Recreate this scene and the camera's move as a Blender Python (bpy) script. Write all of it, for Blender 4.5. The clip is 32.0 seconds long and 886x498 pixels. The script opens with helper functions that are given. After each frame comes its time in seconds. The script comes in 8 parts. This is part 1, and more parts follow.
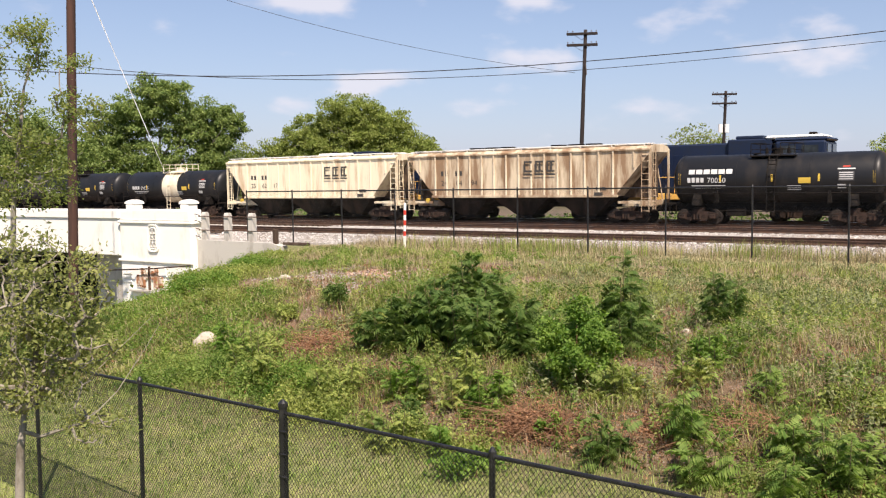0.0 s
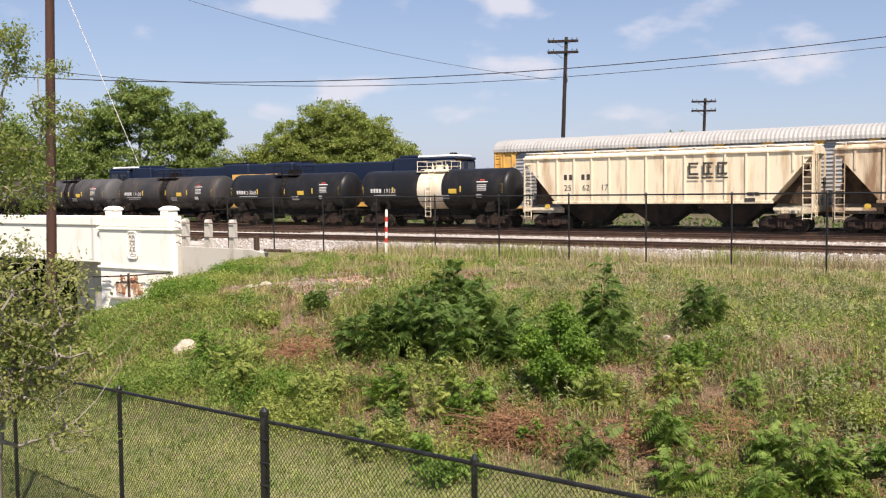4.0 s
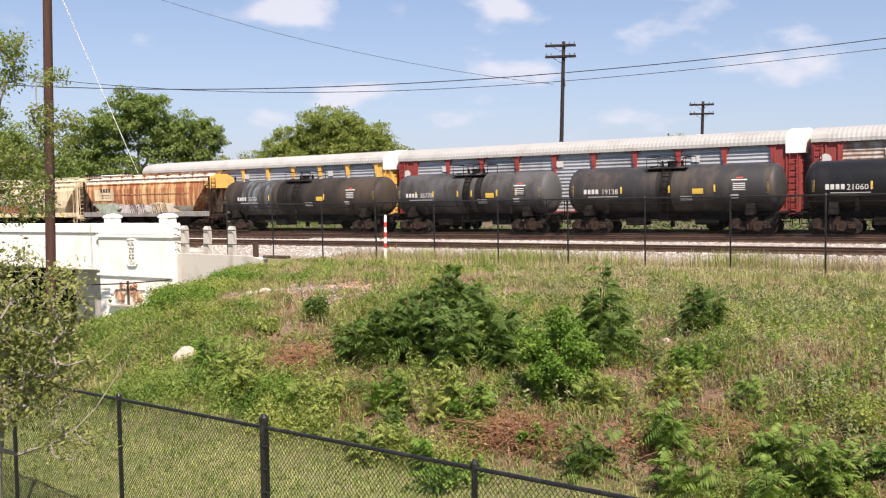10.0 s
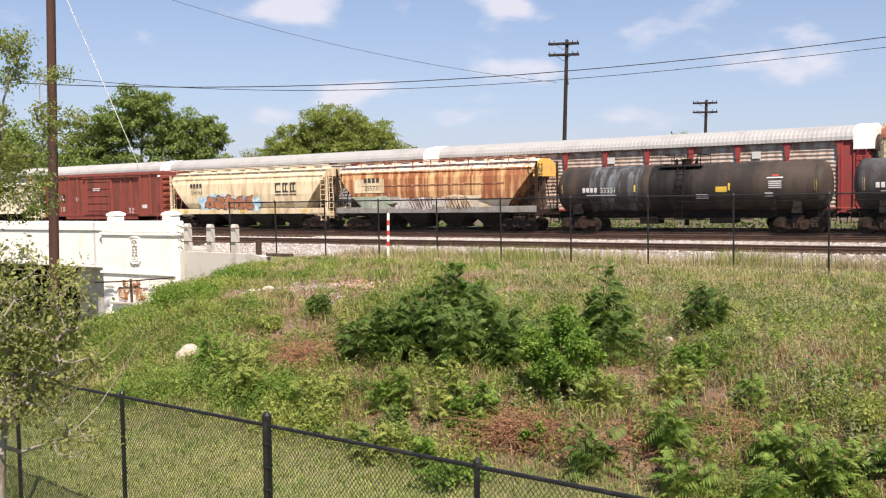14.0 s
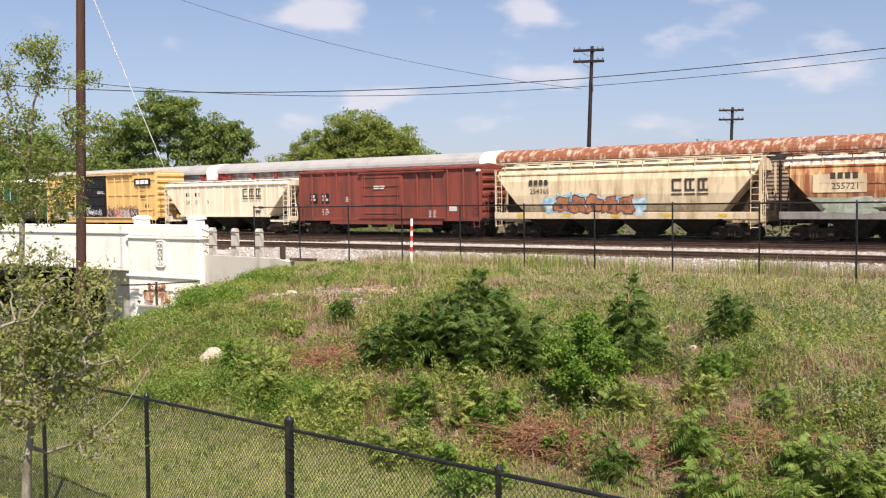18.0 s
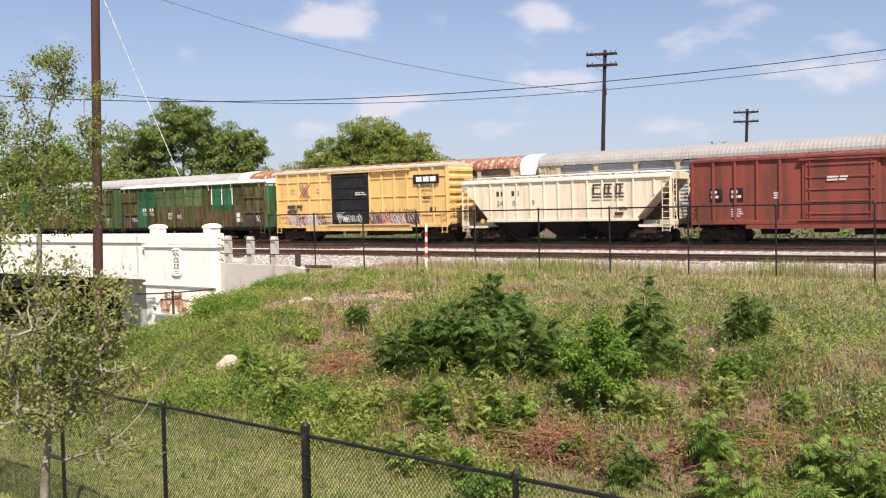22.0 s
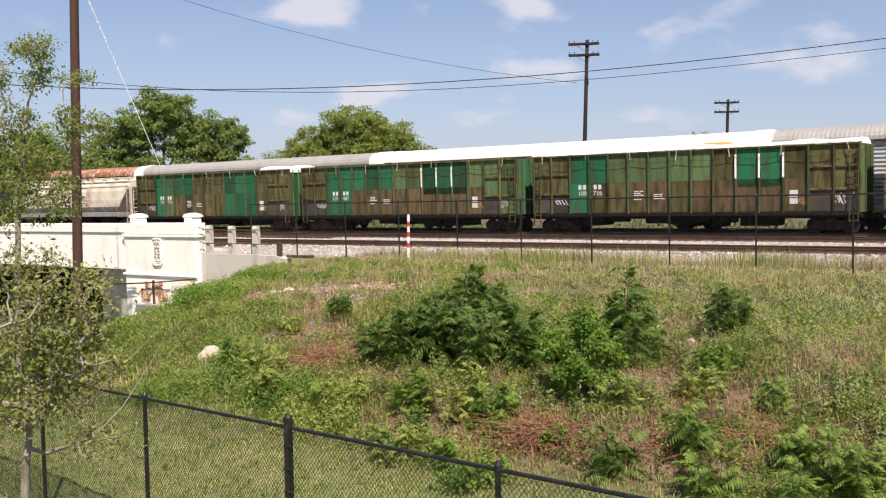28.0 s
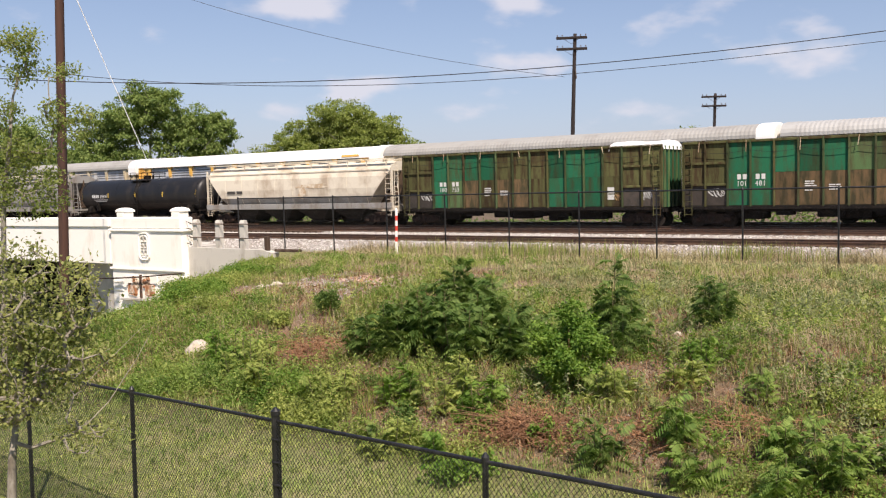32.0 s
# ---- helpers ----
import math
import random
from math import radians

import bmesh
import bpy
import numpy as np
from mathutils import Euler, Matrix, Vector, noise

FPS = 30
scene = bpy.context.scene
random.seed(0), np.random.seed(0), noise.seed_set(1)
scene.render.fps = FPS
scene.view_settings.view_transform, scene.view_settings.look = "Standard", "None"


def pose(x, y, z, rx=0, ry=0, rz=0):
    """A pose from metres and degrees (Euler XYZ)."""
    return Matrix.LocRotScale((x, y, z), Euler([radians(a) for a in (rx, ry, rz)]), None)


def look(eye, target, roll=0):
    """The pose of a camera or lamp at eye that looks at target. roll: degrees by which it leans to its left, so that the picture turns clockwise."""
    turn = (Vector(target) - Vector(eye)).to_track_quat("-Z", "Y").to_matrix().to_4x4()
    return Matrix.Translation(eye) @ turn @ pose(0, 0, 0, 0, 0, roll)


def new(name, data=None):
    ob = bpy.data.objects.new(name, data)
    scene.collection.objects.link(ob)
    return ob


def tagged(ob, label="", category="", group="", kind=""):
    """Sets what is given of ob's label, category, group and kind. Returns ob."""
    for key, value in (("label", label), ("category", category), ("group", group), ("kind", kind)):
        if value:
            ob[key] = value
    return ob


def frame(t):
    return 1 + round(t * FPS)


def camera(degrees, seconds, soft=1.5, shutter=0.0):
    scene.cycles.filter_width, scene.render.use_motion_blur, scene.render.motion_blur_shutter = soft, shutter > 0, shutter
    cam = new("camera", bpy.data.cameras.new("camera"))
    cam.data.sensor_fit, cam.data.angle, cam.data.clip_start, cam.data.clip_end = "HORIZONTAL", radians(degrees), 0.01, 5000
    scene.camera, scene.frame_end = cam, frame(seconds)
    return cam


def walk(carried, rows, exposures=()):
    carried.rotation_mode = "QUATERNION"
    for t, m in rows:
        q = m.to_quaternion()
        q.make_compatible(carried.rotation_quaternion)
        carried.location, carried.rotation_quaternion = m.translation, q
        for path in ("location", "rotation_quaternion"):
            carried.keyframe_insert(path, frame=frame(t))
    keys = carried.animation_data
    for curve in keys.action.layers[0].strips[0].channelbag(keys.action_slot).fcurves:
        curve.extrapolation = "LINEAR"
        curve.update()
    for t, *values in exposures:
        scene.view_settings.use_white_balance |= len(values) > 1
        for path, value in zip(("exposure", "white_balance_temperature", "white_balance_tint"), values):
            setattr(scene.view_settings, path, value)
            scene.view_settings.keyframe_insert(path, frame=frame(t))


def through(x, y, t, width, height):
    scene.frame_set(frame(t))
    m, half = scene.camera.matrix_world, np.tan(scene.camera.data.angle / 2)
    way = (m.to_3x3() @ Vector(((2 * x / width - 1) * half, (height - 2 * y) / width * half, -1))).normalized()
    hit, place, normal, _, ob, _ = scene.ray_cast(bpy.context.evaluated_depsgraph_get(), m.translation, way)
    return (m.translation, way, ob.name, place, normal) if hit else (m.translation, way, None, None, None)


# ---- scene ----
cam = camera(52.0, 32.0, soft=1.2, shutter=0.1)
# seconds, place of the eye in metres, yaw, pitch, roll
ROWS = [
    (0, 0.000, 0.000, 3.200, 0.00, -4.90, 0.00),
    (0.5, -0.007, 0.010, 3.204, 0.06, -4.88, 0.07),
    (1, -0.000, 0.015, 3.197, -0.12, -5.11, 0.08),
    (1.5, -0.003, 0.021, 3.203, -0.13, -5.32, 0.18),
    (2, -0.003, 0.014, 3.208, -0.20, -5.28, 0.35),
    (2.5, 0.010, 0.004, 3.209, -0.85, -4.80, 0.26),
    (3, 0.013, 0.006, 3.204, -1.38, -4.77, 0.07),
    (3.5, -0.005, -0.008, 3.213, -1.25, -4.45, -0.15),
    (5.5, 0.005, 0.006, 3.198, -0.77, -4.77, 0.46),
    (6, 0.013, 0.001, 3.203, -0.89, -4.62, 0.46),
    (6.5, 0.015, 0.002, 3.195, -1.10, -4.70, 0.48),
    (7, 0.012, 0.012, 3.202, -0.87, -4.77, 0.56),
    (7.5, -0.009, 0.010, 3.203, -0.41, -4.55, 0.45),
    (8, 0.004, 0.010, 3.198, -0.32, -4.04, 0.57),
    (8.5, 0.001, 0.001, 3.196, -0.62, -4.16, 0.43),
    (9, 0.001, 0.005, 3.202, -0.46, -4.12, 0.46),
    (9.5, 0.010, -0.005, 3.203, -0.89, -4.07, 0.40),
    (10, 0.006, -0.010, 3.208, -1.24, -4.18, 0.40),
    (10.5, 0.014, -0.009, 3.209, -1.62, -3.98, 0.30),
    (11, 0.009, -0.030, 3.217, -1.38, -3.68, 0.36),
    (11.5, 0.009, -0.009, 3.210, -1.26, -3.78, 0.46),
    (12, 0.009, -0.010, 3.206, -1.25, -4.03, 0.40),
    (12.5, 0.014, -0.003, 3.193, -1.14, -4.05, 0.39),
    (13, 0.012, -0.012, 3.211, -1.17, -4.19, 0.40),
    (13.5, 0.005, -0.019, 3.211, -1.07, -4.18, 0.38),
    (15.5, 0.012, 0.013, 3.209, -1.12, -4.93, 0.17),
    (16, -0.007, -0.007, 3.199, -0.59, -4.89, -0.10),
    (16.5, -0.012, 0.001, 3.219, 0.37, -5.25, 0.04),
    (17, -0.005, 0.000, 3.208, 0.15, -4.92, -0.11),
    (17.5, 0.005, -0.004, 3.207, 0.06, -4.57, 0.08),
    (18, 0.004, -0.015, 3.211, 0.43, -3.92, -0.04),
    (18.5, 0.005, 0.000, 3.205, 0.84, -3.90, 0.08),
    (19, -0.007, 0.002, 3.196, 0.37, -3.97, -0.05),
    (19.5, 0.002, -0.021, 3.208, 0.30, -3.88, -0.18),
    (20, -0.005, -0.023, 3.206, -0.01, -3.81, -0.26),
    (20.5, 0.003, -0.020, 3.210, 0.23, -3.94, 0.01),
    (21, 0.001, -0.005, 3.198, 0.61, -3.90, 0.09),
    (21.5, -0.003, -0.007, 3.207, 0.98, -3.76, 0.32),
    (22, 0.011, 0.005, 3.188, 1.33, -3.53, 0.66),
    (22.5, -0.001, -0.005, 3.205, 1.42, -3.63, 0.85),
    (23, -0.001, -0.010, 3.205, 1.58, -3.83, 0.78),
    (23.5, -0.000, -0.006, 3.206, 1.33, -3.68, 0.78),
    (24, -0.009, -0.024, 3.211, 0.74, -3.51, 0.62),
    (24.5, -0.002, -0.027, 3.213, 1.05, -3.16, 0.73),
    (26.5, 0.019, -0.026, 3.231, 0.91, -3.50, 0.42),
    (27, 0.015, -0.018, 3.223, 0.41, -4.03, 0.49),
    (27.5, 0.017, -0.011, 3.229, -0.27, -4.61, 0.69),
    (28, 0.002, -0.002, 3.226, 0.20, -4.23, 0.52),
    (28.5, 0.019, -0.033, 3.227, 0.20, -4.33, 0.60),
    (29, 0.013, -0.014, 3.222, 0.39, -4.27, 0.74),
    (29.5, 0.025, -0.008, 3.225, 0.07, -4.63, 0.76),
    (30, 0.007, -0.027, 3.222, -0.04, -4.92, 0.52),
    (30.5, 0.010, -0.025, 3.226, -0.24, -4.69, 0.58),
    (31, 0.017, -0.023, 3.228, -0.20, -4.42, 0.60),
    (31.5, 0.013, -0.010, 3.224, -0.35, -4.53, 0.59),
    (32, 0.013, -0.017, 3.219, -0.54, -4.61, 0.55),
]
walk(cam, [(t, pose(x, y, z, 90 + pitch, roll, yaw)) for t, x, y, z, yaw, pitch, roll in ROWS], exposures=[(t, e, 6850, 18) for t, e in ((0, 0.70), (3, 0.65), (6, 0.64), (8, 0.73), (10, 0.76), (12, 0.78), (15, 0.68), (17, 0.63), (19, 0.64), (23, 0.65), (27, 0.59), (32, 0.57))])

# ---- the railway's own frame: s along the line, q away from the camera, h above the rails ----
AZ, GRADE, RAIL_Z = radians(55.5), radians(1.1), 0.66
U = Vector((math.sin(AZ) * math.cos(GRADE), -math.cos(AZ) * math.cos(GRADE), math.sin(GRADE)))
N = Vector((math.cos(AZ), math.sin(AZ), 0.0))
W = U.cross(N)
LINE = Matrix(((U.x, N.x, W.x, W.x * RAIL_Z), (U.y, N.y, W.y, W.y * RAIL_Z), (U.z, N.z, W.z, W.z * RAIL_Z), (0, 0, 0, 1)))
YAW = math.degrees(AZ) - 90.0


def rail_pose(s, q, h=0.0, turn=0.0):
    """A pose that lies along the line."""
    return LINE @ pose(s, q, h, 0, 0, turn)


def upright(s, q, h=0.0, turn=0.0):
    """An upright pose at a place of the railway's frame."""
    p = LINE @ Vector((s, q, h))
    return Matrix.Translation(p) @ pose(0, 0, 0, 0, 0, YAW + turn)


# ---- world, sun ----
SUN_AZ, SUN_EL = 166.0, 54.0      # compass-like: degrees from +y towards +x
world = bpy.data.worlds.new("sky")
scene.world = world
world.use_nodes = True
wn = world.node_tree
wn.nodes.clear()


def build_world():
    n, l = wn.nodes, wn.links
    out = n.new("ShaderNodeOutputWorld")
    bg = n.new("ShaderNodeBackground")
    bg.inputs[1].default_value = 0.076
    sky = n.new("ShaderNodeTexSky")
    sky.sky_type = "NISHITA"
    sky.sun_disc = False
    sky.sun_elevation = radians(SUN_EL)
    sky.sun_rotation = radians(SUN_AZ)
    sky.air_density, sky.dust_density, sky.ozone_density = 1.0, 0.5, 4.0
    co = n.new("ShaderNodeTexCoord")
    sep = n.new("ShaderNodeSeparateXYZ")
    l.new(co.outputs["Generated"], sep.inputs[0])
    # soft clouds, flattened a little
    mp = n.new("ShaderNodeMapping")
    mp.inputs["Scale"].default_value = (1.0, 1.0, 2.3)
    mp.inputs["Location"].default_value = (0.35, 0.1, 0.42)
    l.new(co.outputs["Generated"], mp.inputs[0])
    n1 = n.new("ShaderNodeTexNoise"); n1.inputs["Scale"].default_value = 13.0
    n1.inputs["Detail"].default_value = 6.0; n1.inputs["Roughness"].default_value = 0.48
    l.new(mp.outputs[0], n1.inputs["Vector"])
    ramp = n.new("ShaderNodeMapRange")
    ramp.interpolation_type = "SMOOTHSTEP"
    ramp.inputs[1].default_value, ramp.inputs[2].default_value = 0.60, 0.86
    ramp.inputs[4].default_value = 0.85

    def calc(op, a, b=None):
        m = n.new("ShaderNodeMath"); m.operation = op
        for k, v in ((0, a), (1, b)):
            if isinstance(v, (int, float)):
                m.inputs[k].default_value = v
            elif v is not None:
                l.new(v, m.inputs[k])
        return m.outputs[0]
    # the day's puffs: bearing and height of each as tangents, half width, half height, weight
    front = calc("MAXIMUM", sep.outputs[1], 0.02)
    bearing, height = calc("DIVIDE", sep.outputs[0], front), calc("DIVIDE", sep.outputs[2], front)
    puffs = -0.02
    for az, el, wa, we, k in ((-0.135, 0.190, 0.060, 0.022, 0.44), (-0.080, 0.094, 0.042, 0.017, 0.42), (-0.165, 0.074, 0.030, 0.015, 0.42), (0.088, 0.192, 0.036, 0.018, 0.42),
                              (0.095, 0.120, 0.055, 0.014, 0.34), (0.27, 0.150, 0.070, 0.024, 0.17), (0.42, 0.128, 0.065, 0.017, 0.25), (0.24, 0.055, 0.060, 0.018, 0.18),
                              (0.47, 0.070, 0.050, 0.016, 0.18), (0.02, 0.060, 0.050, 0.014, 0.17)):
        dx = calc("DIVIDE", calc("SUBTRACT", bearing, az), wa)
        dz = calc("DIVIDE", calc("SUBTRACT", height, el), we)
        r2 = calc("ADD", calc("MULTIPLY", dx, dx), calc("MULTIPLY", dz, dz))
        puffs = calc("ADD", puffs, calc("MULTIPLY", calc("EXPONENT", calc("MULTIPLY", r2, -0.8)), k))
    l.new(calc("ADD", n1.outputs[0], puffs), ramp.inputs[0])
    # veil towards the horizon
    veil = n.new("ShaderNodeMapRange")
    veil.inputs[1].default_value, veil.inputs[2].default_value = 0.0, 0.22
    veil.inputs[3].default_value, veil.inputs[4].default_value = 0.62, 0.22
    l.new(sep.outputs[2], veil.inputs[0])
    m1 = n.new("ShaderNodeMix"); m1.data_type = "RGBA"
    m1.inputs[7].default_value = (3.8, 4.8, 7.0, 1)
    l.new(veil.outputs[0], m1.inputs[0]); l.new(sky.outputs[0], m1.inputs[6])
    m2 = n.new("ShaderNodeMix"); m2.data_type = "RGBA"
    m2.inputs[7].default_value = (6.4, 6.8, 7.6, 1)
    l.new(ramp.outputs[0], m2.inputs[0]); l.new(m1.outputs[2], m2.inputs[6])
    l.new(m2.outputs[2], bg.inputs[0]); l.new(bg.outputs[0], out.inputs[0])


build_world()
sun = new("sun", bpy.data.lights.new("sun", "SUN"))
sun.data.energy, sun.data.angle, sun.data.color = 5.0, radians(0.53), (1.0, 0.93, 0.81)
_sa, _se = radians(SUN_AZ), radians(SUN_EL)
sun.matrix_world = look((0, 0, 0), (-math.sin(_sa) * math.cos(_se), -math.cos(_sa) * math.cos(_se), -math.sin(_se)))

# ---- materials ----
MATS = {}


def mat(name, base, rough=0.7, metal=0.0, spots=None, amount=0.5, scale=3.0, stretch=(1, 1, 1), bump=0.0, bump_scale=40.0,
        grain=0.12, random_tint=0.0, spec=0.4):
    """A painted or natural surface: base colour, a second colour in noise spots, fine grain, a bump."""
    if name in MATS:
        return MATS[name]
    m = bpy.data.materials.new(name)
    m.use_nodes = True
    n, l = m.node_tree.nodes, m.node_tree.links
    b = n["Principled BSDF"]
    b.inputs["Roughness"].default_value = rough
    b.inputs["Metallic"].default_value = metal
    b.inputs["Specular IOR Level"].default_value = spec
    co = n.new("ShaderNodeTexCoord")
    mp = n.new("ShaderNodeMapping")
    mp.inputs["Scale"].default_value = stretch
    l.new(co.outputs["Object"], mp.inputs[0])
    if random_tint:
        who = n.new("ShaderNodeObjectInfo")
        far = n.new("ShaderNodeVectorMath"); far.operation = "SCALE"; far.inputs[0].default_value = (37.0, 11.0, 23.0)
        l.new(who.outputs["Random"], far.inputs["Scale"]); l.new(far.outputs[0], mp.inputs["Location"])
    col = n.new("ShaderNodeRGB"); col.outputs[0].default_value = (*base, 1)
    last = col.outputs[0]
    if spots:
        t = n.new("ShaderNodeTexNoise"); t.inputs["Scale"].default_value = scale
        t.inputs["Detail"].default_value = 8.0; t.inputs["Roughness"].default_value = 0.62
        l.new(mp.outputs[0], t.inputs["Vector"])
        r = n.new("ShaderNodeMapRange"); r.inputs[1].default_value = 0.62 - amount * 0.3; r.inputs[2].default_value = 0.80 - amount * 0.3
        l.new(t.outputs[0], r.inputs[0])
        mix = n.new("ShaderNodeMix"); mix.data_type = "RGBA"
        mix.inputs[7].default_value = (*spots, 1)
        l.new(r.outputs[0], mix.inputs[0]); l.new(last, mix.inputs[6])
        last = mix.outputs[2]
    g = n.new("ShaderNodeTexNoise"); g.inputs["Scale"].default_value = bump_scale; g.inputs["Detail"].default_value = 4.0
    l.new(co.outputs["Object"], g.inputs["Vector"])
    if grain:
        r2 = n.new("ShaderNodeMapRange"); r2.inputs[3].default_value = 1 - grain * 1.6; r2.inputs[4].default_value = 1 + grain * 1.6
        l.new(g.outputs[0], r2.inputs[0])
        mul = n.new("ShaderNodeMix"); mul.data_type = "RGBA"; mul.blend_type = "MULTIPLY"; mul.inputs[0].default_value = 1.0
        l.new(last, mul.inputs[6]); l.new(r2.outputs[0], mul.inputs[7])
        last = mul.outputs[2]
    if random_tint:
        oi = n.new("ShaderNodeObjectInfo")
        r3 = n.new("ShaderNodeMapRange"); r3.inputs[3].default_value = 1 - random_tint; r3.inputs[4].default_value = 1 + random_tint
        l.new(oi.outputs["Random"], r3.inputs[0])
        mul = n.new("ShaderNodeMix"); mul.data_type = "RGBA"; mul.blend_type = "MULTIPLY"; mul.inputs[0].default_value = 1.0
        l.new(last, mul.inputs[6]); l.new(r3.outputs[0], mul.inputs[7])
        last = mul.outputs[2]
    l.new(last, b.inputs["Base Color"])
    if bump:
        bp = n.new("ShaderNodeBump"); bp.inputs["Strength"].default_value = bump; bp.inputs["Distance"].default_value = 0.02
        l.new(g.outputs[0], bp.inputs["Height"]); l.new(bp.outputs[0], b.inputs["Normal"])
    MATS[name] = m
    return m


# ---- mesh helpers ----
def part(name, bm, material, parent=None, label="", smooth=False):
    """Links a bmesh as one mesh object under a thing or a part."""
    me = bpy.data.meshes.new(name)
    bm.normal_update()
    bm.to_mesh(me)
    bm.free()
    if smooth:
        me.polygons.foreach_set("use_smooth", [True] * len(me.polygons))
    for m in (material if isinstance(material, (list, tuple)) else [material]):
        me.materials.append(m)
    ob = new(name, me)
    if parent is not None:
        ob.parent = parent
    if label:
        ob["label"] = label
    return ob


def share(ob, parent, m):
    """Another object on the same mesh."""
    o = new(ob.name.split(".")[0], ob.data)
    o.parent = parent
    o.matrix_basis = m
    return o


def box(bm, x0, x1, y0, y1, z0, z1, bevel=0.0, mi=0):
    vs = [bm.verts.new((x, y, z)) for x in (x0, x1) for y in (y0, y1) for z in (z0, z1)]
    fs = [bm.faces.new([vs[i] for i in f]) for f in ((0, 1, 3, 2), (4, 6, 7, 5), (0, 4, 5, 1), (2, 3, 7, 6), (0, 2, 6, 4), (1, 5, 7, 3))]
    for f in fs:
        f.material_index = mi
    if bevel:
        bmesh.ops.bevel(bm, geom=list({e for f in fs for e in f.edges}), offset=bevel, segments=1, affect="EDGES")
    return bm


def rod(bm, a, b, r, n=6, r2=None, mi=0, caps=True):
    a, b = Vector(a), Vector(b)
    d = (b - a).normalized()
    e = d.orthogonal().normalized()
    f = d.cross(e)
    r2 = r if r2 is None else r2
    ra = [bm.verts.new(a + (e * math.cos(2 * math.pi * i / n) + f * math.sin(2 * math.pi * i / n)) * r) for i in range(n)]
    rb = [bm.verts.new(b + (e * math.cos(2 * math.pi * i / n) + f * math.sin(2 * math.pi * i / n)) * r2) for i in range(n)]
    for i in range(n):
        bm.faces.new((ra[i], ra[(i + 1) % n], rb[(i + 1) % n], rb[i])).material_index = mi
    if caps:
        bm.faces.new(ra[::-1]).material_index = mi
        bm.faces.new(rb).material_index = mi
    return bm


def tube(bm, pts, radii, n=8, caps=True):
    """One continuous round bar through the points."""
    pts = [Vector(p) for p in pts]
    rings = []
    for i, p in enumerate(pts):
        d = (pts[min(i + 1, len(pts) - 1)] - pts[max(i - 1, 0)]).normalized()
        a = d.cross(Vector((0.31, 0.9, 0.17))).normalized()
        f = d.cross(a)
        r = radii[i] if isinstance(radii, (list, tuple)) else radii
        rings.append([bm.verts.new(p + (a * math.cos(2 * math.pi * k / n) + f * math.sin(2 * math.pi * k / n)) * r) for k in range(n)])
    for p, q in zip(rings[:-1], rings[1:]):
        for k in range(n):
            bm.faces.new((p[k], p[(k + 1) % n], q[(k + 1) % n], q[k]))
    if caps:
        bm.faces.new(rings[0][::-1])
        bm.faces.new(rings[-1])
    return bm


def extrude_profile(bm, pts, x0, x1, mi=0, axis="x"):
    """A closed outline in (y, z) drawn out along x; outline counter-clockwise seen from +x."""
    def v(x, p):
        return bm.verts.new((x, p[0], p[1]) if axis == "x" else (p[0], x, p[1]))
    a = [v(x0, p) for p in pts]
    b = [v(x1, p) for p in pts]
    k = len(pts)
    for i in range(k):
        bm.faces.new((a[i], a[(i + 1) % k], b[(i + 1) % k], b[i])).material_index = mi
    bm.faces.new(a[::-1]).material_index = mi
    bm.faces.new(b).material_index = mi
    return bm


def thing(name, label, category, m=None, group="", kind=""):
    e = new(name)
    e.empty_display_size = 0.2
    if m is not None:
        e.matrix_basis = m
    return tagged(e, label, category, group, kind)


BM = bmesh.new


# ================= trains =================
M_BLACK = mat("tank_black", (0.011, 0.0115, 0.013), 0.42, spots=(0.024, 0.021, 0.019), amount=0.40, scale=1.3, stretch=(1, 1, 0.30), bump=0.06, grain=0.18, spec=0.28)
M_FLAKE = mat("flaking_paint", (0.34, 0.15, 0.075), 0.9, spots=(0.72, 0.62, 0.50), amount=0.85, scale=3.0, stretch=(1.2, 1, 0.5), bump=0.2, grain=0.15)
M_POSTGREEN = mat("faded_green_post", (0.058, 0.086, 0.038), 0.8, spots=(0.046, 0.042, 0.022), amount=0.6, scale=2.0, stretch=(1, 1, 0.3), grain=0.25, random_tint=0.3, spec=0.12)
M_DARKPANEL = mat("grey_brown_panel", (0.058, 0.046, 0.038), 0.85, spots=(0.032, 0.028, 0.022), amount=0.6, scale=1.8, bump=0.1, grain=0.25, random_tint=0.3)
M_BLACK2 = mat("tank_worn_black", (0.034, 0.034, 0.036), 0.55, spots=(0.075, 0.062, 0.052), amount=0.50, scale=0.9, stretch=(1.3, 1, 0.22), bump=0.08, grain=0.22, spec=0.25)
M_GREYTANK = mat("tank_grey", (0.082, 0.082, 0.084), 0.6, spots=(0.040, 0.036, 0.034), amount=0.62, scale=0.8, stretch=(1.2, 1, 0.3), bump=0.06, grain=0.18, spec=0.25)
M_BROWNTANK = mat("tank_brown", (0.060, 0.046, 0.036), 0.68, spots=(0.026, 0.023, 0.021), amount=0.62, scale=0.55, stretch=(1.5, 1, 0.22), bump=0.08, grain=0.22, spec=0.22)
M_CREAM_RIB = mat("cream_rib", (0.70, 0.62, 0.46), 0.7, spots=(0.38, 0.26, 0.16), amount=0.5, scale=2.0, stretch=(1, 1, 0.3), grain=0.12)
M_SOOT = mat("soot_spill", (0.012, 0.0115, 0.011), 0.7, spots=(0.030, 0.025, 0.022), amount=0.5, scale=1.5, stretch=(2, 1, 0.3), spec=0.2)
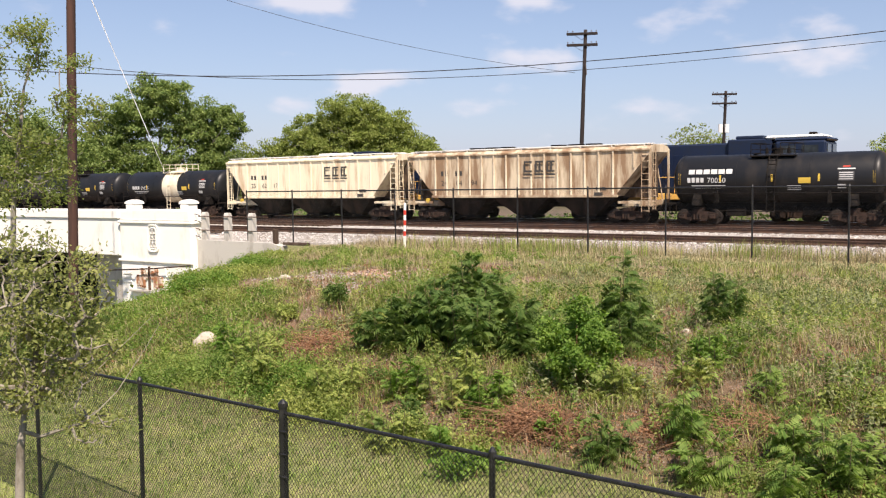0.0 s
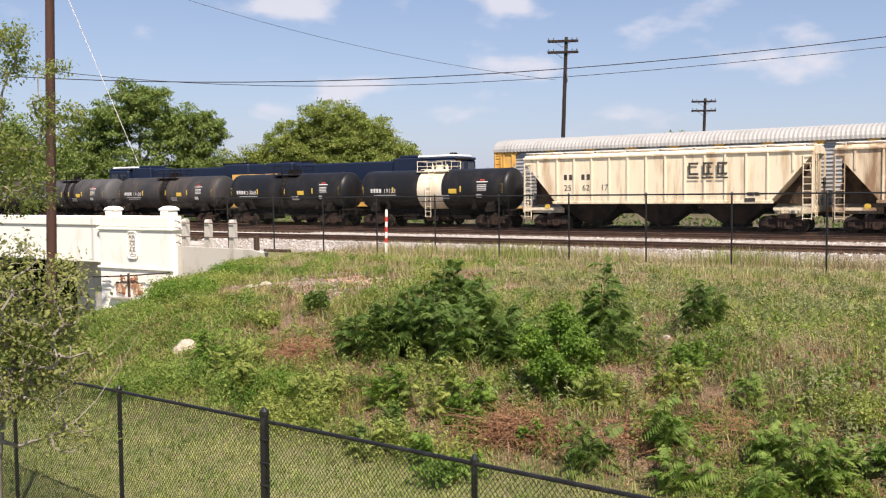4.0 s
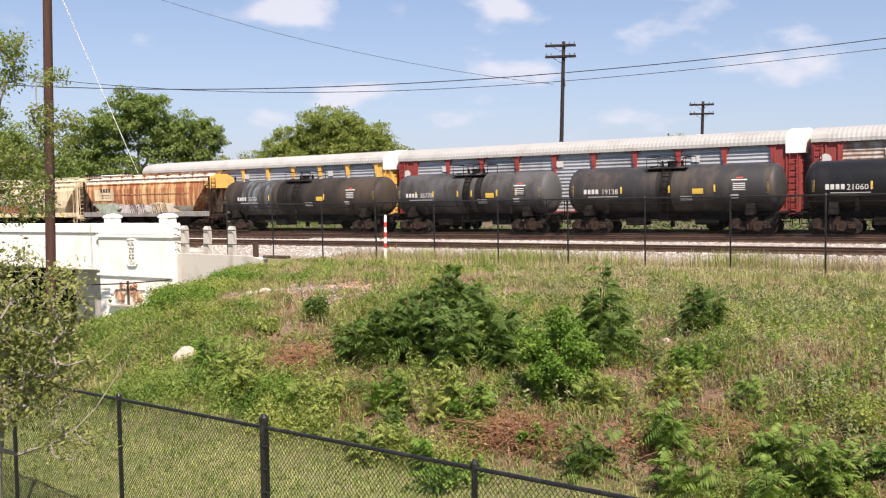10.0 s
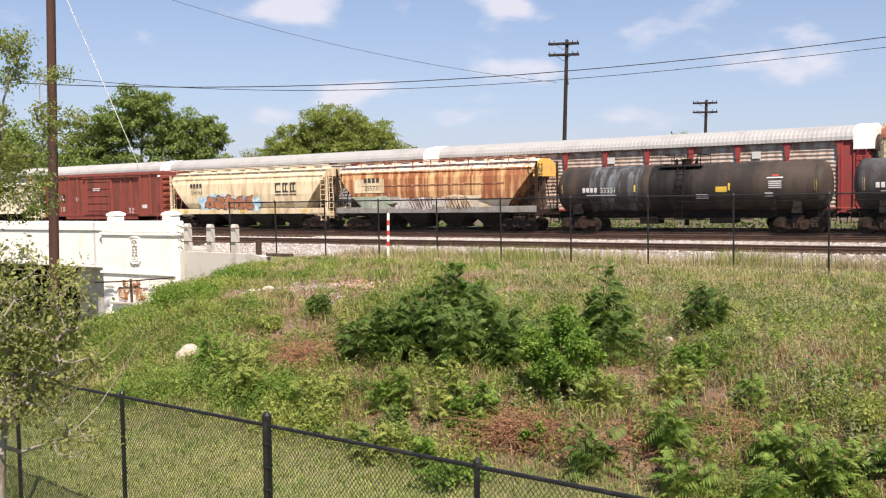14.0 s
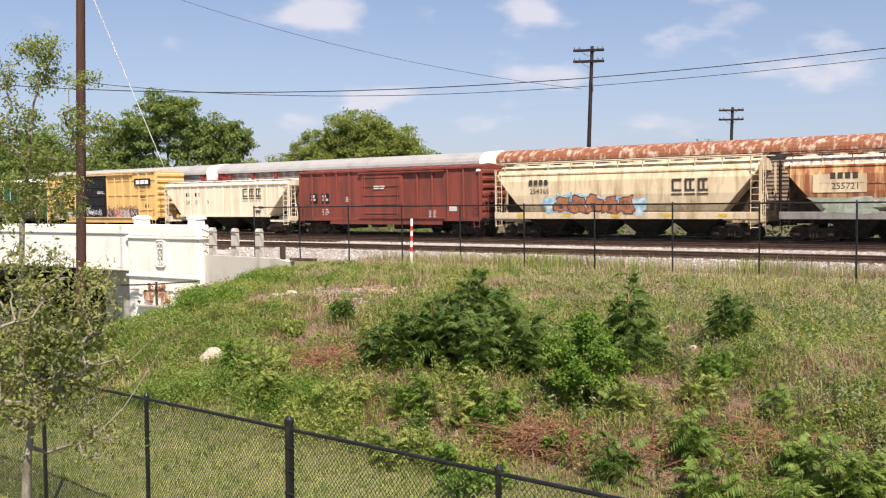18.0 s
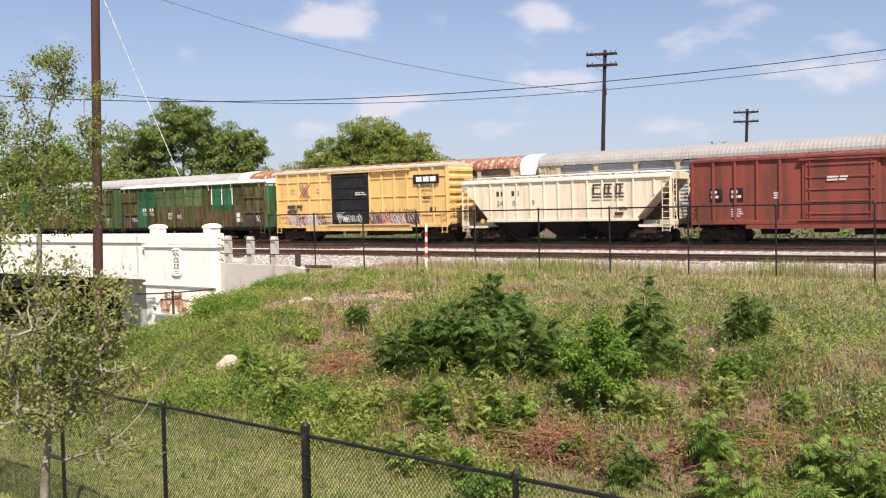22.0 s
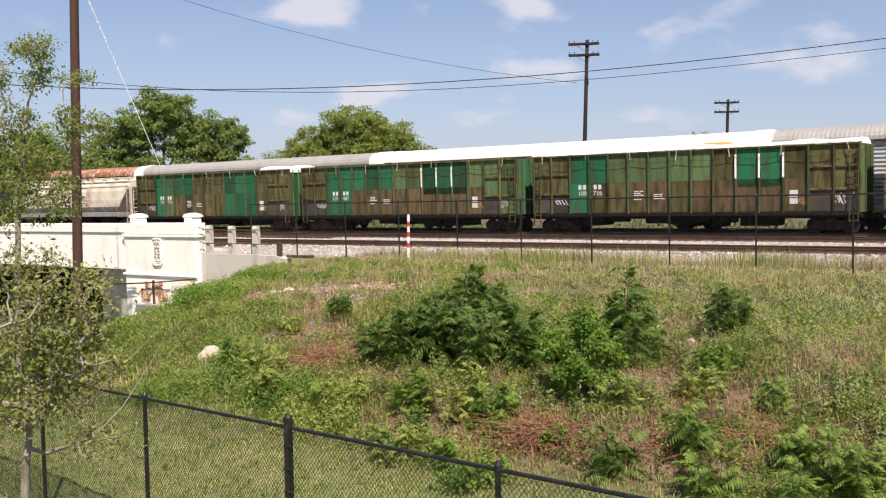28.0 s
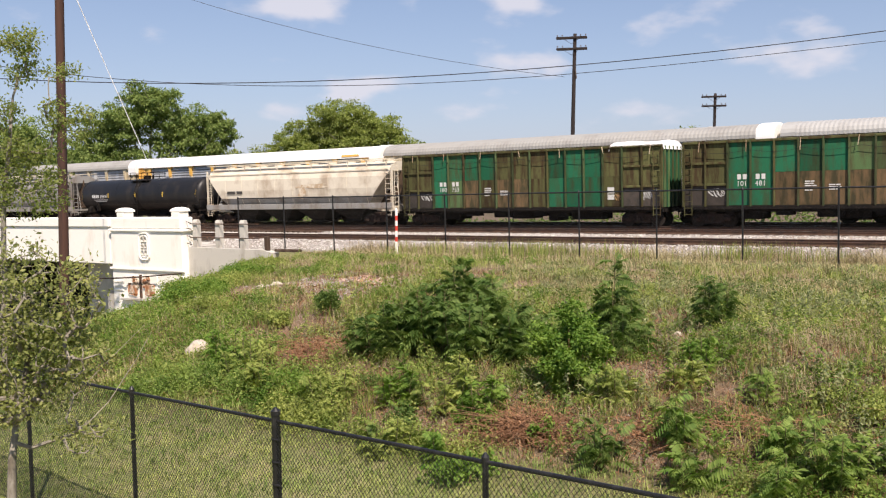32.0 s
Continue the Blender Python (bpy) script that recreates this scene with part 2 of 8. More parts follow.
M_PALESTREAK = mat("pale_streaks", (0.125, 0.145, 0.158), 0.7, spots=(0.040, 0.038, 0.036), amount=0.80, scale=1.2, stretch=(2.2, 1, 0.25), grain=0.2, spec=0.2)
M_UNDER = mat("underframe_grime", (0.011, 0.010, 0.0095), 0.95, spots=(0.026, 0.020, 0.016), amount=0.5, scale=5.0, bump=0.2, spec=0.08)
M_TRUCK = mat("truck_rust", (0.050, 0.032, 0.025), 0.9, spots=(0.014, 0.012, 0.011), amount=0.6, scale=4.0, bump=0.25, spec=0.1)
# brown of the hopper end plates, dark to imitate the shaded car end
M_WEB = mat("end_web_grime", (0.105, 0.072, 0.050), 0.9, spots=(0.045, 0.034, 0.026), amount=0.6, scale=1.5, grain=0.2, spec=0.12)
M_WHEEL = mat("wheel_steel", (0.026, 0.021, 0.018), 0.7, spots=(0.050, 0.037, 0.029), amount=0.5, scale=6.0, spec=0.15)
M_CREAM = mat("cream_paint", (0.74, 0.66, 0.49), 0.6, spots=(0.50, 0.36, 0.22), amount=0.42, scale=1.5, stretch=(1.3, 1, 0.16), bump=0.05, grain=0.10)
M_CREAM_DIRTY = mat("cream_paint_grimy", (0.62, 0.52, 0.37), 0.75, spots=(0.26, 0.165, 0.095), amount=0.70, scale=1.1, stretch=(1.3, 1, 0.22), bump=0.06, grain=0.16)
M_CREAM_NEW = mat("cream_paint_fresh", (0.72, 0.65, 0.50), 0.55, spots=(0.56, 0.46, 0.32), amount=0.45, scale=1.4, stretch=(1.2, 1, 0.12), bump=0.04, grain=0.05)
M_TANPAINT = mat("tan_paint", (0.66, 0.56, 0.38), 0.6, spots=(0.42, 0.31, 0.18), amount=0.55, scale=2.0, stretch=(1.0, 1, 0.15), bump=0.04, grain=0.07)
M_RUST = mat("rusted_paint", (0.27, 0.095, 0.042), 0.85, spots=(0.64, 0.42, 0.20), amount=0.55, scale=1.8, stretch=(1.4, 1, 0.10), bump=0.15, grain=0.15)
M_RUSTROOF = mat("rusted_roof", (0.230, 0.085, 0.044), 0.9, spots=(0.56, 0.45, 0.35), amount=0.45, scale=2.0, stretch=(1.6, 0.5, 1), bump=0.15, grain=0.18)
M_GREYPAINT = mat("grey_paint", (0.60, 0.55, 0.45), 0.6, spots=(0.38, 0.31, 0.23), amount=0.5, scale=0.9, stretch=(0.6, 1, 0.5), bump=0.04)
M_GREYLOW = mat("grey_paint_low", (0.26, 0.255, 0.24), 0.6, spots=(0.18, 0.15, 0.12), amount=0.5, scale=1.2, stretch=(1, 1, 0.3), bump=0.04)
M_REDPAINT = mat("oxide_red_paint", (0.225, 0.052, 0.036), 0.66, spots=(0.125, 0.040, 0.028), amount=0.55, scale=1.0, stretch=(1.3, 1, 0.2), bump=0.06, grain=0.14)
M_YELLOW = mat("yellow_paint", (0.68, 0.45, 0.17), 0.6, spots=(0.52, 0.34, 0.14), amount=0.45, scale=1.5, stretch=(1, 1, 0.2), bump=0.04, grain=0.06)
M_YELLOWROOF = mat("boxcar_roof", (0.52, 0.48, 0.40), 0.6, spots=(0.45, 0.38, 0.3), amount=0.4, scale=2.0)
M_BLACKDOOR = mat("black_door", (0.014, 0.0145, 0.017), 0.6, spots=(0.036, 0.034, 0.032), amount=0.4, scale=2.0, bump=0.05, spec=0.2)
M_OLIVE = mat("olive_drab_panel", (0.090, 0.092, 0.038), 0.85, spots=(0.050, 0.034, 0.018), amount=0.62, scale=1.9, stretch=(1.6, 1, 0.30), bump=0.1, grain=0.28, random_tint=0.3, spec=0.12)
M_BROWNPANEL = mat("brown_panel", (0.130, 0.086, 0.046), 0.85, spots=(0.050, 0.044, 0.024), amount=0.68, scale=1.9, stretch=(1.6, 1, 0.35), bump=0.1, grain=0.28, random_tint=0.3, spec=0.12)
M_GREENPANEL = mat("green_panel", (0.012, 0.105, 0.052), 0.75, spots=(0.036, 0.058, 0.026), amount=0.55, scale=1.5, stretch=(1.6, 1, 0.28), bump=0.08, grain=0.24, random_tint=0.4, spec=0.15)
M_LIGHTGREEN = mat("light_green_panel", (0.080, 0.140, 0.058), 0.8, spots=(0.075, 0.072, 0.036), amount=0.58, scale=1.5, stretch=(1.6, 1, 0.28), bump=0.08, grain=0.24, random_tint=0.3, spec=0.12)
M_TARP = mat("white_tarp", (0.82, 0.82, 0.81), 0.6, spots=(0.66, 0.65, 0.63), amount=0.3, scale=2.0, bump=0.1)
M_WHITE = mat("white_paint", (0.80, 0.80, 0.78), 0.55, spots=(0.66, 0.64, 0.60), amount=0.3, scale=4.0)
M_STENCIL = mat("white_stencil", (0.56, 0.56, 0.54), 0.6, grain=0.2)
M_DARKSTENCIL = mat("dark_stencil", (0.05, 0.045, 0.04), 0.7, grain=0.2)
M_REFLECT = mat("yellow_reflector", (0.62, 0.42, 0.06), 0.5)
M_REDMARK = mat("red_mark", (0.50, 0.06, 0.04), 0.6)
M_GALV = mat("galvanised_panel", (0.40, 0.42, 0.44), 0.5, 0.35, spots=(0.30, 0.30, 0.30), amount=0.45, scale=1.0, stretch=(1, 1, 0.4), random_tint=0.08)
M_ROOFSILVER = mat("silver_roof", (0.35, 0.35, 0.34), 0.6, 0.0, spots=(0.28, 0.275, 0.265), amount=0.4, scale=0.8)
M_ROOFWHITE = mat("white_roof", (0.84, 0.84, 0.82), 0.5, spots=(0.74, 0.73, 0.70), amount=0.3, scale=0.6)
M_ROOFGREY = mat("grey_roof", (0.30, 0.296, 0.28), 0.6, spots=(0.25, 0.24, 0.225), amount=0.45, scale=0.8)
M_RACKYEL = mat("rack_yellow", (0.74, 0.43, 0.10), 0.6, spots=(0.55, 0.33, 0.14), amount=0.4, scale=2.0)
M_RACKRED = mat("rack_red", (0.28, 0.045, 0.04), 0.6, spots=(0.20, 0.06, 0.05), amount=0.4, scale=2.0)
M_RACKTAN = mat("rack_tan", (0.50, 0.42, 0.28), 0.65, spots=(0.35, 0.26, 0.17), amount=0.5, scale=2.0)
M_RACKBROWN = mat("rack_brown_panel", (0.20, 0.15, 0.11), 0.7, spots=(0.28, 0.23, 0.18), amount=0.6, scale=1.0)
M_RACKRUSTY = mat("rack_rusty_pale_panel", (0.46, 0.41, 0.36), 0.7, spots=(0.27, 0.17, 0.12), amount=0.6, scale=1.6, stretch=(1, 1, 0.5))
M_BLUE = mat("locomotive_blue", (0.007, 0.015, 0.040), 0.45, spots=(0.012, 0.016, 0.028), amount=0.4, scale=1.2)
M_GLASS = mat("cab_glass", (0.02, 0.025, 0.03), 0.08, spec=0.8, grain=0)
# brown grime, darkened further for the shade under the overhanging hopper body
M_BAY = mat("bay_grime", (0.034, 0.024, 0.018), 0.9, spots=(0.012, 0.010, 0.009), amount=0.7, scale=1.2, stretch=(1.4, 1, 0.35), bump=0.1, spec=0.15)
M_GRAF_A = mat("graffiti_rust", (0.40, 0.17, 0.075), 0.6, spots=(0.26, 0.10, 0.06), amount=0.6, scale=2.2)
M_TANSTAIN = mat("rust_scrape", (0.42, 0.31, 0.20), 0.8, spots=(0.60, 0.54, 0.43), amount=0.6, scale=3.0)
M_GRAF_DARK = mat("graffiti_dark", (0.075, 0.05, 0.05), 0.6, spots=(0.16, 0.07, 0.05), amount=0.5, scale=3.0)
M_GRAF_B = mat("graffiti_blue", (0.20, 0.40, 0.52), 0.6, spots=(0.55, 0.62, 0.62), amount=0.6, scale=3.0)
M_GRAF_C = mat("graffiti_white", (0.62, 0.58, 0.54), 0.6, spots=(0.30, 0.25, 0.25), amount=0.75, scale=3.5)
M_GRAF_D = mat("graffiti_red", (0.55, 0.16, 0.12), 0.6, spots=(0.62, 0.55, 0.50), amount=0.6, scale=3.5)
M_GRAF_E = mat("graffiti_green", (0.24, 0.30, 0.22), 0.7, spots=(0.40, 0.42, 0.36), amount=0.6, scale=2.0)

MOVING = []          # thing, place along the line at the start, distance across, how it goes
Q_NEAR, Q_FAR = 51.6, 55.7
DROP = 0.14          # the running tracks lie this much below the siding


def near_train(t):
    x = t / 10
    return 70.828 * x + 0.4677 * x * x + 0.0602 * x ** 3 - 0.32


def far_train(t):
    x = t / 10
    return -57.5 * x - 2.63 * x * x + 0.171 * x ** 3


def words(text, size, material, parent, name="lettering", x=0.0, y=0.0, z=0.0, label="", tilt=90.0):
    cu = bpy.data.curves.new(name, "FONT")
    cu.body, cu.size, cu.align_x, cu.resolution_u = text, size, "CENTER", 2
    tmp = bpy.data.objects.new(name, cu)
    me = bpy.data.meshes.new_from_object(tmp)
    bpy.data.objects.remove(tmp)
    me.materials.clear()
    me.materials.append(material)
    ob = new(name, me)
    ob.parent = parent
    ob.matrix_basis = pose(x, y, z, tilt, 0, 0)
    if label:
        ob["label"] = label
    return ob


def plate(name, parent, material, x, z, w, h, y, thick=0.012, label=""):
    bm = BM()
    box(bm, x - w / 2, x + w / 2, y - thick, y, z - h / 2, z + h / 2)
    return part(name, bm, material, parent, label)


def stencil_lines(parent, material, x, z, w, rows, y, h=0.07, gap=0.055, seed=1):
    """Writing too small to read: plain bars."""
    rnd = random.Random(seed)
    bm = BM()
    for i in range(rows):
        ww = w * rnd.uniform(0.6, 1.0)
        zz = z - i * (h + gap)
        box(bm, x - w / 2, x - w / 2 + ww * 0.55, y - 0.008, y, zz - h / 2, zz + h / 2)
        box(bm, x - w / 2 + ww * 0.62, x - w / 2 + ww, y - 0.008, y, zz - h / 2, zz + h / 2)
    return part("stencilled_lines", bm, material, parent)


def emblem(parent, material, x, z, size, y, pitch=1.25, underline=True):
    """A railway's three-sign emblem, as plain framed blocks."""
    bm = BM()
    w = size * 0.80
    for i in (-1, 0, 1):
        c = x + i * size * pitch
        t = size * 0.17
        box(bm, c - w / 2, c + w / 2, y - 0.012, y, z + size / 2 - t, z + size / 2)
        box(bm, c - w / 2, c + w / 2, y - 0.012, y, z - size / 2, z - size / 2 + t)
        box(bm, c - w / 2, c - w / 2 + t, y - 0.010, y, z - size / 2 + t, z + size / 2 - t)
        if i >= 0:
            box(bm, c - t / 2 + 0.05, c + t / 2 + 0.05, y - 0.010, y, z - size / 2 + t, z + size / 2 - t)
        if underline:
            box(bm, c - w / 2 - 0.03, c + w / 2 + 0.03, y - 0.012, y, z - size * 0.78, z - size * 0.66)
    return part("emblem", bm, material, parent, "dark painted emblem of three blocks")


def scrawl(parent, material, x, z, w, h, y, seed, name="graffiti"):
    """Thin looping sprayed strokes."""
    rnd = random.Random(seed)
    bm = BM()
    for k in range(4):
        cx, ph = x - w / 2 + w * (k + 0.5) / 4, rnd.uniform(0, 6)
        a1, a2 = rnd.uniform(0.3, 0.6) * h, rnd.uniform(0.25, 0.5) * w / 3
        last = None
        for i in range(13):
            u = ph + i * 0.55
            p = Vector((cx + a2 * math.cos(u * 1.3) + rnd.uniform(-0.03, 0.03) * w, y, z + a1 * math.sin(u)))
            q = p + Vector((0.03 * w + 0.01, 0, 0.06 * h))
            e = (bm.verts.new(p), bm.verts.new(q))
            if last:
                bm.faces.new((last[0], e[0], e[1], last[1]))
            last = e
    return part(name, bm, material, parent, "thin sprayed scrawl")


def sprayed_name(parent, x, z, w, h, y, seed, fill, line, halo, count=6):
    """A sprayed row of fat, overlapping plain shapes with dark outlines over a pale halo."""
    rnd = random.Random(seed)
    for k in range(count + 2):
        blob_paint(parent, halo, x - w * 0.55 + w * 1.1 * k / (count + 1), z + rnd.uniform(-0.1, 0.22) * h, w / count * 1.0, h * rnd.uniform(0.6, 1.05), y, seed + 70 + k)
    for k in range(count):
        cx, cz = x - w / 2 + w * (k + 0.5) / count, z + rnd.uniform(-0.06, 0.06) * h
        lw, lh = w / count * rnd.uniform(1.0, 1.2), h * rnd.uniform(0.8, 0.95)
        d = 0.004 + 0.002 * (k % 3)
        blob_paint(parent, line, cx, cz, lw, lh, y - d, seed + k)
        blob_paint(parent, fill, cx, cz, lw * 0.86, lh * 0.86, y - d - 0.001, seed + k)
        if k % 3 != 1:
            blob_paint(parent, line, cx + rnd.uniform(-0.1, 0.1) * lw, cz + rnd.uniform(-0.15, 0.1) * lh, lw * 0.24, lh * 0.36, y - d - 0.0018, seed + 30 + k)
        else:
            scrawl(parent, line, cx, cz, lw * 0.5, lh * 0.6, y - d - 0.0018, seed + 50 + k)


def blob_paint(parent, material, x, z, w, h, y, seed, name="graffiti", n=26):
    """A sprayed patch with an uneven edge."""
    rnd = random.Random(seed)
    bm = BM()
    ph = [rnd.uniform(0, 6.28) for _ in range(4)]
    ring = []
    for i in range(n):
        a = 2 * math.pi * i / n
        k = 1 + 0.18 * math.sin(3 * a + ph[0]) + 0.14 * math.sin(5 * a + ph[1]) + 0.10 * math.sin(9 * a + ph[2])
        cx = math.copysign(abs(math.cos(a)) ** 0.6, math.cos(a))
        cz = math.copysign(abs(math.sin(a)) ** 0.6, math.sin(a))
        ring.append(bm.verts.new((x + cx * k * w / 2, y, z + cz * k * h / 2)))
    c = bm.verts.new((x, y, z))
    for i in range(n):
        bm.faces.new((c, ring[i], ring[(i + 1) % n]))
    return part(name, bm, material, parent, "sprayed graffiti patch")


# --- running gear, shared by all cars ---
def truck_mesh():
    bm = BM()
    for y in (-1.03, 1.03):
        prof = [(-1.15, 0.62), (-1.15, 0.36), (-0.68, 0.30), (-0.38, 0.22), (0.38, 0.22), (0.68, 0.30), (1.15, 0.36), (1.15, 0.62), (0.62, 0.74), (-0.62, 0.74)]
        a = [bm.verts.new((px, y - 0.09, pz)) for px, pz in prof]
        b = [bm.verts.new((px, y + 0.09, pz)) for px, pz in prof]
        k = len(prof)
        for i in range(k):
            bm.faces.new((a[i], a[(i + 1) % k], b[(i + 1) % k], b[i]))
        bm.faces.new(a[::-1]); bm.faces.new(b)
        sgn = math.copysign(1, y)
        for px in (-0.16, 0.0, 0.16):
            rod(bm, (px, y + sgn * 0.14, 0.30), (px, y + sgn * 0.14, 0.58), 0.07, 8)
        for px in (-0.86, 0.86):
            box(bm, px - 0.17, px + 0.17, y + sgn * 0.09, y + sgn * 0.22, 0.33, 0.58, 0.03)
    box(bm, -0.2, 0.2, -1.0, 1.0, 0.45, 0.72, 0.02)
    rod(bm, (0, 0, 0.7), (0, 0, 1.12), 0.22, 12)
    box(bm, -0.26, 0.26, -1.1, 1.1, 0.72, 0.94, 0.03)
    bm.normal_update()
    me = bpy.data.meshes.new("truck")
    bm.to_mesh(me); bm.free()
    me.materials.append(M_TRUCK)
    return me


def wheelset_mesh():
    bm = BM()
    rod(bm, (0, -1.15, 0), (0, 1.15, 0), 0.075, 8)
    for s in (-1, 1):
        rod(bm, (0, s * 0.70, 0), (0, s * 0.835, 0), 0.42, 28)
        rod(bm, (0, s * 0.66, 0), (0, s * 0.70, 0), 0.455, 28)
        rod(bm, (0, s * 0.835, 0), (0, s * 0.85, 0), 0.34, 24, r2=0.14)
    bm.normal_update()
    me = bpy.data.meshes.new("wheelset")
    bm.to_mesh(me); bm.free()
    me.materials.append(M_WHEEL)
    return me


def coupler_mesh():
    bm = BM()
    box(bm, -0.55, 0.25, -0.09, 0.09, 0.80, 0.97, 0.02)
    box(bm, 0.16, 0.46, -0.17, 0.17, 0.74, 1.02, 0.05)
    rod(bm, (0.25, -0.12, 0.80), (0.30, -0.22, 0.42), 0.03, 6)
    bm.normal_update()
    me = bpy.data.meshes.new("coupler")
    bm.to_mesh(me); bm.free()
    me.materials.append(M_UNDER)
    return me


ME_TRUCK, ME_WHEELSET, ME_COUPLER = truck_mesh(), wheelset_mesh(), coupler_mesh()


ROLLING = {}         # car: its wheelsets, with their places on their trucks


def running_gear(car, length, truck_in=2.0, wheelbase=1.75):
    for sx in (-1, 1):
        tr = new("truck", ME_TRUCK)
        tr.parent = car
        tr.matrix_basis = pose(sx * (length / 2 - truck_in), 0, -DROP)
        for wx in (-wheelbase / 2, wheelbase / 2):
            w = new("wheelset", ME_WHEELSET)
            w.parent = tr
            w.matrix_basis = pose(wx, 0, 0.42)
            ROLLING.setdefault(car, []).append((w, wx))
        c = new("coupler", ME_COUPLER)
        c.parent = car
        c.matrix_basis = pose(sx * (length / 2 - 0.42), 0, -0.08, 0, 0, 0 if sx > 0 else 180)


def ladder(parent, x, y, z0, z1, width=0.42, material=None, along="x", step=0.36, r=0.022, label=""):
    bm = BM()
    def pt(u, z):
        return (x + u, y, z) if along == "x" else (x, y + u, z)
    for u in (-width / 2, width / 2):
        rod(bm, pt(u, z0), pt(u, z1), r * 1.2, 5)
    for i in range(int((z1 - z0) / step) + 1):
        rod(bm, pt(-width / 2, z0 + 0.08 + i * step), pt(width / 2, z0 + 0.08 + i * step), r, 5)
    return part("ladder", bm, material or M_UNDER, parent, label)


def rail_car(name, label, joint_a, joint_b, group="freight train on the near track", far=False):
    """A car's empty, with the mean of its joints as its place along the line."""
    car = thing(name, label, "railcar", group=group)
    MOVING.append((car, (joint_a + joint_b) / 2, Q_FAR if far else Q_NEAR, far_train if far else near_train))
    car.matrix_basis = rail_pose((joint_a + joint_b) / 2, Q_FAR if far else Q_NEAR)
    running_gear(car, joint_b - joint_a, 2.1 if not far else 4.6)
    return car


# --- tank cars ---
def tank_car(label, a, b, paint, number, seed, band=None, slogan=None, marks=True, platform_paint=None, r=1.34, strip_count=5, stains=()):
    rnd = random.Random(seed)
    car = rail_car("tank_car", label, a, b)
    length = b - a
    hl, zc = length / 2 - 0.52, 2.40
    bm = BM()
    prof = []
    for i in range(9):
        ang = math.pi / 2 * i / 8
        prof.append((-hl + 0.55 - 0.55 * math.cos(ang) * 1.0, r * math.sin(ang)))
    prof += [(-x, rr) for x, rr in prof[::-1]]
    segs, rings = 44, []
    for px, pr in prof:
        if pr < 1e-6:
            rings.append([bm.verts.new((px, 0, zc))])
        else:
            rings.append([bm.verts.new((px, pr * math.sin(2 * math.pi * k / segs), zc + pr * math.cos(2 * math.pi * k / segs))) for k in range(segs)])
    for i in range(len(rings) - 1):
        p, q = rings[i], rings[i + 1]
        for k in range(segs):
            k2 = (k + 1) % segs
            if len(p) == 1:
                f = bm.faces.new((p[0], q[k2], q[k]))
            elif len(q) == 1:
                f = bm.faces.new((p[k], p[k2], q[0]))
            else:
                f = bm.faces.new((p[k], p[k2], q[k2], q[k]))
    bmesh.ops.recalc_face_normals(bm, faces=bm.faces)
    part("tank", bm, paint, car, smooth=True)

    def ring(x, w, rr, m, name, lab=""):
        bm = BM()
        k = 44
        c = [[bm.verts.new((x + dx, q * math.sin(2 * math.pi * i / k), zc + q * math.cos(2 * math.pi * i / k))) for i in range(k)]
             for dx, q in ((-w / 2, r - 0.02), (-w / 2, rr), (w / 2, rr), (w / 2, r - 0.02))]
        for j in range(3):
            for i in range(k):
                bm.faces.new((c[j][i], c[j][(i + 1) % k], c[j + 1][(i + 1) % k], c[j + 1][i]))
        bmesh.ops.recalc_face_normals(bm, faces=bm.faces)
        part(name, bm, m, car, lab, smooth=False)
    for x in (-hl + 0.62, hl - 0.62):
        ring(x, 0.07, r + 0.018, paint, "weld_band")
    for x in (-hl * 0.34, hl * 0.34):
        ring(x, 0.05, r + 0.010, paint, "weld_band")
    if band:
        ring(band[0], band[1], r + 0.014, M_CREAM_NEW, "painted_band", "cream painted band round the tank")
    # underframe, saddles
    bm = BM()
    box(bm, -hl - 0.1, hl + 0.1, -0.36, 0.36, 0.66, 1.10, 0.02)
    part("centre_sill", bm, M_UNDER, car)
    for sx in (-1, 1):
        xb = sx * (length / 2 - 2.1)
        bm = BM()
        extrude_profile(bm, [(-1.45, 0.95), (1.45, 0.95), (1.35, 1.25), (1.05, 1.62), (-1.05, 1.62), (-1.35, 1.25)], xb - 0.22, xb + 0.22)
        part("saddle", bm, M_UNDER, car)
        bm = BM()
        box(bm, sx * hl - 0.25 if sx > 0 else -hl - 0.15, hl + 0.15 if sx > 0 else -hl + 0.25, -1.45, 1.45, 1.00, 1.10, 0.01)
        part("end_platform", bm, M_UNDER, car)
        bm = BM()
        x = sx * (hl - 0.08)
        for y in (-1.42, 1.42):
            rod(bm, (x, y, 1.05), (x, y, 1.95), 0.025, 5)
            rod(bm, (x, y, 0.45), (x, y, 1.05), 0.025, 5)
            rod(bm, (x - sx * 0.38, y, 0.45), (x - sx * 0.38, y, 1.05), 0.025, 5)
            rod(bm, (x - sx * 0.38, y, 0.48), (x, y, 0.48), 0.025, 5)
        rod(bm, (x, -1.42, 1.95), (x, 1.42, 1.95), 0.025, 5)
        part("end_handrail", bm, M_UNDER, car)
        bm = BM()
        for y in (-1.36,):
            extrude_profile(bm, [(xb - sx * 1.15 + d, z) for d, z in ((-0.1, 1.1), (0.1, 1.1), (0.04, 1.75), (-0.06, 1.75))], y, y + 0.25, axis="y")
        bmesh.ops.recalc_face_normals(bm, faces=bm.faces)
        part("gusset", bm, M_UNDER, car)
    for y in (-1.50, 1.50):
        bm = BM()
        rod(bm, (-hl + 0.2, y, 1.62), (hl - 0.2, y, 1.62), 0.022, 5)
        k = 7
        for i in range(k):
            x = -hl + 0.4 + (2 * hl - 0.8) * i / (k - 1)
            rod(bm, (x, y, 1.62), (x, math.copysign(1.12, y), 1.72), 0.018, 5)
